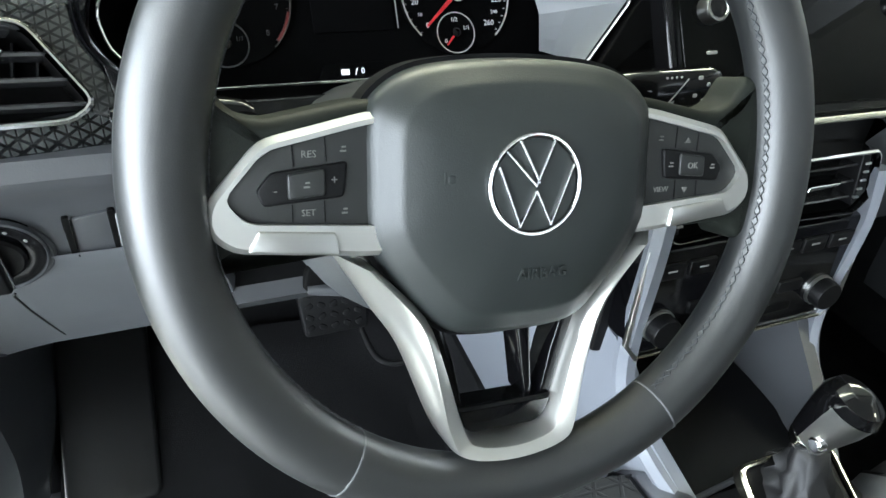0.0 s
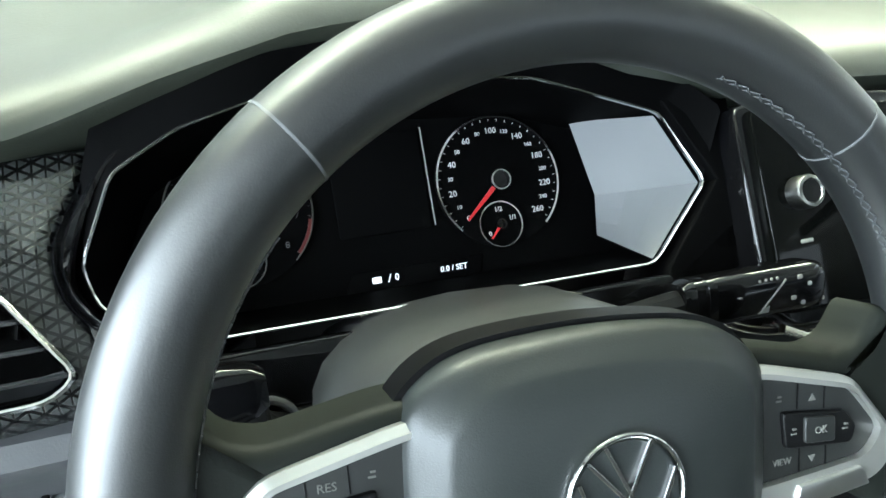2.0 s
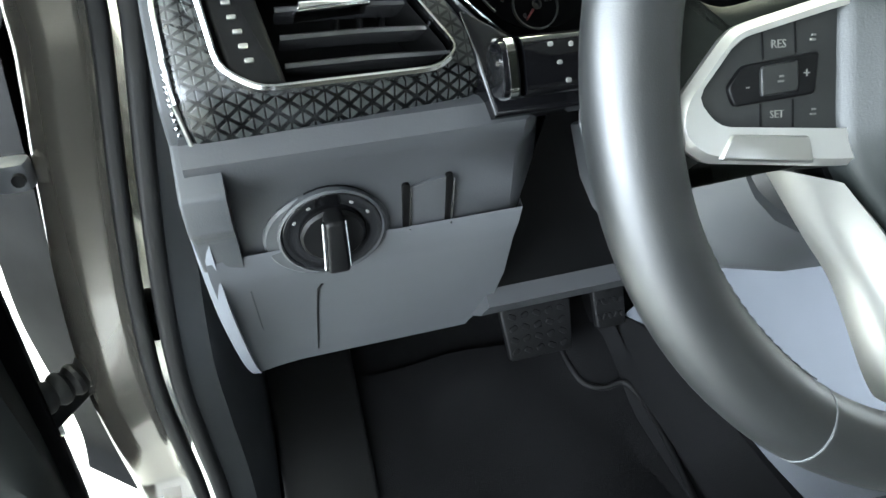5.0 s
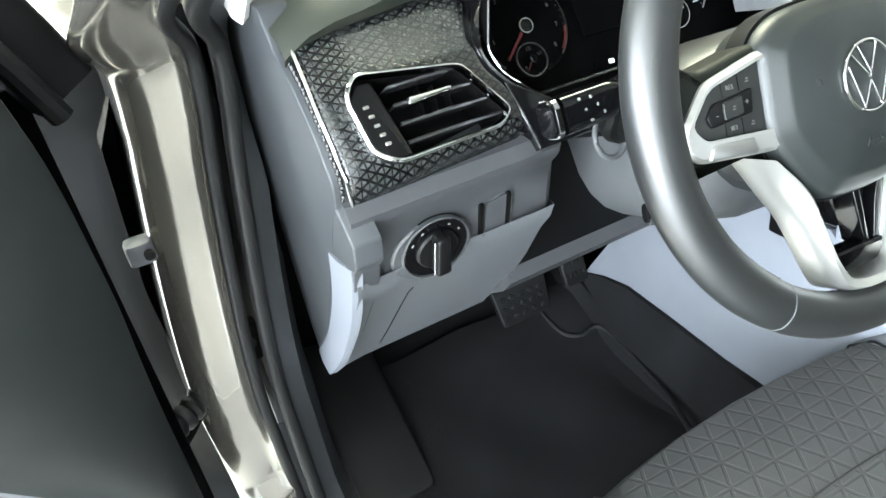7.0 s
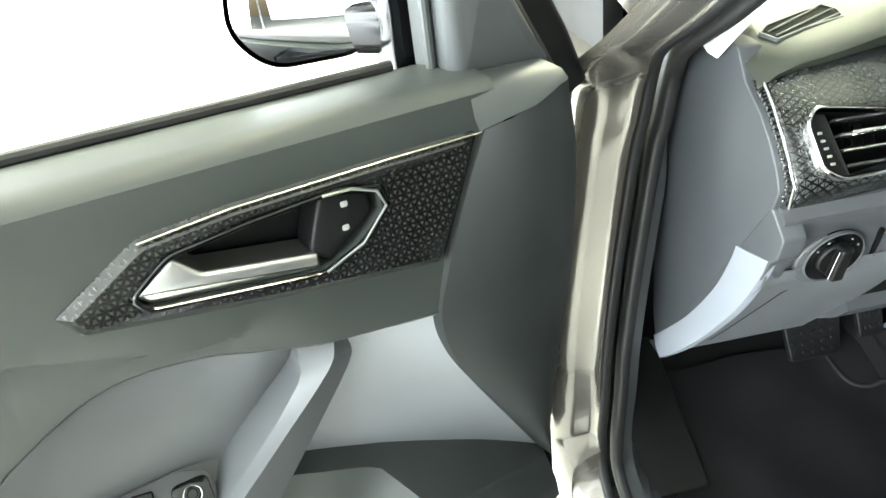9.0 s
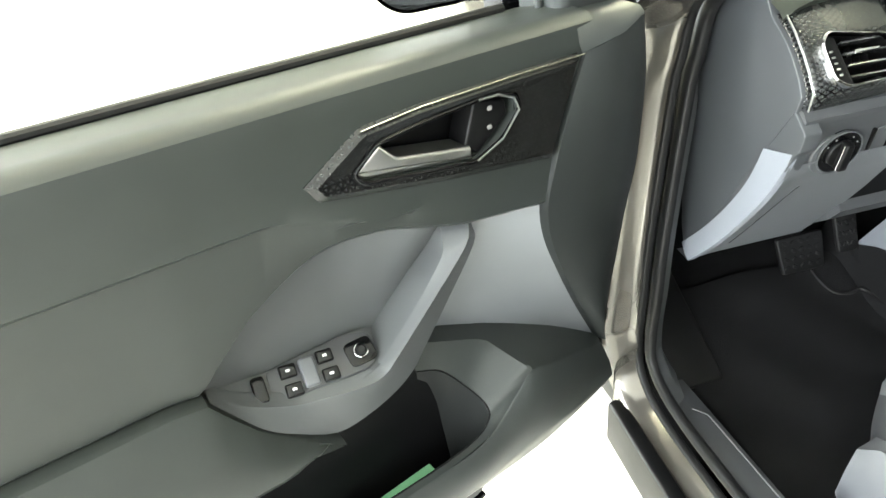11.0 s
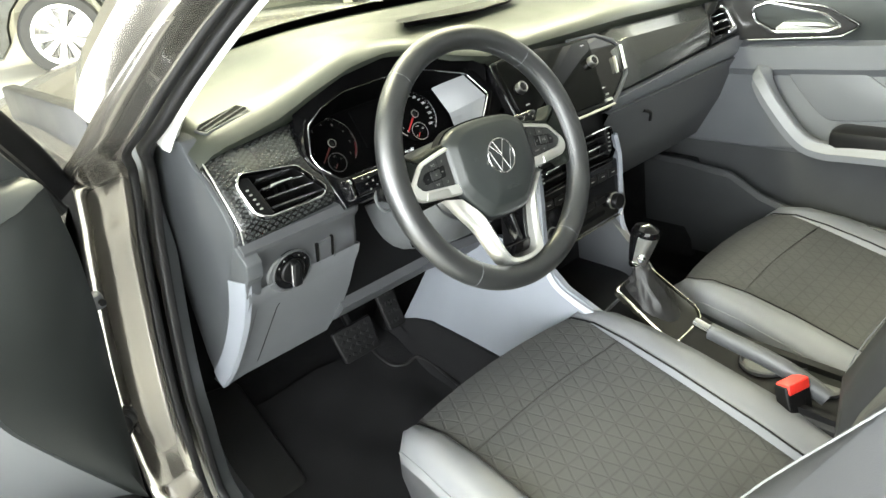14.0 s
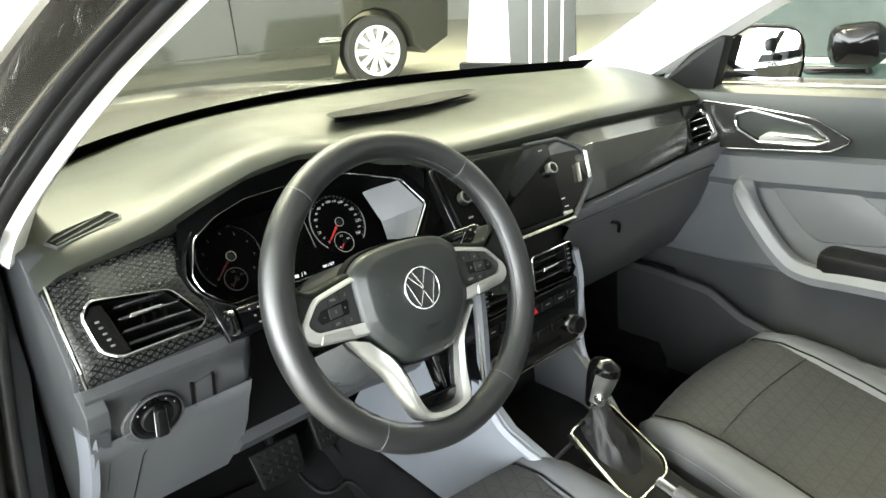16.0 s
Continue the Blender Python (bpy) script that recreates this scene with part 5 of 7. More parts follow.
# ---- touchscreen unit ----
SCR = FASCIA @ Matrix.Translation((0, 0, 0.010))
ts = thing("touchscreen", (0.33, 0.15, 0.95), "black infotainment touchscreen with two rotary knobs and champagne frame", "touchscreen")
housing = soften([(0.186, -0.062), (0.205, -0.078), (0.428, -0.080), (0.505, -0.034), (0.524, 0.018), (0.518, 0.030), (0.476, 0.054), (0.25, 0.072), (0.188, 0.066)], 0.006, 2)
part("housing", slab(B(), housing, -0.05, -0.004, SCR, 0.004), GLOSS, ts)
glass = part("glass", slab(B(), soften([(0.194, -0.066), (0.404, -0.072), (0.410, -0.068), (0.444, 0.046), (0.44, 0.052), (0.194, 0.062)], 0.006, 2), -0.004, 0.002, SCR, 0.0015), SCREEN, ts, "glossy black screen glass")
for kx in (0.219, 0.421):
    kb = part("knob", lathe(B(), [(0.0105, 0.0), (0.0105, 0.010), (0.0097, 0.012), (0.0078, 0.0124), (0.0070, 0.011), (0.003, 0.011)], at2(SCR, kx, 0.006, 0.001), 28), mat("knob_metal", (0.32, 0.32, 0.31), 0.3, 1.0, bump=0, var=0.05), ts, "ribbed silver knob")
    part("knob_face", lathe(B(), [(0.0070, 0.009), (0.0070, 0.0118), (0.003, 0.0122)], at2(SCR, kx, 0.006, 0.001), 20), BLACK, kb)
    for i in range(3):
        bm = B()
        slab(bm, rrect(0.010, 0.0026, 0.0006, 1, kx, -0.024 - 0.018 * i if kx < 0.3 else 0.042 - 0.0 * i - 0.075 * (i > 0) - 0.014 * i), 0.0019, 0.0024, SCR, 0.0002)
        part("key_print", bm, PRINTD, glass)
bm = B()
sweep(bm, [(x, y, 0.0) for x, y in [(0.190, -0.074), (0.206, -0.0815), (0.430, -0.0835)]], rrect(0.0055, 0.006, 0.0015, 2), m=SCR, up=(0, 0, 1))
part("lower_frame", bm, CHAMP, ts, "champagne metal frame")
part("side_frame", sweep(B(), [(0.430, -0.0835, -0.003), (0.509, -0.036, -0.003), (0.529, 0.018, -0.004), (0.521, 0.034, -0.005), (0.478, 0.056, -0.007), (0.40, 0.061, -0.008)], rrect(0.006, 0.008, 0.002, 2), m=SCR, up=(0, 0, 1)), GREYD, ts, "dark grey surround")
part("glass_edge", sweep(B(), [(0.4075, -0.0715, 0.001), (0.4415, 0.047, 0.001)], 0.0009, m=SCR), SATIN, ts, "thin bright glass edge")
part("side_accent", slab(B(), soften([(0.502, -0.030), (0.511, -0.031), (0.530, 0.017), (0.522, 0.020)], 0.002, 2), -0.006, 0.005, SCR, 0.002), CHROME, ts, "bright side accent")
part("side_accent", slab(B(), [(0.482, -0.029), (0.485, -0.030), (0.499, 0.002), (0.496, 0.003)], -0.006, 0.002, SCR, 0.0005), SATIN, ts, "thin bright accent")
part("lower_accent", slab(B(), [(0.412, -0.074), (0.432, -0.074), (0.431, -0.069), (0.413, -0.068)], -0.006, 0.001, SCR, 0.0005), SATIN, ts)

# ---- centre vents ----
CV = frame_of((0.33, 0.128, 0.872), (1, 0, 0), (0, 0.10, 0.995))
for s, nm in ((-1, "left"), (1, "right")):
    o = [(s * 0.006, -0.030), (s * 0.105, -0.034), (s * 0.124, -0.012), (s * 0.112, 0.032), (s * 0.006, 0.032)]
    if s > 0:
        o = [(x, y) for x, y in o]
    else:
        o = o[::-1]
    v = air_vent("air_vent", [(x, y) for x, y in o], CV, 3, "centre air vent with satin frame and black slats", x0=(None if s < 0 else 0.006))
    ro = part("thumb_wheel", slab(B(), soften([(s * 0.100, -0.026), (s * 0.113, -0.012), (s * 0.104, 0.026), (s * 0.094, 0.026)], 0.002, 2), -0.02, 0.003, CV, 0.002), BLACK, v)
    for i in range(5):
        part("rib", slab(B(), rrect(0.0065, 0.0022, 0.0006, 1, s * (0.1035 - 0.0009 * abs(i - 1.5)), 0.018 - 0.0085 * i), 0.002, 0.0044, CV, 0.0005), SATIN, ro)

# ---- climate panel ----
cp = thing("climate_panel", (0.33, 0.13, 0.70), "gloss black climate control panel with red hazard button", "control panel")
CP = frame_of((0.33, 0.116, 0.777), (1, 0, 0), (0, 0.06, 0.998))
part("panel", slab(B(), soften([(-0.130, 0.058), (0.128, 0.058), (0.130, -0.040), (0.112, -0.056), (-0.112, -0.056), (-0.130, -0.040)], 0.005, 2), -0.03, 0.0, CP, 0.003), GLOSS, cp)
for x in (-0.128, 0.128):
    part("edge_trim", sweep(B(), [(x, 0.062, 0.0), (x * 1.02, -0.04, 0.001), (x * 0.90, -0.060, 0.001)], rrect(0.004, 0.005, 0.001, 2), m=CP, up=(0, 0, 1)), SATIN, cp)
part("lower_trim", sweep(B(), [(-0.114, -0.0595, 0.0), (0.114, -0.0595, 0.0)], rrect(0.0035, 0.004, 0.001, 2), m=CP, up=(0, 0, 1)), CHAMP, cp)
for i, x in enumerate((-0.10, -0.066, -0.033, 0.0, 0.033, 0.066, 0.10)):
    part("key", slab(B(), rrect(0.029, 0.016, 0.002, 2, x, 0.036), -0.002, 0.003, CP, 0.0015), BLACK, cp)
part("hazard_mark", slab(B(), [(-0.005, 0.031), (0.007, 0.031), (0.001, 0.041)], 0.0028, 0.0036, CP, 0.0002), RED, cp, "red hazard triangle")
for x in (-0.098, 0.098):
    part("dial", lathe(B(), [(0.0155, 0.0), (0.0155, 0.014), (0.0145, 0.016), (0.004, 0.016)], at2(CP, x, -0.024), 28), BLACK, cp, "rotary temperature dial")
    part("dial_ring", lathe(B(), [(0.017, -0.001), (0.017, 0.003), (0.0155, 0.0035)], at2(CP, x, -0.024), 28), SATIN, cp)
for x in (-0.054, -0.018, 0.018, 0.054):
    part("key", slab(B(), rrect(0.030, 0.013, 0.002, 2, x, -0.010), -0.002, 0.003, CP, 0.0015), BLACK, cp)
part("slot", slab(B(), rrect(0.13, 0.010, 0.002, 2, 0, -0.036), -0.002, 0.001, CP, 0.0005), DARKHOLE, cp)
for x in (-0.10, -0.066, -0.033, 0.033, 0.066, 0.10):
    bm = slab(B(), rrect(0.010, 0.002, 0.0005, 1, x, 0.037), 0.0028, 0.0034, CP, 0.0002)
    part("key_print", bm, PRINTD, cp)

# ---- centre console ----
con = thing("centre_console", (0.33, 0.0, 0.32), "grey centre console with open shelf and satin edge strips", "centre console")
for s in (-1, 1):
    xo = 0.33 + s * 0.118
    bm = B()
    rows = []
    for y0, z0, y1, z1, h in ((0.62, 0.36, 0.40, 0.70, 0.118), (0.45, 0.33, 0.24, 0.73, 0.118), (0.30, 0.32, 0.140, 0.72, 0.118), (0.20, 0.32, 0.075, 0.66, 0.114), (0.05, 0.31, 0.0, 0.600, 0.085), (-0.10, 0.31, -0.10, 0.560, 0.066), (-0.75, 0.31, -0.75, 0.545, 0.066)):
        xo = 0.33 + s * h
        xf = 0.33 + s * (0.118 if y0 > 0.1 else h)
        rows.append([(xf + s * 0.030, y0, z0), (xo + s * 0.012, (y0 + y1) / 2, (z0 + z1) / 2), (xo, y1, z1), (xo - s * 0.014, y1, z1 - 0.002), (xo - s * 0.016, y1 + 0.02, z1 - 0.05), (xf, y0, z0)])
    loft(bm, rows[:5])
    # far wall takes a darker grey: its shade is put into the colour
    part("side_wall", bm, LIGHT if s < 0 else GREYD, con, "grey console side, coloured darker for shade on the passenger's side")
    bm = B()
    loft(bm, rows[4:])
    part("rear_side_wall", bm, BLACK, con, "black console side beside the seat")
    xo = 0.33 + s * 0.118
    strip = curve_of([(xo + s * 0.002, 0.125, 0.885), (xo + s * 0.006, 0.118, 0.828), (xo + s * 0.004, 0.118, 0.72), (xo + s * 0.002, 0.100, 0.668), (xo - s * 0.006, 0.060, 0.636), (xo - s * 0.024, 0.015, 0.606), (xo - s * 0.042, -0.025, 0.588)], 5, False)
    part("edge_strip", sweep(B(), strip, [(-0.010, -0.006), (0.010, -0.006), (0.009, 0.003), (0.004, 0.006), (-0.006, 0.005)], up=(s, -0.5, 0.3)), LIGHT, con, "satin grey edge strip")
part("shelf", block(B(), 0.33, 0.10, 0.585, 0.21, 0.25, 0.02, 0.004), BLACK, con)
part("shelf_back", block(B(), 0.33, 0.225, 0.65, 0.22, 0.02, 0.15, 0.003), BLACK, con)
part("shelf_lip", sweep(B(), [(0.235, 0.02, 0.604), (0.33, 0.03, 0.606), (0.43, 0.02, 0.604)], 0.003), GREYD, con)
bm = B()
loft(bm, [[(0.33 + q * h, y, z - d - (dp if abs(q) < 0.7 else 0)) for q, d in ((-1, 0.01), (-0.9, 0), (-0.4, 0), (0.4, 0), (0.9, 0), (1, 0.01), (1, 0.10), (-1, 0.10))] for y, z, dp, h in ((0.02, 0.604, 0.0, 0.085), (-0.10, 0.570, 0.0, 0.075), (-0.16, 0.556, 0.004, 0.072), (-0.20, 0.548, 0.012, 0.072), (-0.6, 0.545, 0.012, 0.072), (-0.75, 0.545, 0.0, 0.072))])
part("console_top", bm, mat("console_black", (0.006, 0.006, 0.0065), 0.65, grain=700, bump=0.3, spec=0.25), con, "black console top")
for y in (-0.235, -0.33):
    part("cup_holder", lathe(B(), [(0.040, 0.0), (0.040, 0.006), (0.036, 0.008), (0.034, 0.004), (0.030, -0.03), (0.004, -0.03)], Matrix.Translation((0.362, y, 0.538)), 28), GREYD, con)

gl = thing("gear_lever", (0.35, -0.03, 0.59), "automatic gear lever with glossy black and silver knob and leather gaiter", "gear lever")
GP = frame_of((0.346, -0.042, 0.607), (1, 0, 0), (0, 0.86, 0.50))
gout = soften([(-0.056, -0.078), (0.040, -0.074), (0.060, -0.052), (0.056, 0.072), (-0.058, 0.072), (-0.064, -0.05)], 0.012, 3)
part("surround", ring(B(), gout, inset(gout, 0.0042), -0.01, 0.003, GP, 0.002), CHAMP, gl, "champagne metal surround")
part("plate", slab(B(), inset(gout, 0.005), -0.014, -0.002, GP, 0.001), BLACK, gl)
bm = B()
loops = []
for k, (w, h, u, jig) in enumerate(((0.044, 0.054, 0.0, 0.0), (0.041, 0.049, 0.10, 0.005), (0.033, 0.037, 0.28, 0.007), (0.027, 0.030, 0.48, 0.006), (0.020, 0.022, 0.68, 0.004), (0.016, 0.018, 0.86, 0.002), (0.015, 0.017, 1.02, 0.0))):
    c = Vector((0.344, -0.026, 0.610)).lerp(Vector((0.346, 0.0, 0.676)), u)
    tip = 0.5 * (1 - u)
    loops.append([(c.x + w * math.cos(a / 12 * math.pi) + jig * math.sin(a * 1.7 + k), c.y + h * math.sin(a / 12 * math.pi) + jig * math.cos(a * 2.3 + 2 * k), c.z + tip * h * math.sin(a / 12 * math.pi)) for a in range(24)])
loft(bm, loops)
part("gaiter", bm, mat("gaiter_leather", (0.012, 0.012, 0.013), 0.5, grain=900, bump=0.4, spec=0.35), gl, "creased black leather gaiter", 85)
GK = frame_of((0.346, 0.002, 0.702), (1, 0, 0), (0, 0.98, 0.18)) @ Matrix.Scale(0.92, 4)
bm = B()
ks = [(0.016, 0.018, -0.032, 0.0), (0.018, 0.021, -0.015, 0.0), (0.0205, 0.025, 0.006, -0.002), (0.022, 0.029, 0.028, -0.004), (0.0222, 0.030, 0.046, -0.006), (0.019, 0.026, 0.058, -0.007), (0.010, 0.014, 0.0645, -0.007)]
loft(bm, [[(w * math.cos(a / 12 * math.pi), h * math.sin(a / 12 * math.pi) + yy, z) for a in range(24)] for w, h, z, yy in ks], m=GK)
part("knob", bm, GLOSS, gl, "glossy black knob")
bm = B()
loft(bm, [[(w * 1.03 * math.cos(a), h * 1.03 * math.sin(a) + yy, z) for a in [math.pi * (0.98 + 0.036 * i) for i in range(14)]] for w, h, z, yy in ks[:5]], closed=False, m=GK)
part("knob_cheek", bm, SATIN, gl, "satin silver cheek")
part("release_button", lathe(B(), [(0.008, 0.0), (0.008, 0.008), (0.006, 0.010), (0.002, 0.010)], GK @ frame_of((-0.014, -0.016, -0.002), (0, 1, 0), (0, 0, 1)) @ Matrix.Rotation(math.pi, 4, "Y"), 18), CHROME, gl, "chrome release button")
part("collar", lathe(B(), [(0.017, -0.030), (0.019, -0.026), (0.019, -0.018), (0.015, -0.014)], GK, 24), CHROME, gl)

hb = thing("handbrake", (0.305, -0.30, 0.55), "grey handbrake lever with chrome button", "handbrake")
hp = [(0.303, -0.142, 0.618), (0.303, -0.165, 0.612), (0.304, -0.21, 0.603), (0.306, -0.26, 0.593), (0.308, -0.31, 0.578), (0.31, -0.36, 0.555)]
part("grip", sweep(B(), curve_of(hp[1:], 4, False), [(0.013 * math.cos(i * math.pi / 7), 0.016 * math.sin(i * math.pi / 7)) for i in range(14)]), GREYD, hb, "grey moulded grip")
part("button", sweep(B(), [(0.303, -0.136, 0.620), (0.303, -0.168, 0.612)], 0.0085), CHROME, hb, "chrome release button")

bk = thing("belt_buckle", (0.285, -0.33, 0.50), "black seat belt buckle with red release button", "belt buckle")
BK = frame_of((0.276, -0.326, 0.548), (0.95, -0.30, 0), (0.1, 0.28, 0.95))
part("body", slab(B(), rrect(0.050, 0.11, 0.006, 3, 0, -0.015), -0.012, 0.012, BK, 0.005), BLACK, bk)
part("release_button", slab(B(), rrect(0.044, 0.018, 0.003, 2, 0.0, 0.034), -0.010, 0.0145, BK, 0.003), REDB, bk, "red release button")

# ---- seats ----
# bolster leatherette in two tones: light top, sides darkened to carry their shade
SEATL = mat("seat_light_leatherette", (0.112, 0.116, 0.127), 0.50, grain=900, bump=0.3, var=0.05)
SEATS = mat("seat_shaded_leatherette", (0.030, 0.031, 0.034), 0.5, grain=900, bump=0.3, var=0.06)


def seat(cx, lab):
    t = thing("front_seat", (cx, -0.2, 0.31), lab, "car seat", "front seats")
    # cushion centre
    bm = B()
    rows = []
    ys = [0.112, 0.106, 0.088, 0.045, -0.01, -0.06, -0.12, -0.2, -0.3, -0.4, -0.46]
    zs = [0.52, 0.572, 0.602, 0.614, 0.611, 0.600, 0.584, 0.562, 0.532, 0.498, 0.475]
    xs = [-1.03, -0.97, -0.7, -0.35, 0, 0.35, 0.7, 0.97, 1.03]
    for y, z in zip(ys, zs):
        hw = lerp([(-0.46, 0.186), (-0.06, 0.186), (0.0, 0.190), (0.06, 0.202), (0.12, 0.210)], y)
        rows.append([(cx + x * hw, y - 0.022 * x * x * (1 if y > 0 else 0), z - (0.02 if abs(x) > 1 else 0) - 0.006 * (1 - x * x) * (1 if y < 0.06 else 0)) for x in xs])
    loft(bm, rows, closed=False)
    cushion = part("cushion", bm, QUILT, t, "dark quilted fabric seat centre")
    for yy in (-0.04,):
        bm = B()
        sweep(bm, [(cx + x, yy + 0.012 * math.cos(x * 9) - 0.01, lerp([(-0.46, 0.477), (-0.3, 0.534), (-0.2, 0.564), (-0.12, 0.586), (-0.06, 0.602), (-0.01, 0.613), (0.045, 0.616)], yy + 0.012 * math.cos(x * 9) - 0.01) - 0.006 * (1 - (x / 0.186) ** 2)) for x in [-0.18 + 0.36 * i / 12 for i in range(13)]], 0.0009)
        part("cushion_seam", bm, FABRIC, cushion)
    for s in (-1, 1):
        top_rows, side_rows = [], []
        for y, zt, xo, xi in ((0.100, 0.545, 0.212, 0.190), (0.092, 0.592, 0.226, 0.192), (0.065, 0.617, 0.240, 0.191), (0.01, 0.626, 0.250, 0.188), (-0.06, 0.618, 0.256, 0.185), (-0.15, 0.598, 0.261, 0.184), (-0.3, 0.556, 0.268, 0.184), (-0.46, 0.500, 0.274, 0.184)):
            w = [(xi - 0.006, zt - 0.030), (xi, zt - 0.012), (xi + 0.012, zt - 0.003), ((xi + xo) / 2, zt), (xo - 0.012, zt - 0.008), (xo, zt - 0.030), (xo + 0.002, zt - 0.050)]
            v = [(xo + 0.002, zt - 0.050), (xo + 0.004, zt - 0.075), (xo - 0.004, zt - 0.115), (xo - 0.02, 0.37), (0.16, 0.37)]
            top_rows.append([(cx + s * a, y - 0.02 * max(0, (a - 0.17) / 0.08), b) for a, b in w])
            side_rows.append([(cx + s * a, y - 0.02 * max(0, (a - 0.17) / 0.08), max(0.37, b)) for a, b in v])
        bm = B()
        loft(bm, top_rows, closed=False)
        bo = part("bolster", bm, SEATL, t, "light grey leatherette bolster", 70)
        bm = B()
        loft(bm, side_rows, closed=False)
        part("bolster_side", bm, SEATS, t, "grey cushion side, coloured darker for shade", 70)
        part("piping", sweep(B(), [(r[1][0], r[1][1], r[1][2] + 0.003) for r in top_rows], 0.0017), BLACK, bo)
        part("stitch_line", sweep(B(), [(r[5][0], r[5][1], r[5][2] + 0.001) for r in top_rows], 0.0012), SEAM, bo)
    # front roll below the cushion
    bm = B()
    loft(bm, [[(cx + x, 0.128 - 0.07 * (x / 0.2) ** 2, 0.52), (cx + x, 0.118 - 0.07 * (x / 0.2) ** 2, 0.47), (cx + x, 0.07 - 0.05 * (x / 0.2) ** 2, 0.43), (cx + x, -0.1, 0.42)] for x in [-0.21 + 0.42 * i / 10 for i in range(11)]], closed=False)
    part("front_roll", bm, SEATG, t)
    # base shields
    for s in (-1, 1):
        bm = B()
        rows = []
        for y, zt in ((0.082, 0.40), (0.072, 0.462), (0.035, 0.494), (-0.04, 0.506), (-0.15, 0.500), (-0.3, 0.472), (-0.45, 0.44), (-0.55, 0.42)):
            rows.append([(cx + s * 0.20, y, zt + 0.01), (cx + s * 0.262, y - 0.01, zt), (cx + s * 0.275, y - 0.012, zt - 0.03), (cx + s * 0.272, y - 0.012, 0.36), (cx + s * 0.255, y - 0.01, 0.325), (cx + s * 0.20, y, 0.325)])
        loft(bm, rows)
        sh = part("base_shield", bm, GREY, t, "grey plastic seat base shield")
        SHF = frame_of((cx + s * 0.270, 0, 0), (0, s, 0), (0, 0, 1))
        part("grip_bulge", slab(B(), soften([(s * y, z) for y, z in ((-0.052, 0.332), (-0.056, 0.440), (-0.074, 0.474), (-0.104, 0.478), (-0.120, 0.450), (-0.128, 0.332))], 0.014, 4), -0.01, 0.014, SHF, 0.010, 4), GREY, sh, "raised grip on the shield")
        part("lever_recess", slab(B(), soften([(s * y, z) for y, z in ((-0.150, 0.492), (-0.172, 0.502), (-0.330, 0.462), (-0.335, 0.436), (-0.165, 0.462))], 0.010, 3), -0.004, 0.004, SHF, 0.002), BLACK, sh)
        part("height_lever", slab(B(), soften([(s * y, z) for y, z in ((-0.162, 0.488), (-0.178, 0.494), (-0.322, 0.458), (-0.326, 0.444), (-0.172, 0.470))], 0.008, 3), -0.004, 0.016, SHF, 0.006, 4), GREY, sh, "grey height lever")
    part("runner", block(B(), cx - 0.17, -0.15, 0.318, 0.04, 0.56, 0.03, 0.004), GREYD, t)
    part("runner", block(B(), cx + 0.17, -0.15, 0.318, 0.04, 0.56, 0.03, 0.004), GREYD, t)
    # backrest
    prof = [(-0.375, 0.45), (-0.415, 0.56), (-0.445, 0.66), (-0.505, 0.80), (-0.575, 0.97), (-0.625, 1.10)]
    bm = B()
    loft(bm, [[(cx + x, y - 0.012 * (1 - (x / 0.16) ** 2), z) for x in (-0.16, -0.1, 0, 0.1, 0.16)] for y, z in prof], closed=False)
    part("backrest", bm, QUILT, t, "dark quilted fabric backrest")
    for s in (-1, 1):
        bm = B()
        rows = []
        for (y, z), xo, fw in zip(prof, (0.165, 0.20, 0.238, 0.242, 0.212, 0.165), (-0.03, 0.005, 0.045, 0.05, 0.008, -0.045)):
            rows.append([(cx + s * 0.150, y - 0.005, z), (cx + s * 0.175, y + fw * 0.6, z), (cx + s * 0.215, y + fw, z), (cx + s * xo, y + fw * 0.55, z), (cx + s * (xo + 0.008), y - 0.05, z - 0.02), (cx + s * (xo - 0.01), y - 0.12, z - 0.03), (cx + s * 0.15, y - 0.13, z - 0.03)])
        loft(bm, rows)
        bb = part("back_bolster", bm, SEATG, t, "mid grey leatherette bolster", 80)
        part("stitch_line", sweep(B(), curve_of([(cx + s * 0.222, y + fw - 0.001, z) for (y, z), fw in list(zip(prof, (-0.03, 0.005, 0.045, 0.05, 0.008, -0.045)))[:-1]], 4, False), 0.0010), SEAM, bb)
    part("back_shell", slab(B(), soften([(-0.23, 0.50), (0.23, 0.50), (0.24, 0.85), (0.19, 1.10), (-0.19, 1.10), (-0.24, 0.85)], 0.03, 3), -0.02, 0.0, frame_of((cx, -0.50, 0.06), (1, 0, 0), (0, -0.30, 0.954)), 0.008), BLACK, t)
    bm = B()
    loft(bm, [[(cx + w * math.cos(a / 8 * math.pi), -0.68 + d * math.sin(a / 8 * math.pi), z) for a in range(16)] for w, d, z in ((0.06, 0.03, 1.13), (0.11, 0.045, 1.15), (0.125, 0.05, 1.22), (0.11, 0.045, 1.29), (0.06, 0.03, 1.31))])
    part("headrest", bm, SEATG, t)
    for s in (-1, 1):
        part("headrest_post", sweep(B(), [(cx + s * 0.06, -0.655, 1.06), (cx + s * 0.06, -0.675, 1.16)], 0.006), CHROME, t)
    return t


seat(0.016, "driver's seat with dark quilted fabric centre and light grey bolsters")
ps_seat = seat(0.695, "passenger seat with dark quilted fabric centre and light grey bolsters")
ps_seat.location.y -= 0.07
ps_seat.location.z -= 0.03

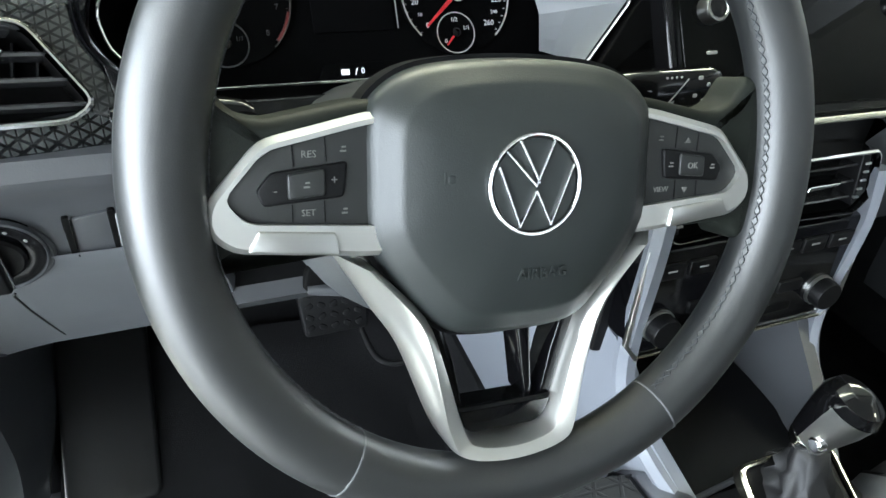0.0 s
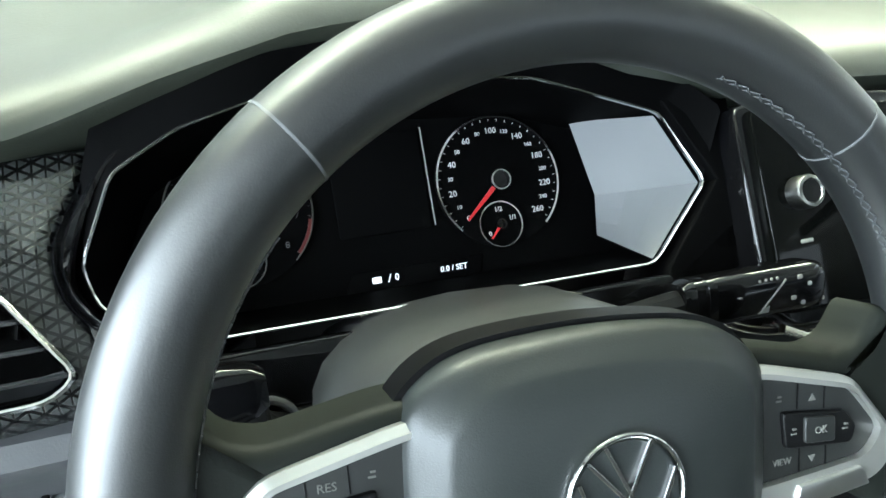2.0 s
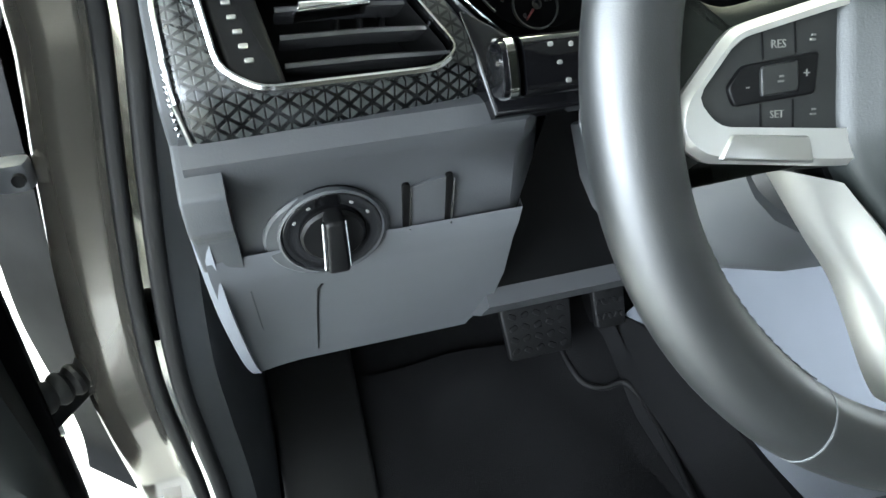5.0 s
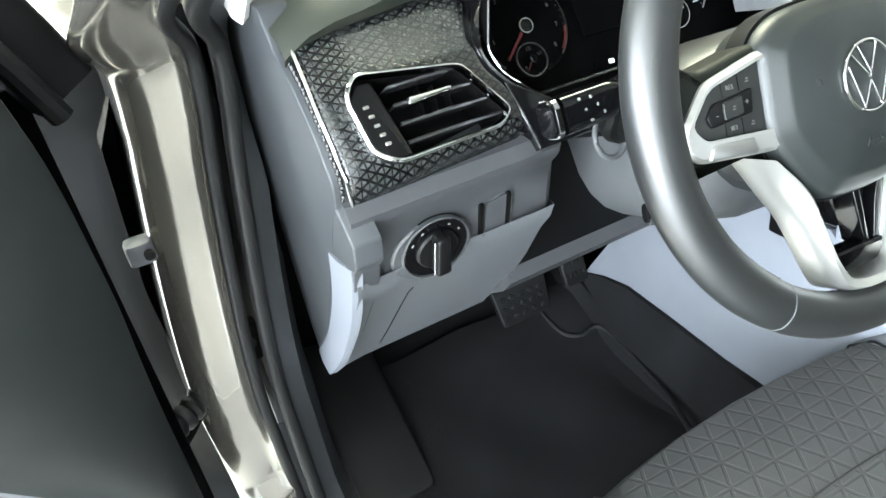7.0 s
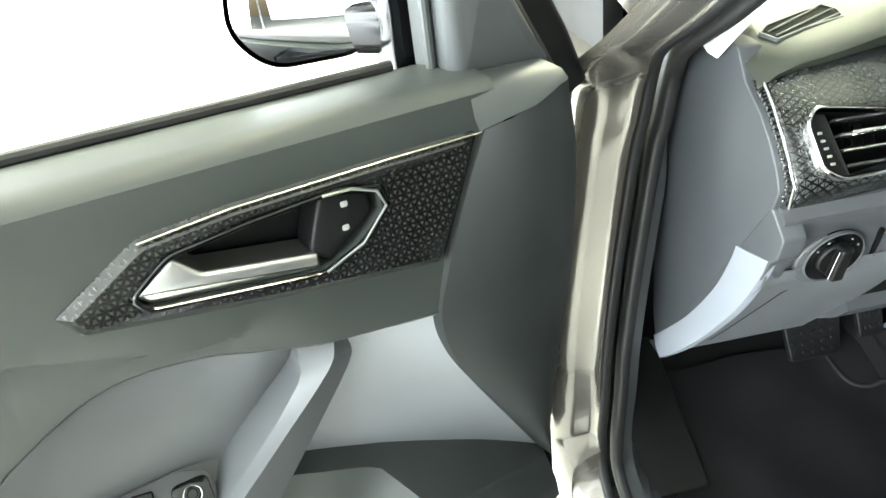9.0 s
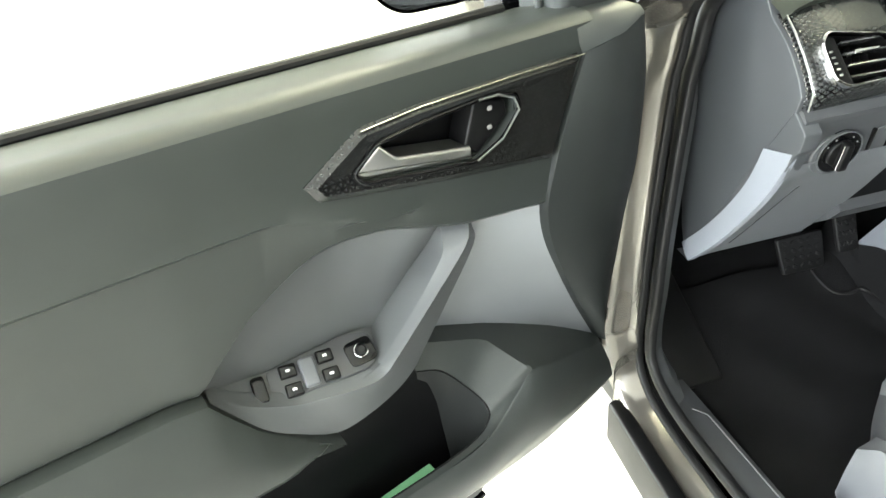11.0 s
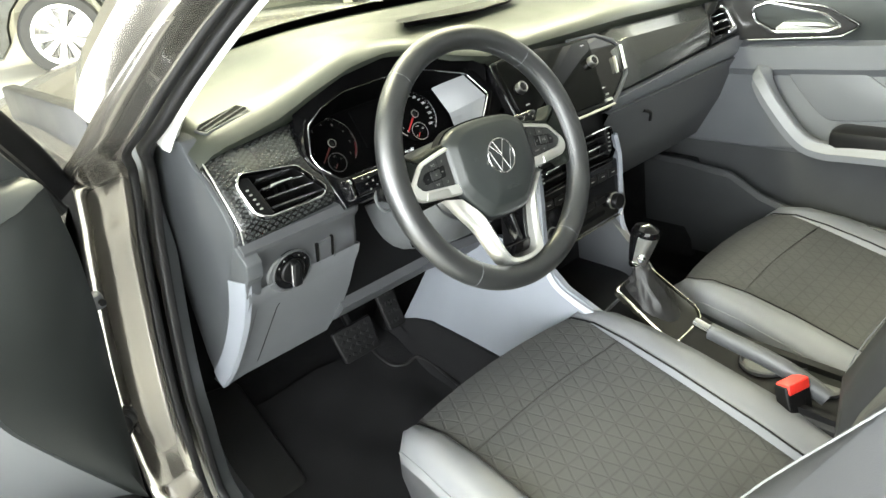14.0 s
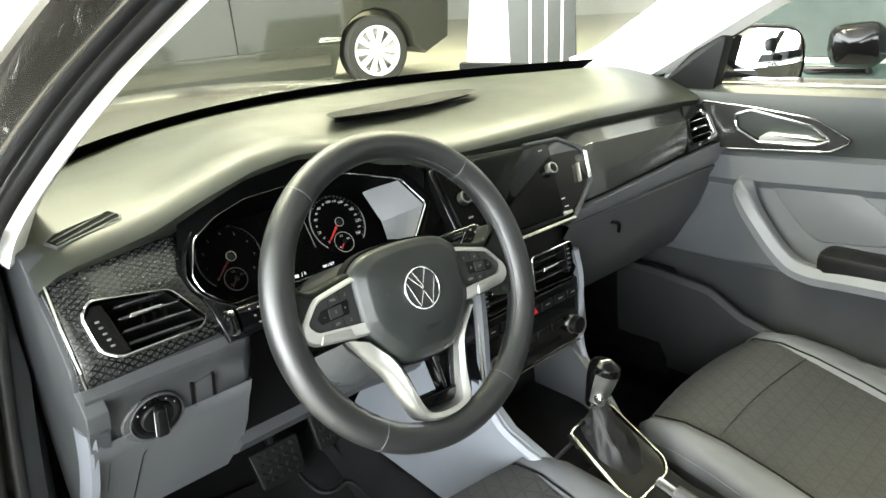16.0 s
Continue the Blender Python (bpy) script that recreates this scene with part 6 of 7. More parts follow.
# ---- pedals and mat ----
def pedal(name, x0, x1, y, z0, z1, lab):
    t = thing(name, ((x0 + x1) / 2, y, z0), lab, "pedal", "pedals")
    m = frame_of(((x0 + x1) / 2, y, (z0 + z1) / 2), (1, 0, 0), (0, 0.35, 0.94))
    w, h = x1 - x0, z1 - z0
    pd = part("pad", slab(B(), soften([(-w / 2, h / 2), (w / 2, h / 2), (w / 2 * 0.92, -h / 2), (-w / 2 * 0.85, -h / 2)], 0.008, 3), -0.01, 0.0, m, 0.004), RUBBER, t, "ribbed black rubber pad")
    for i in range(5):
        for j in range(4):
            part("stud", slab(B(), rrect(w * 0.11, h * 0.10, 0.002, 1), 0, 0.003, at2(m, -w * 0.34 + w * 0.17 * i, h * 0.34 - h * 0.22 * j, -0.001, 30 if (i + j) % 2 else -30), 0.001), RUBBER, pd)
    part("arm", sweep(B(), curve_of([((x0 + x1) / 2, y + 0.008, (z0 + z1) / 2), ((x0 + x1) / 2, y + 0.06, z1 + 0.06), ((x0 + x1) / 2, y + 0.10, z1 + 0.22)], 4, False), rrect(0.014, 0.018, 0.004, 2)), BLACK, t)
    return t


pedal("brake_pedal", -0.018, 0.092, 0.55, 0.420, 0.500, "wide black rubber brake pedal")
pedal("accelerator_pedal", 0.130, 0.185, 0.57, 0.43, 0.535, "narrow black rubber accelerator pedal")
mat_ob = thing("floor_mat", (-0.08, 0.2, 0.315), "black textile floor mat in the driver's footwell", "floor mat")
bm = B()
loft(bm, [[(x, y, z + 0.012 + 0.004 * math.sin(x * 31 + y * 17)) for y, z in curve_of([(-0.25, 0.30), (0.15, 0.31), (0.43, 0.33), (0.60, 0.395)], 5, False)] for x in [-0.30 + 0.46 * i / 16 for i in range(17)]], closed=False)
part("mat_body", bm, MATT, mat_ob)
part("binding", sweep(B(), curve_of([(x, y, z + 0.005) for x, y, z in ((0.080, 0.64, 0.420), (0.086, 0.58, 0.390), (0.090, 0.545, 0.374), (0.100, 0.518, 0.362), (0.125, 0.503, 0.358), (0.155, 0.497, 0.366), (0.165, 0.46, 0.360), (0.160, 0.395, 0.352), (0.145, 0.30, 0.344), (0.122, 0.22, 0.338), (0.10, 0.1, 0.333))], 5, False), 0.0048), RUBBER, mat_ob, "black bound edge")

# ---- driver's door, swung open ----
dd = thing("driver_door", (-0.5, 0.31, 0.42), "open driver's door with dark upper panel, pale grey lower panel and deep pocket", "car door")
# outer shell and window frame
shell_o = [(-0.02, 0.46), (0.0, 0.42), (1.05, 0.42), (1.08, 0.60), (1.10, 1.065), (0.5, 1.065), (0.17, 1.065), (-0.02, 1.06)]
part("shell", slab(B(), soften(ds(shell_o), 0.02, 3), -0.21, -0.115, DOOR, 0.006), PAINT, dd, "bronze metallic door shell")
part("edge_face", slab(B(), ds([(-0.022, 0.47), (0.012, 0.47), (0.012, 1.06), (-0.022, 1.06)]), -0.25, -0.10, DOOR, 0.004), CAVE, dd, "black door edge")
for z in (0.62, 0.93):
    part("edge_bolt", lathe(B(), [(0.011, -0.004), (0.011, 0.004), (0.003, 0.004)], DOOR @ frame_of((0.022, z, -0.15), (0, 1, 0), (0, 0, 1)), 12), SATIN, dd)
frame_line = [(-0.045, 1.05, -0.10), (-0.01, 1.125, -0.10), (0.065, 1.24, -0.11), (0.22, 1.36, -0.14), (0.45, 1.45, -0.16), (1.0, 1.48, -0.17)]
fl = curve_of([(-s, z, w) for s, z, w in frame_line], 5, False)
part("window_frame", sweep(B(), fl, rrect(0.055, 0.05, 0.008), m=DOOR, up=(0, 0, 1)), BLACK, dd, "black window frame")
part("frame_seal", sweep(B(), [(x - 0.014, y - 0.014, z + 0.03) for x, y, z in fl], 0.010, m=DOOR, up=(0, 0, 1)), RUBBER, dd)
# dark upper panel with a rolled top
low_e = [(0.10, 0.93), (0.172, 0.905), (0.28, 0.918), (0.323, 0.929), (0.372, 0.944), (0.412, 0.948), (0.435, 0.947), (0.458, 0.942), (0.478, 0.934), (0.497, 0.924), (0.534, 0.901), (0.574, 0.864), (0.596, 0.840), (0.63, 0.845), (1.08, 0.835)]


def up_row(s):
    zl = lerp(low_e, s)
    wl = lerp([(0.17, 0.0), (0.30, -0.006), (0.45, -0.020), (0.60, -0.028), (1.08, -0.032)], s)
    p = [(1.104, -0.115), (1.110, -0.10), (1.1145, -0.06), (1.1135, -0.025), (1.110, -0.006), (1.102, 0.002), (1.085, 0.004), (1.054, 0.002), (1.050, -0.044 if 0.215 < s < 0.40 else 0.002), (lerp([(0.24, 1.008), (0.272, 1.002), (0.40, 1.020)], s), -0.044 if 0.215 < s < 0.40 else 0.001), (lerp([(0.24, 1.004), (0.272, 0.998), (0.40, 1.016)], s), 0.001), (lerp([(0.38, 0.975), (0.50, 1.005)], s), 0.0), (lerp([(0.38, 0.965), (0.50, 1.0)], s), lerp([(0.38, 0.0), (0.50, -0.006)], s)), (zl + 0.02, wl + 0.002), (zl + 0.005, wl), (zl, wl - 0.006), (zl - 0.004, wl - 0.030), (zl - 0.01, -0.08)]
    return [(-s, z, w) for z, w in p]


bm = B()
loft(bm, [up_row(0.095 + 0.985 * (i / 90) ** 1.1) for i in range(91)], closed=False, m=DOOR)
part("upper_panel", bm, DOORU, dd, "dark green-grey upper door panel")
part("belt_seal", sweep(B(), [(-0.14, 1.1135, -0.10), (-0.5, 1.1145, -0.10), (-1.08, 1.1145, -0.10)], 0.006, m=DOOR), RUBBER, dd)
# smooth front panel beside the hinge
cur = curve_of([(0.112, 1.072, 0.008), (0.138, 1.015, 0.008), (0.160, 0.958, 0.008), (0.172, 0.905, 0.004), (0.155, 0.845, -0.012), (0.118, 0.775, -0.034), (0.066, 0.685, -0.062), (0.004, 0.578, -0.084)], 4, False)
edge = curve_of([(0.029, 1.099, 0.014), (0.018, 1.03, 0.010), (0.013, 0.96, 0.0), (0.010, 0.90, -0.010), (0.008, 0.83, -0.028), (0.005, 0.75, -0.046), (0.0, 0.67, -0.066), (-0.004, 0.575, -0.086)], 4, False)
bm = B()
loft(bm, [[(-(c[0] + 0.004), c[1], c[2] - 0.02), (-c[0], c[1], c[2])] + [(-(c[0] + (e[0] - c[0]) * k), c[1] + (e[1] - c[1]) * k, c[2] + (e[2] - c[2]) * k + 0.012 * math.sin(k * math.pi) - 0.0) for k in (0.08, 0.3, 0.55, 0.8, 0.95)] + [(-e[0] + 0.003, e[1], e[2] - 0.003), (-e[0] + 0.006, e[1], e[2] - 0.016), (-e[0] + 0.012, e[1], -0.12)] for c, e in zip(cur, edge)], closed=False, m=DOOR)
part("front_panel", bm, mat("front_panel_dark_plastic", (0.0145, 0.0165, 0.016), 0.5, grain=700, bump=0.2, spec=0.3), dd, "smooth dark grey front panel")
bm = B()
loft(bm, [[(-0.116, 1.071, 0.006), (-0.07, 1.085, 0.022), (-0.029, 1.098, 0.016)], [(-0.122, 1.098, 0.002), (-0.075, 1.104, 0.010), (-0.030, 1.106, 0.008)], [(-0.122, 1.1115, -0.028), (-0.07, 1.110, -0.03), (-0.025, 1.108, -0.03)], [(-0.118, 1.108, -0.11), (-0.07, 1.104, -0.11), (-0.02, 1.10, -0.11)]], closed=False, m=DOOR)
part("front_corner", bm, DOORD, dd, "", 85)
# pale lower panel: sinks from the upper panel towards the pocket
bm = B()
rows = []
for i, c in enumerate(cur[12:]):
    k = i / (len(cur[12:]) - 1)
    a, b = Vector((-c[0] + 0.004, c[1], c[2] - 0.010)), Vector((-0.36, 0.945 - 0.195 * k, -0.088))
    rows.append([tuple(a.lerp(b, q)) for q in (0, 0.08, 0.25, 0.5, 0.75, 1.0)] + [(-0.52, 0.945 - 0.20 * k, -0.10)])
loft(bm, rows, closed=False, m=DOOR)
part("lower_panel", bm, mat("door_pale_plastic", (0.142, 0.149, 0.158), 0.45, grain=800, bump=0.2, var=0.05), dd, "pale grey lower door panel")
# leaf-shaped recess that sinks behind the pull handle
leaf_e = curve_of([(-0.270, 0.912, -0.05), (-0.323, 0.929, -0.022), (-0.372, 0.944, -0.026), (-0.412, 0.948, -0.031), (-0.458, 0.942, -0.034), (-0.497, 0.924, -0.036), (-0.534, 0.901, -0.038), (-0.574, 0.864, -0.040), (-0.594, 0.840, -0.044)], 4, False)
leaf_b = curve_of([(-0.345, 0.780, -0.080), (-0.365, 0.788, -0.078), (-0.400, 0.800, -0.076), (-0.425, 0.805, -0.075), (-0.455, 0.806, -0.073), (-0.490, 0.806, -0.071), (-0.520, 0.807, -0.069), (-0.555, 0.814, -0.064), (-0.588, 0.832, -0.047)], 4, False)
bm = B()
loft(bm, [[tuple(Vector(e).lerp(Vector(b), k) + Vector((0, 0, -0.016 * math.sin(k * math.pi) * min(1, (len(leaf_e) - i) / 20)))) for k in (0, 0.06, 0.2, 0.35, 0.5, 0.65, 0.8, 0.92, 1.0)] for i, (e, b) in enumerate(zip(leaf_e, leaf_b))], closed=False, m=DOOR)
part("panel_recess", bm, DOORG, dd, "grey leaf-shaped recess behind the pull handle", 80)
# dark armrest behind the grey one
bm = B()
out_w = [(0.470, -0.040), (0.50, -0.020), (0.54, -0.002), (1.08, 0.0)]
top_r = [(0.470, 0.706), (0.5195, 0.744), (0.552, 0.775), (0.577, 0.810), (0.597, 0.840), (0.63, 0.844), (1.08, 0.834)]
loft(bm, [[(-s, lerp(top_r, s), -0.10), (-s, lerp(top_r, s), -0.022), (-s, lerp(top_r, s) - 0.003, -0.016), (-s, lerp(top_r, s) * 0.4 + 0.6 * lerp([(0.47, 0.703), (0.53, 0.722), (1.08, 0.712)], s), lerp(out_w, s)), (-s, lerp([(0.47, 0.702), (0.53, 0.718), (1.08, 0.708)], s), lerp(out_w, s) + 0.002), (-s, lerp([(0.47, 0.698), (0.53, 0.710), (1.08, 0.700)], s), lerp(out_w, s) - 0.002), (-s, lerp([(0.47, 0.690), (0.53, 0.698), (1.08, 0.690)], s), -0.030), (-s, lerp([(0.47, 0.69), (1.08, 0.690)], s), -0.10)] for s in (0.470, 0.485, 0.50, 0.5195, 0.536, 0.552, 0.565, 0.577, 0.587, 0.597, 0.612, 0.63, 0.7, 0.85, 1.08)], m=DOOR)
part("rear_armrest", bm, DOORU, dd, "dark grained armrest", 40)
# pattern insert with the inner handle
ins = [(0.459, 1.029), (0.396, 1.068), (0.33, 1.073), (0.21, 1.074), (0.116, 1.073), (0.140, 1.015), (0.163, 0.963), (0.31, 0.985), (0.447, 1.010)]
hin = [(0.411, 1.027), (0.380, 1.050), (0.32, 1.056), (0.245, 1.060), (0.214, 1.052), (0.210, 1.034), (0.235, 1.010), (0.272, 0.995), (0.402, 1.015)]
bm = B()
io, ih = spread(ds(ins), 72), spread(ds(hin), 72)
loft(bm, [[(x, y, -0.004) for x, y in io], [(x, y, 0.003) for x, y in io], [(x, y, 0.0095) for x, y in inset(io, 0.0075)]] + [[(a[0] + (b[0] - a[0]) * k, a[1] + (b[1] - a[1]) * k, 0.0095 - 0.002 * k) for a, b in zip(inset(io, 0.0075), ih)] for k in (0.3, 0.65, 0.95)] + [[(x, y, -0.02) for x, y in ih]], cap0=False, cap1=False, m=DOOR)
part("insert", bm, DTRIM, dd, "dark glossy pattern insert")
part("insert_edge", sweep(B(), [(-s, z - 0.002, 0.009) for s, z in ins[1:5]], 0.0011, m=DOOR), CHAMP, dd)
part("handle_bowl", slab(B(), ds(inset(hin, -0.002)), -0.050, -0.040, DOOR, 0), BLACK, dd)
bm = B()
loft(bm, [[(-s, z, w) for s, z in hin] for w in (-0.043, 0.008)], cap0=False, cap1=False, m=DOOR)
part("bowl_wall", bm, DOORD, dd)
part("bowl_frame", sweep(B(), [(x, y, 0.0085) for x, y in soften(ds(hin), 0.007, 3)], 0.0022, True, DOOR, up=(0, 0, 1)), GLOSS, dd, "gloss black frame of the handle bowl")
part("bowl_accent", sweep(B(), [(-s, z, 0.0105) for s, z in ((0.262, 1.0595), (0.238, 1.0585), (0.2175, 1.0505), (0.2115, 1.036), (0.2355, 1.0105), (0.270, 0.9965))], 0.0013, m=DOOR), mat("dark_chrome", (0.28, 0.29, 0.28), 0.3, 1.0, bump=0), dd, "bright accent beside the lock switch")
hd = soften([(0.409, 1.027), (0.378, 1.047), (0.360, 1.028), (0.272, 1.012), (0.272, 0.998), (0.400, 1.017)], 0.003, 2)
part("inner_handle", slab(B(), ds(hd), -0.03, 0.005, DOOR, 0.004), SATIN, dd, "satin silver door handle")
lk = part("lock_switch", slab(B(), ds(soften([(0.262, 1.057), (0.222, 1.048), (0.220, 1.032), (0.262, 0.999), (0.278, 1.012)], 0.004, 2)), -0.03, 0.001, DOOR, 0.003), BLACK, dd)
for s, z in ((0.243, 1.044), (0.245, 1.024)):
    part("lock_mark", slab(B(), rrect(0.006, 0.005, 0.001, 1, -s, z), 0.0005, 0.0016, DOOR, 0.0003), PRINTD, lk)
# pull handle that runs on as the front edge of the armrest
pull = (((-0.262, 0.914, -0.034), (-0.246, 0.898, -0.055), (-0.296, 0.916, -0.040)), ((-0.268, 0.905, -0.024), (-0.244, 0.882, -0.050), (-0.300, 0.900, -0.032)), ((-0.279, 0.887, -0.017), (-0.250, 0.864, -0.045), (-0.306, 0.876, -0.030)),
        ((-0.330, 0.840, -0.015), (-0.293, 0.807, -0.045), (-0.352, 0.828, -0.030)), ((-0.387, 0.788, -0.015), (-0.338, 0.750, -0.045), (-0.404, 0.780, -0.032)), ((-0.407, 0.769, -0.018), (-0.354, 0.731, -0.045), (-0.420, 0.777, -0.031)),
        ((-0.430, 0.766, -0.019), (-0.382, 0.712, -0.045), (-0.440, 0.777, -0.032)), ((-0.462, 0.770, -0.022), (-0.427, 0.704, -0.038), (-0.467, 0.781, -0.035)), ((-0.488, 0.774, -0.026), (-0.472, 0.709, -0.030), (-0.491, 0.785, -0.040)),
        ((-0.514, 0.780, -0.029), (-0.5195, 0.746, -0.019), (-0.514, 0.790, -0.044)), ((-0.557, 0.803, -0.031), (-0.553, 0.777, -0.017), (-0.552, 0.807, -0.049)), ((-0.590, 0.834, -0.033), (-0.594, 0.838, -0.018), (-0.586, 0.834, -0.046)))
bm = B()
rows = []
for r, g, b in pull:
    r, g, b = Vector(r), Vector(g), Vector(b)
    rows.append([tuple(q) for q in (g + Vector((0.004, 0, -0.055)), g + Vector((0, 0, -0.006)), g.lerp(r, 0.08), r.lerp(g, 0.10), r, r.lerp(b, 0.18), b.lerp(r, 0.15), b, b + Vector((-0.002, 0, -0.05)))])
rows = [list(q) for q in zip(*[curve_of([row[i] for row in rows], 3, False) for i in range(9)])]
loft(bm, rows, m=DOOR)
part("pull_handle", bm, DOORG, dd, "grey flat-faced pull handle running on as the armrest edge", 28)
PODM = DOOR @ frame_of((-0.465, 0.792, -0.050), (1, 0, 0), (0, 0.62, -0.785))
bm = B()
near_a = curve_of([(-0.385, 0.784, -0.034), (-0.430, 0.774, -0.030), (-0.467, 0.780, -0.036), (-0.514, 0.788, -0.044), (-0.552, 0.805, -0.050), (-0.586, 0.833, -0.047)], 3, False)
far_a = curve_of([(-0.345, 0.784, -0.080), (-0.400, 0.800, -0.076), (-0.440, 0.805, -0.074), (-0.490, 0.806, -0.071), (-0.538, 0.810, -0.067), (-0.588, 0.832, -0.047)], 3, False)
loft(bm, [[tuple(Vector(a).lerp(Vector(b), k)) for k in (-0.1, 0.0, 0.25, 0.5, 0.75, 1.05)] for a, b in zip(near_a, far_a)], closed=False, m=DOOR)
part("armrest", bm, DOORG, dd, "grey armrest with window switches", 80)
base = part("switch_block", slab(B(), soften([(-0.066, -0.014), (0.050, -0.024), (0.066, -0.010), (0.066, 0.016), (0.040, 0.026), (-0.060, 0.024)], 0.006, 2), -0.01, 0.003, PODM, 0.002), GREYD, dd, "dark window switch block")
for x, y in ((0.004, -0.011), (0.006, 0.011), (-0.040, -0.009), (-0.038, 0.013)):
    k = part("window_switch", slab(B(), rrect(0.019, 0.015, 0.002, 2), 0.0, 0.008, at2(PODM, x, y, 0, -8), 0.002), GLOSS, base)
    part("switch_mark", slab(B(), rrect(0.005, 0.003, 0.0005, 1), 0.007, 0.0086, at2(PODM, x, y, 0, -8), 0.0002), PRINT, k)
part("switch_rest", slab(B(), rrect(0.018, 0.034, 0.004, 2), 0.0, 0.010, at2(PODM, -0.017, 0.002, 0, -8), 0.003), GREY, base)
part("lock_button", slab(B(), rrect(0.015, 0.030, 0.004, 2), 0.002, 0.012, at2(PODM, -0.074, 0.006, 0, -8), 0.002), GLOSS, dd)
part("knob_base", slab(B(), rrect(0.034, 0.030, 0.008, 3, 0.046, -0.002), 0.002, 0.005, PODM, 0.001), GLOSS, base)
part("mirror_knob", lathe(B(), [(0.0078, 0.003), (0.0074, 0.012), (0.0066, 0.0135), (0.005, 0.0137), (0.0042, 0.012), (0.002, 0.012)], at2(PODM, 0.046, -0.002, 0.0), 24), GLOSS, base, "black mirror adjuster")
part("knob_ring", sweep(B(), [(0.046 + 0.0078 * math.cos(i * math.pi / 12), -0.002 + 0.0078 * math.sin(i * math.pi / 12), 0.007) for i in range(24)], 0.0012, True, PODM), CHROME, base, "chrome ring")
# map pocket: solid faceted front end, then an open rounded bin
seam_p = [(-0.004, 0.577, -0.086), (-0.04, 0.602, -0.078), (-0.10, 0.640, -0.068), (-0.17, 0.677, -0.060), (-0.238, 0.710, -0.055)]
edge_p = [(-0.004, 0.570, -0.080), (-0.05, 0.598, -0.058), (-0.10, 0.627, -0.036), (-0.16, 0.655, -0.014), (-0.205, 0.673, -0.004)]
lip_p = [(-0.205, 0.673, -0.004), (-0.232, 0.657, 0.000), (-0.262, 0.635, 0.004), (-0.285, 0.622, 0.008), (-0.315, 0.613, 0.011), (-0.385, 0.608, 0.013), (-0.60, 0.604, 0.014), (-1.06, 0.600, 0.014)]
bm = B()
loft(bm, [[(x, z + 0.012, w - 0.03), (x, z, w), tuple(Vector((x, z, w)).lerp(Vector(e), 0.5)), e] for (x, z, w), e in zip(curve_of(seam_p, 4, False), curve_of(edge_p, 4, False))], closed=False, m=DOOR)
part("pocket_top", bm, DOORD, dd, "dark sloped top of the map pocket", 80)
bm = B()
face = curve_of(edge_p[:-1] + lip_p, 3, False)
loft(bm, [[(x, z, w), (x, z - 0.003, w + 0.003), (x, 0.6 * z + 0.4 * 0.505, w * 0.8 + 0.004), (x, 0.25 * z + 0.75 * 0.505, w * 0.6 - 0.006), (x, 0.500, w * 0.5 - 0.026), (x, 0.486, w * 0.3 - 0.05), (x, 0.478, -0.09), (x, 0.478, -0.115)] for x, z, w in face], closed=False, m=DOOR)
part("pocket_front", bm, DOORD, dd, "dark rounded front of the map pocket", 80)
# faceted slope down to the bin's curved lip
up_f = curve_of([(-0.352, 0.757, -0.066), (-0.300, 0.738, -0.060), (-0.238, 0.710, -0.055), (-0.214, 0.684, -0.022), (-0.205, 0.673, -0.004), (-0.232, 0.657, 0.000), (-0.285, 0.622, 0.008), (-0.385, 0.608, 0.013), (-0.60, 0.604, 0.014), (-1.06, 0.600, 0.014)], 4, False)
lip_f = curve_of([(-0.345, 0.712, -0.062), (-0.312, 0.697, -0.058), (-0.288, 0.668, -0.044), (-0.275, 0.648, -0.030), (-0.272, 0.637, -0.020), (-0.277, 0.628, -0.010), (-0.305, 0.616, -0.002), (-0.385, 0.609, 0.002), (-0.60, 0.605, 0.003), (-1.06, 0.601, 0.003)], 4, False)
bm = B()
loft(bm, [[(a[0], a[1] + 0.012 * (a[2] < -0.03), a[2] - 0.035 * (a[2] < -0.03))] + [tuple(Vector(a).lerp(Vector(b), k)) for k in (0, 0.5, 0.94, 1.0)] for a, b in zip(up_f, lip_f)], closed=False, m=DOOR)
part("pocket_end", bm, DOORD, dd, "dark solid end of the map pocket", 50)
part("pocket_lip", sweep(B(), lip_f[:34], 0.0013, m=DOOR), BLACK, dd, "thin lip line of the bin")
# inner faces of the bin are coloured near black to hold its shade
bm = B()
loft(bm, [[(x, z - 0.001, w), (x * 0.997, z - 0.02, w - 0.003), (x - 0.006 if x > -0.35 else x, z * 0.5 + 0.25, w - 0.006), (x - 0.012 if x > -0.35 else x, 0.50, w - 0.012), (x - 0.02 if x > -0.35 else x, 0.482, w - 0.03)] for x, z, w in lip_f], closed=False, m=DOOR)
part("pocket_wall", bm, mat("pocket_shaded_plastic", (0.012, 0.013, 0.013), 0.5, grain=800, bump=0.2, spec=0.3), dd, "wall of the bin, coloured dark for the shade inside", 80)
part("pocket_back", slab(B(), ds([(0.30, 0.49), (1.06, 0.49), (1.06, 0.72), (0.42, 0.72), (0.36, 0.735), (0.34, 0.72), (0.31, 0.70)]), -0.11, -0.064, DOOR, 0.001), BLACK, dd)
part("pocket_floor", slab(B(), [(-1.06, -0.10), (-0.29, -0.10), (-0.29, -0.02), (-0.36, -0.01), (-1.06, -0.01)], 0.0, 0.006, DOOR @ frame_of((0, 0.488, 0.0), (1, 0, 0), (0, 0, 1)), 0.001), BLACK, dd)
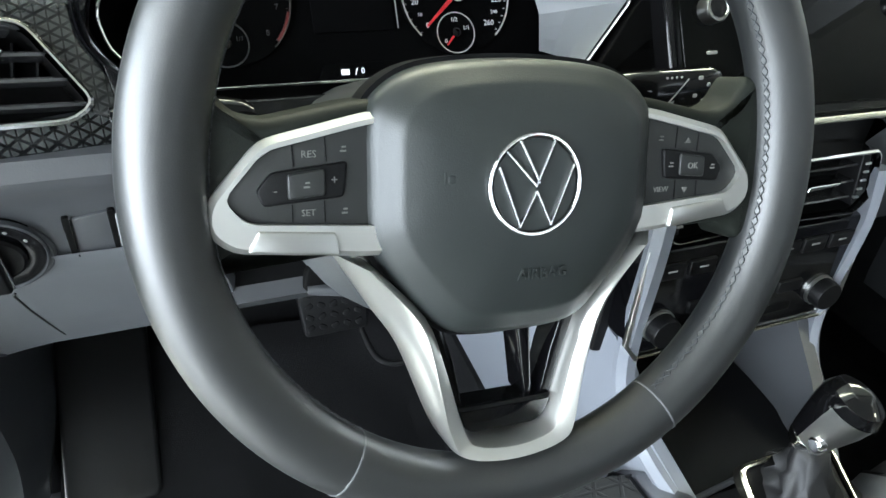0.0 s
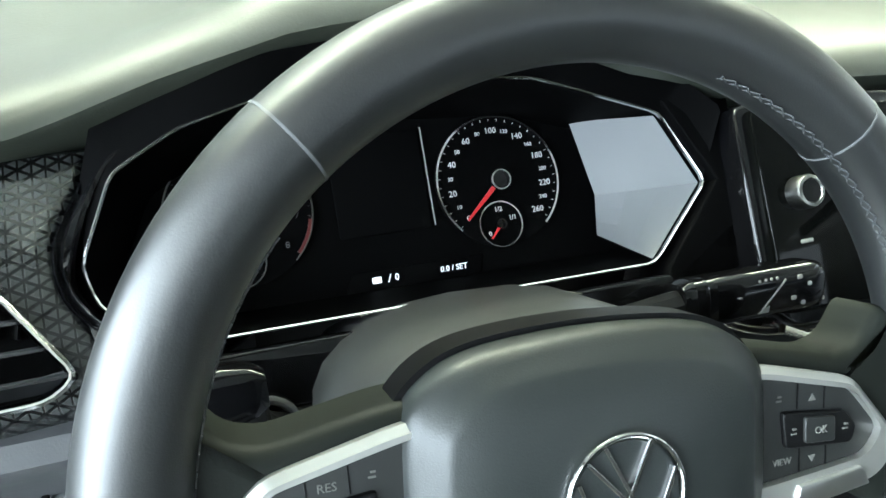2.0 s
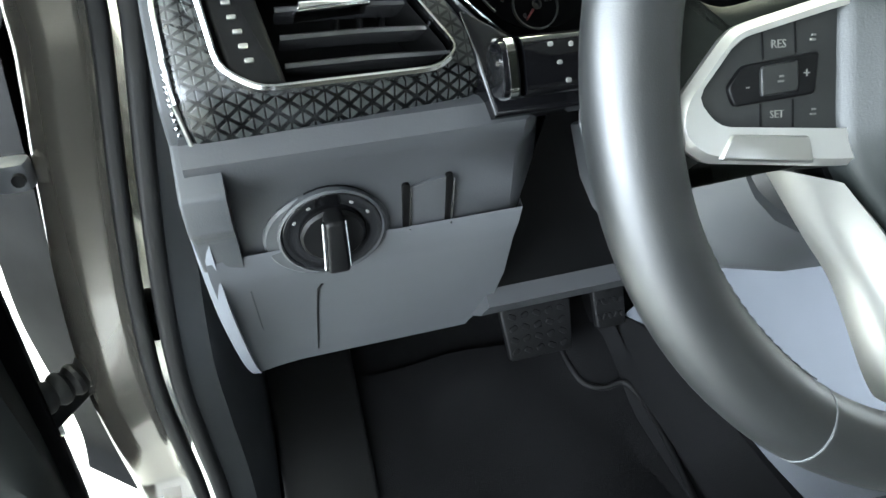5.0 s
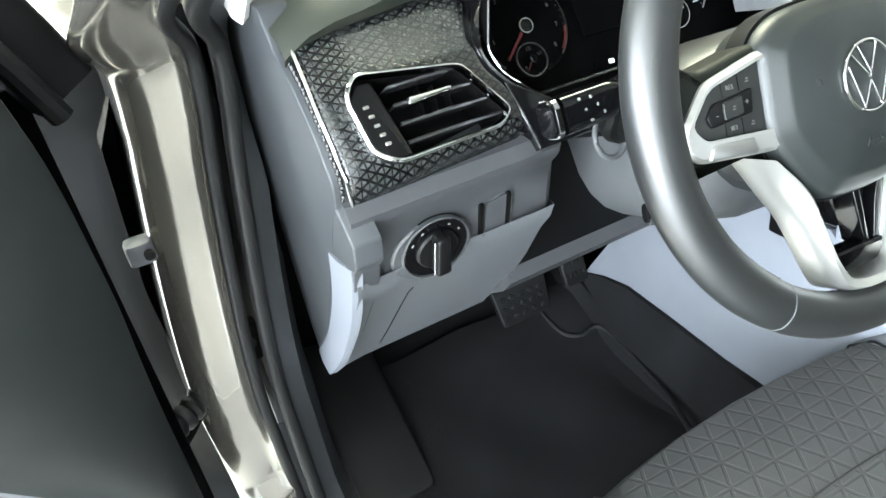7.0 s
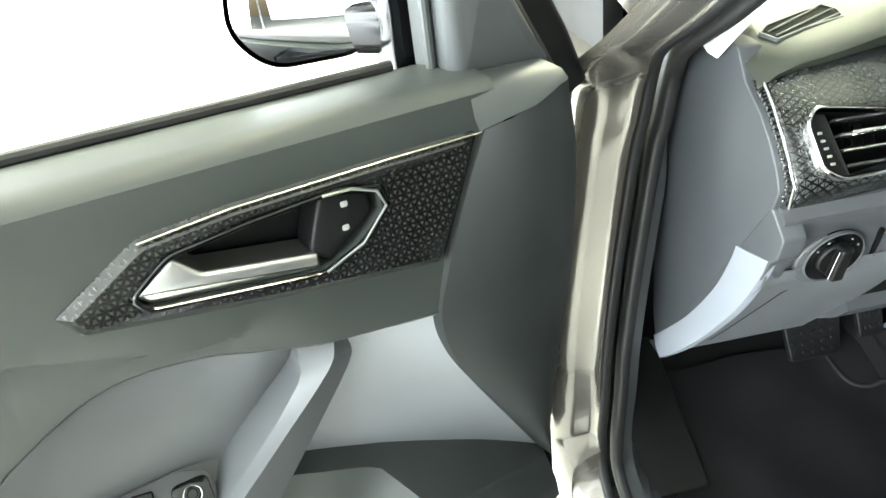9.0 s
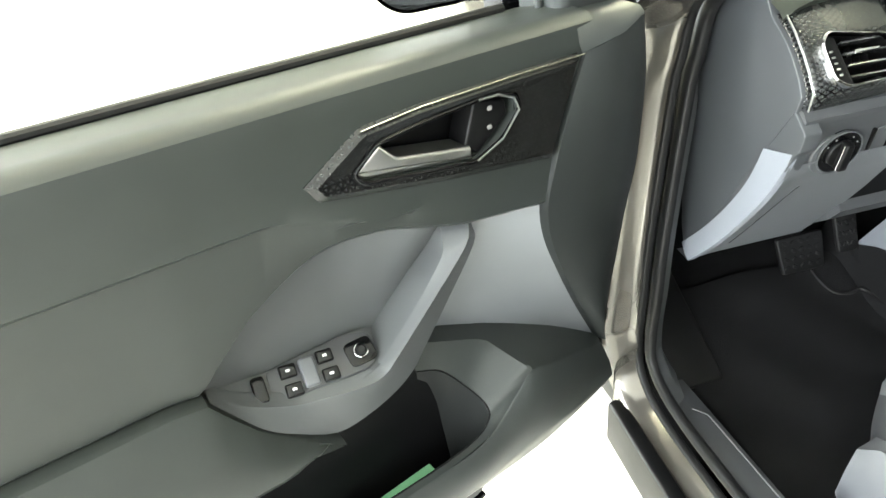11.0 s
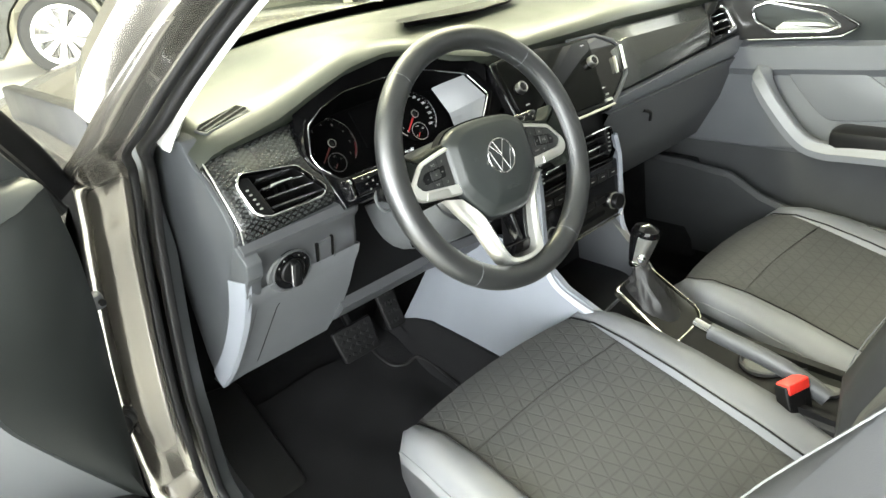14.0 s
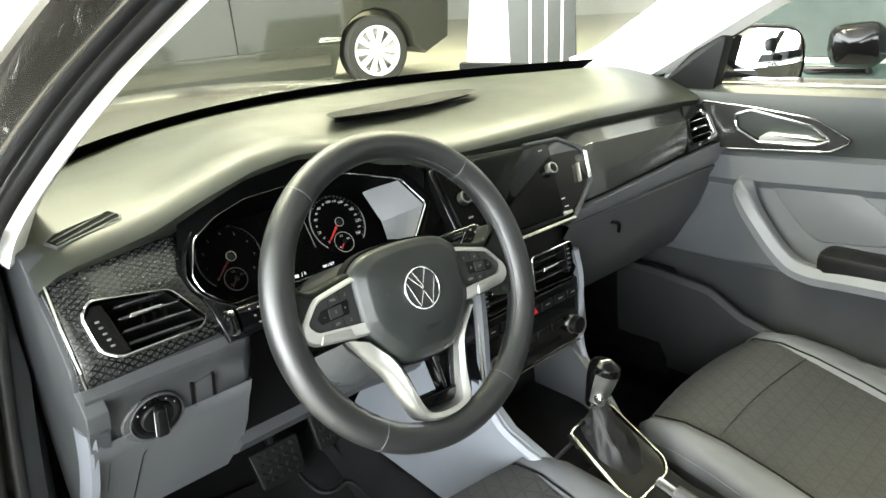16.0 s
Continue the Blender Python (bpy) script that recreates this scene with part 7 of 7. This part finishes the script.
# mirror corner cover and stay
part("sail_panel", slab(B(), soften(ds([(0.004, 1.094), (0.114, 1.100), (0.116, 1.30), (0.105, 1.29), (0.055, 1.185)]), 0.012, 3), -0.10, -0.030, DOOR, 0.014, 4, 0.004), mat("corner_cover_dark", (0.032, 0.035, 0.035), 0.5, grain=700, bump=0.2, spec=0.35), dd, "dark grey mirror corner cover")
part("corner_glass", slab(B(), ds([(0.070, 1.080), (0.128, 1.084), (0.130, 1.30), (0.10, 1.30)]), -0.15, -0.112, DOOR, 0.004), GLOSS, dd, "black mirror base")
part("corner_bar", sweep(B(), [(-0.119, 1.098, -0.06), (-0.121, 1.30, -0.06)], 0.005, m=DOOR), DOORD, dd)
part("door_stay", sweep(B(), [tuple(DOOR @ Vector((0.015, 0.640, -0.13))), (-0.470, 0.405, 0.668), (-0.425, 0.425, 0.690)], rrect(0.012, 0.016, 0.003)), BLACK, dd, "black door stay")
hg = part("stay_bracket", block(B(), -0.425, 0.425, 0.693, 0.045, 0.03, 0.046, 0.006), BLACK, dd)
part("stay_bolt", lathe(B(), [(0.009, 0.0), (0.009, 0.006), (0.003, 0.006)], frame_of((-0.421, 0.411, 0.697), (1, 0, 0), (0, 0, 1)), 12), GREYD, hg)
# mirror on the open door
dm = thing("door_mirror", (-0.70, 0.33, 1.10), "exterior mirror with black housing on the open door", "door mirror", "door mirrors")


def mirror(t, c, x, y, w, h, arm_to):
    m = frame_of(c, x, y)
    o = soften([(-w, -h * 0.55), (-w * 0.5, -h), (w * 0.8, -h * 0.9), (w, -h * 0.3), (w * 0.95, h * 0.85), (-w * 0.8, h)], 0.055, 6)
    bm = B()
    loft(bm, [[(px * f, py * f, z) for px, py in o] for f, z in ((1.0, 0.003), (1.03, -0.01), (1.03, -0.05), (0.8, -0.09), (0.3, -0.105))], cap0=False, m=m)
    part("housing", bm, GLOSS, t, "black mirror housing")
    part("mirror_pane", slab(B(), inset(o, 0.003), -0.008, -0.002, m, 0.001), MIRROR, t, "mirror glass")
    part("arm", sweep(B(), [tuple(m @ Vector((0, -h * 0.6, -0.05))), arm_to], rrect(0.05, 0.05, 0.012)), GLOSS, t)


mirror(dm, tuple(DOOR @ Vector((-0.184, 1.190, -0.19))), tuple(DOOR.to_3x3() @ Vector((0.86, 0, 0.51))), (0.03, 0.07, 1), 0.074, 0.080, tuple(DOOR @ Vector((-0.10, 1.14, -0.14))))
# booklet in the pocket
bk2 = thing("booklet", tuple(DOOR @ Vector((-0.47, 0.495, -0.02))), "pale green booklet standing in the door pocket", "booklet")
part("cover", slab(B(), rrect(0.26, 0.022, 0.002, 2), 0.0, 0.075, frame_of(DOOR @ Vector((-0.48, 0.490, -0.028)), (0.938, 0.3466, 0.12), (0.3466, -0.938, 0)) @ Matrix.Rotation(math.pi, 4, "X"), 0.001), mat("green_cover", (0.13, 0.30, 0.16), 0.4, bump=0), bk2)

# ---- passenger door, closed ----
pdr = thing("passenger_door", (1.0, 0.0, 0.42), "closed passenger door in mid grey with silver handle insert", "car door")
PD = frame_of((0.985, 0, 0), (0, -1, 0), (0, 0, 1))  # x runs backwards, z into the cabin


def py(pts):
    return [(-y, z) for y, z in pts]


PDM = PD
PDG = mat("passenger_door_grey", (0.076, 0.080, 0.086), 0.45, grain=800, bump=0.2, var=0.06)
part("panel", slab(B(), py([(0.42, 0.40), (0.42, 1.06), (-1.0, 1.10), (-1.0, 0.40)]), -0.06, 0.0, PDM, 0.002), GREYM, pdr, "grey door panel")
bm = B()
loft(bm, [[(1.02, y, z + 0.03), (0.99, y, z + 0.034), (0.966, y, z + 0.022), (0.958, y, z - 0.01), (0.966, y, z - 0.05), (0.975, y, z - 0.085), (0.985, y, z - 0.10)] for y, z in ((0.30, 1.055), (0.1, 1.055), (-0.3, 1.06), (-1.0, 1.075))], closed=False)
part("upper_roll", bm, DOORD, pdr, "dark upper door panel")
bm = B()
loft(bm, [[(0.985, y, z + 0.01), (0.962, y, z), (0.962, y, z - 0.05), (0.985, y, z - 0.08)] for y, z in ((0.32, 0.945), (0.1, 0.945), (-0.3, 0.965), (-1.0, 0.98))], closed=False)
part("waist_band", bm, PDG, pdr, "mid grey waist band")
pin = spread(soften(py([(0.176, 1.060), (0.06, 1.052), (-0.058, 1.038), (-0.132, 0.999), (-0.095, 0.976), (0.058, 0.966), (0.13, 0.962), (0.165, 0.978)]), 0.008, 2), 64)
pho = spread(soften(py([(0.100, 1.034), (0.064, 1.047), (-0.059, 1.023), (-0.094, 0.9975), (-0.064, 0.985), (0.046, 0.982), (0.092, 1.006)]), 0.008, 2), 64)
part("insert", ring(B(), pin, pho, 0.0, 0.030, PDM, 0.004), mat("insert_satin", (0.030, 0.030, 0.030), 0.22, 0.5, bump=0), pdr, "dark satin insert round the handle")
part("insert_edge", sweep(B(), [(x, y, 0.030) for x, y in pin], 0.0014, True, PDM, up=(0, 0, 1)), CHROME, pdr, "chrome edge of the insert")
part("handle_bowl", slab(B(), inset(pho, -0.002), -0.01, 0.006, PDM, 0), LIGHT, pdr, "light grey handle bowl")
part("bowl_gap", slab(B(), py([(0.070, 1.040), (0.046, 1.036), (0.022, 0.988), (0.044, 0.986)]), 0.004, 0.014, PDM, 0.001), BLACK, pdr)
part("bowl_frame", sweep(B(), [(x, y, 0.031) for x, y in pho], 0.0030, True, PDM, up=(0, 0, 1)), CHROME, pdr)
part("inner_handle", slab(B(), soften(py([(0.046, 0.992), (0.028, 1.004), (-0.052, 1.004), (-0.084, 0.994), (-0.060, 0.986), (0.045, 0.984)]), 0.003, 2), 0.005, 0.030, PDM, 0.004), SILVERP, pdr, "satin silver door handle")
part("mid_panel", slab(B(), soften(py([(0.30, 0.93), (-1.0, 0.94), (-1.0, 0.74), (-0.1, 0.72), (0.10, 0.70), (0.32, 0.70)]), 0.02, 3), -0.02, 0.010, PDM, 0.006), PDG, pdr, "mid grey middle panel")
part("recess", slab(B(), curve_of(py([(0.02, 0.905), (-0.10, 0.915), (-0.20, 0.86), (-0.24, 0.81), (-0.12, 0.79), (-0.06, 0.80)]), 4), 0.0, 0.013, PDM, 0.003), PDG, pdr)
bm = B()
sweep(bm, curve_of([(0.972, 0.072, 0.893), (0.945, 0.062, 0.884), (0.935, 0.03, 0.835), (0.93, -0.035, 0.762), (0.928, -0.09, 0.738), (0.925, -0.2, 0.742), (0.925, -0.6, 0.75)], 5, False), [(-0.021, -0.020), (0.019, -0.020), (0.021, -0.004), (0.012, 0.013), (0.008, 0.015), (-0.017, 0.010), (-0.021, 0.004)])
part("pull_handle", bm, GREY, pdr, "mid grey pull handle", 25)
part("armrest", block(B(), 0.95, -0.55, 0.755, 0.075, 0.90, 0.06, 0.014), BLACK, pdr, "black armrest pad")
bm = B()
loft(bm, [[(0.982, y, 0.70), (0.979, y, zt - 0.06), (0.95, y, zt - 0.08), (0.942, y, zt - 0.012), (0.936, y, zt), (0.928, y, zt), (0.92, y, zt - 0.012), (0.925, y, 0.50), (0.94, y, 0.40), (0.985, y, 0.38)] for y, zt in ((0.36, 0.66), (0.25, 0.66), (0.12, 0.645), (0.04, 0.60), (-0.05, 0.575), (-0.3, 0.57), (-1.0, 0.57))], closed=False)
part("pocket", bm, mat("pocket_dark_plastic", (0.030, 0.0315, 0.033), 0.5, grain=800, bump=0.2, spec=0.3), pdr, "dark grey map pocket")
part("shell", slab(B(), py([(0.50, 0.40), (0.46, 1.08), (-1.0, 1.11), (-1.0, 0.40)]), -0.14, -0.06, PDM, 0.005), PAINT, pdr)
part("window_frame", sweep(B(), curve_of([(1.01, 0.36, 1.08), (1.0, 0.20, 1.19), (0.98, 0.02, 1.29), (0.95, -0.3, 1.41), (0.93, -0.9, 1.47)], 5, False), rrect(0.03, 0.04, 0.008)), BLACK, pdr)
part("corner_cover", slab(B(), soften(py([(0.30, 1.075), (0.16, 1.075), (0.135, 1.19), (0.17, 1.195)]), 0.008, 2), -0.02, 0.012, PDM, 0.004), BLACK, pdr)
pm = thing("door_mirror", (1.17, 0.18, 1.06), "exterior mirror with black housing on the passenger side", "door mirror", "door mirrors")
mirror(pm, (1.20, 0.160, 1.112), (0.45, -0.89, 0), (0, 0, 1), 0.088, 0.084, (1.06, 0.22, 1.085))

# passenger's side vent
PVF = FASCIA @ Matrix.Translation((0, 0, 0.010))
pvo = [(0.842, -0.040), (0.905, -0.042), (0.944, -0.037), (0.952, 0.013), (0.926, 0.024), (0.872, 0.014)]
pvent = air_vent("air_vent", pvo, PVF, 3, "passenger's air vent with chrome accent and black slats", vanes=False, rim=GLOSS)
part("accent", slab(B(), soften([(0.908, -0.043), (0.944, -0.039), (0.953, 0.012), (0.930, 0.026), (0.926, 0.020), (0.941, 0.010), (0.934, -0.031), (0.906, -0.037)], 0.002, 2), -0.004, 0.005, PVF, 0.002), CHROME, pvent, "chrome side accent")
pvs = [(0.824, -0.050), (0.915, -0.047), (0.983, -0.046), (0.985, 0.032), (0.93, 0.040), (0.884, 0.044)]
part("vent_surround", ring(B(), pvs, inset(pvo, 0.001), -0.012, -0.001, PVF, 0.002), GLOSS, dash, "gloss black vent surround")

# ---- showroom surroundings ----
SUVB = mat("dark_olive_paint", (0.040, 0.041, 0.032), 0.26, 0.3, bump=0, var=0.03, coat=1.0)
TYRE = mat("tyre_rubber", (0.02, 0.02, 0.02), 0.7, bump=0.1)
ALLOY = mat("white_alloy", (0.85, 0.85, 0.84), 0.35, 0.2, bump=0)
TINT = mat("tinted_glass", (0.01, 0.012, 0.012), 0.05, bump=0)


def parked_car(name, m, paint, label, handles=(-0.72, -1.75), tail=True, grip=0.76, cab_mat=TINT, grip_mat=CHROME):
    """A parked estate seen from its side: local x along the car, y up, z towards the viewer."""
    t = thing(name, tuple(m.translation), label, "car", "parked cars")
    body = [(-4.1, 0.28), (-3.5, 0.22)] + arc(0.40, 180, 0, 10, -3.0, 0.34) + [(-2.5, 0.12), (-0.48, 0.12)] + arc(0.40, 180, 0, 10, 0.0, 0.34) + [(0.55, 0.26), (0.82, 0.40), (0.86, 0.75), (0.80, 1.05), (-0.6, 1.06), (-2.6, 1.02), (-3.4, 0.95), (-4.05, 0.78)]
    bm = B()
    loft(bm, [[(x, y, -1.75) for x, y in body], [(x, y, -0.05 - 0.0 * y) for x, y in body], [(x * 0.999, y, 0.0 - 0.06 * max(0, y - 0.6)) for x, y in inset(body, 0.02)]], m=m)
    part("body", bm, paint, t)
    cab = [(-2.75, 1.02), (-1.9, 1.50), (-1.2, 1.60), (0.2, 1.58), (0.62, 1.10), (0.60, 1.02)]
    bm = B()
    loft(bm, [[(x, y, -1.65 + 0.12 * (y - 1)) for x, y in cab], [(x, y, -0.10 - 0.25 * (y - 1)) for x, y in cab]], m=m)
    part("cabin", bm, cab_mat, t)
    for x in (0.0, -3.0):
        w = part("wheel", lathe(B(), [(0.345, -0.20), (0.345, -0.03), (0.32, 0.0), (0.245, 0.0), (0.24, -0.03), (0.05, -0.03)], at2(m, x, 0.34, -0.02), 40), TYRE, t)
        part("rim", lathe(B(), [(0.245, -0.04), (0.248, 0.004), (0.225, 0.006), (0.215, -0.03)], at2(m, x, 0.34, -0.02), 40), ALLOY, w)
        for i in range(10):
            part("spoke", slab(B(), [(0.03, -0.014), (0.228, -0.034), (0.228, 0.034), (0.03, 0.014)], -0.028, 0.0, at2(m, x, 0.34, -0.02, 36 * i), 0.006), ALLOY, w)
        part("hub_cap", lathe(B(), [(0.05, -0.03), (0.05, 0.0), (0.04, 0.006), (0.01, 0.006)], at2(m, x, 0.34, -0.02), 20), ALLOY, w)
    for x in handles:
        part("door_handle", slab(B(), soften([(x - 0.12, grip - 0.02), (x + 0.10, grip - 0.025), (x + 0.12, grip + 0.015), (x - 0.10, grip + 0.025)], 0.015, 2), -0.02, 0.035, m, 0.01), grip_mat, t)
        part("door_gap", band(B(), [(x - 0.9, 1.02), (x - 0.9, 0.28)], 0.008, -0.03, 0.003, m), BLACK, t)
    bm = B()
    loft(bm, [[(x, 0.46, -0.004), (x, 0.445, 0.010), (x, 0.40, 0.012), (x, 0.28, 0.006), (x, 0.14, -0.04), (x, 0.10, -0.08)] for x in (-2.55, -1.5, -0.52)], closed=False, m=m)
    part("lower_side", bm, paint, t)
    if tail:
        part("tail_lamp", slab(B(), soften([(0.62, 0.78), (0.84, 0.78), (0.80, 1.0), (0.60, 0.98)], 0.02, 2), -0.05, 0.004, m, 0.01), REDB, t)
    return t


plat = part("display_platform", block(B(), 4.0, 12.4, 0.225, 22, 15, 0.45, 0.02), mat("platform_tile", (0.62, 0.60, 0.50), 0.3, grain=60, bump=0.05, var=0.06, coarse=2))
tagged(plat, "raised pale display floor for parked cars", "platform", kind="structure")
parked_car("parked_car", frame_of((4.05, 5.36, 0.45), (0.967, -0.253, 0), (0, 0, 1)), SUVB, "dark olive parked estate car with white alloy wheels", (-0.50,), True, 0.50)
TEAL = mat("teal_grey_paint", (0.065, 0.105, 0.10), 0.3, 0.4, bump=0, var=0.08, coat=1.0)
parked_car("parked_car", frame_of((2.75, 0.50, 0.0), (0, -1, 0), (0, 0, 1)) @ Matrix.Diagonal((-1.15, 0.88, 1.0, 1.0)), TEAL, "teal grey parked car beside the passenger door", (0.04, -1.0), False, 1.01, mat("green_tinted_glass", (0.03, 0.045, 0.042), 0.1, bump=0), GLOSS)
tm = thing("door_mirror", (2.64, 0.42, 0.95), "dark mirror on the teal parked car", "door mirror", "door mirrors")
mirror(tm, (2.60, 0.42, 1.005), (-0.2, 0.98, 0), (0, 0, 1), 0.10, 0.085, (2.72, 0.46, 0.96))
# display stand with white cloth and grey board
st = thing("display_stand", (4.4, 3.5, 0.0), "white display stand with a grey lined board", "display stand")
SM = frame_of((4.15, 3.45, 0.0), (0.65, -0.76, 0), (0, 0, 1))
part("cloth", slab(B(), soften([(-0.62, 0.0), (-0.02, 0.0), (-0.02, 1.6), (-0.42, 1.6), (-0.50, 0.9)], 0.06, 3), -0.06, 0.0, SM, 0.02), WALLM, st, "white cloth cover")
part("board", slab(B(), rrect(0.55, 1.3, 0.02, 2, 0.12, 0.95), -0.05, 0.012, SM, 0.01), GREYD, st, "grey board")
for x in (0.0, 0.13, 0.26):
    part("line", band(B(), [(x, 0.35), (x + 0.04, 1.58)], 0.02, 0.008, 0.016, SM), WALLM, st)
part("base", block(B(), 0, 0.0, 0.02, 1.2, 0.3, 0.04, 0.01, frame_of((4.15, 3.45, 0.0), (0.65, -0.76, 0), (0.76, 0.65, 0))), GREYD, st)
# showroom walls; the glazed front stands beside the driver's door
wall_front = tagged(part("wall_north", block(B(), 1.0, 19.8, 2.0, 44, 0.3, 4.4, 0.01), mat("warm_wall", (0.62, 0.60, 0.50), 0.7, grain=50, bump=0.05, coarse=1)), "pale warm showroom wall", "wall", kind="structure")
tagged(part("wall_east", block(B(), 15.0, 6.0, 2.0, 0.3, 40, 4.4, 0.01), WALLM), "pale showroom wall", "wall", kind="structure")
for i in range(10):
    tagged(part("window_post", block(B(), -7.0, -9.0 + 2.6 * i, 2.05, 0.09, 0.12, 4.1, 0.01), SATIN), "aluminium post of the glazed front", "window post", "window posts", "structure")
tagged(part("window_beam", block(B(), -7.0, 2.5, 4.0, 0.12, 26, 0.2, 0.01), SATIN), "aluminium beam over the glazed front", "beam", kind="structure")
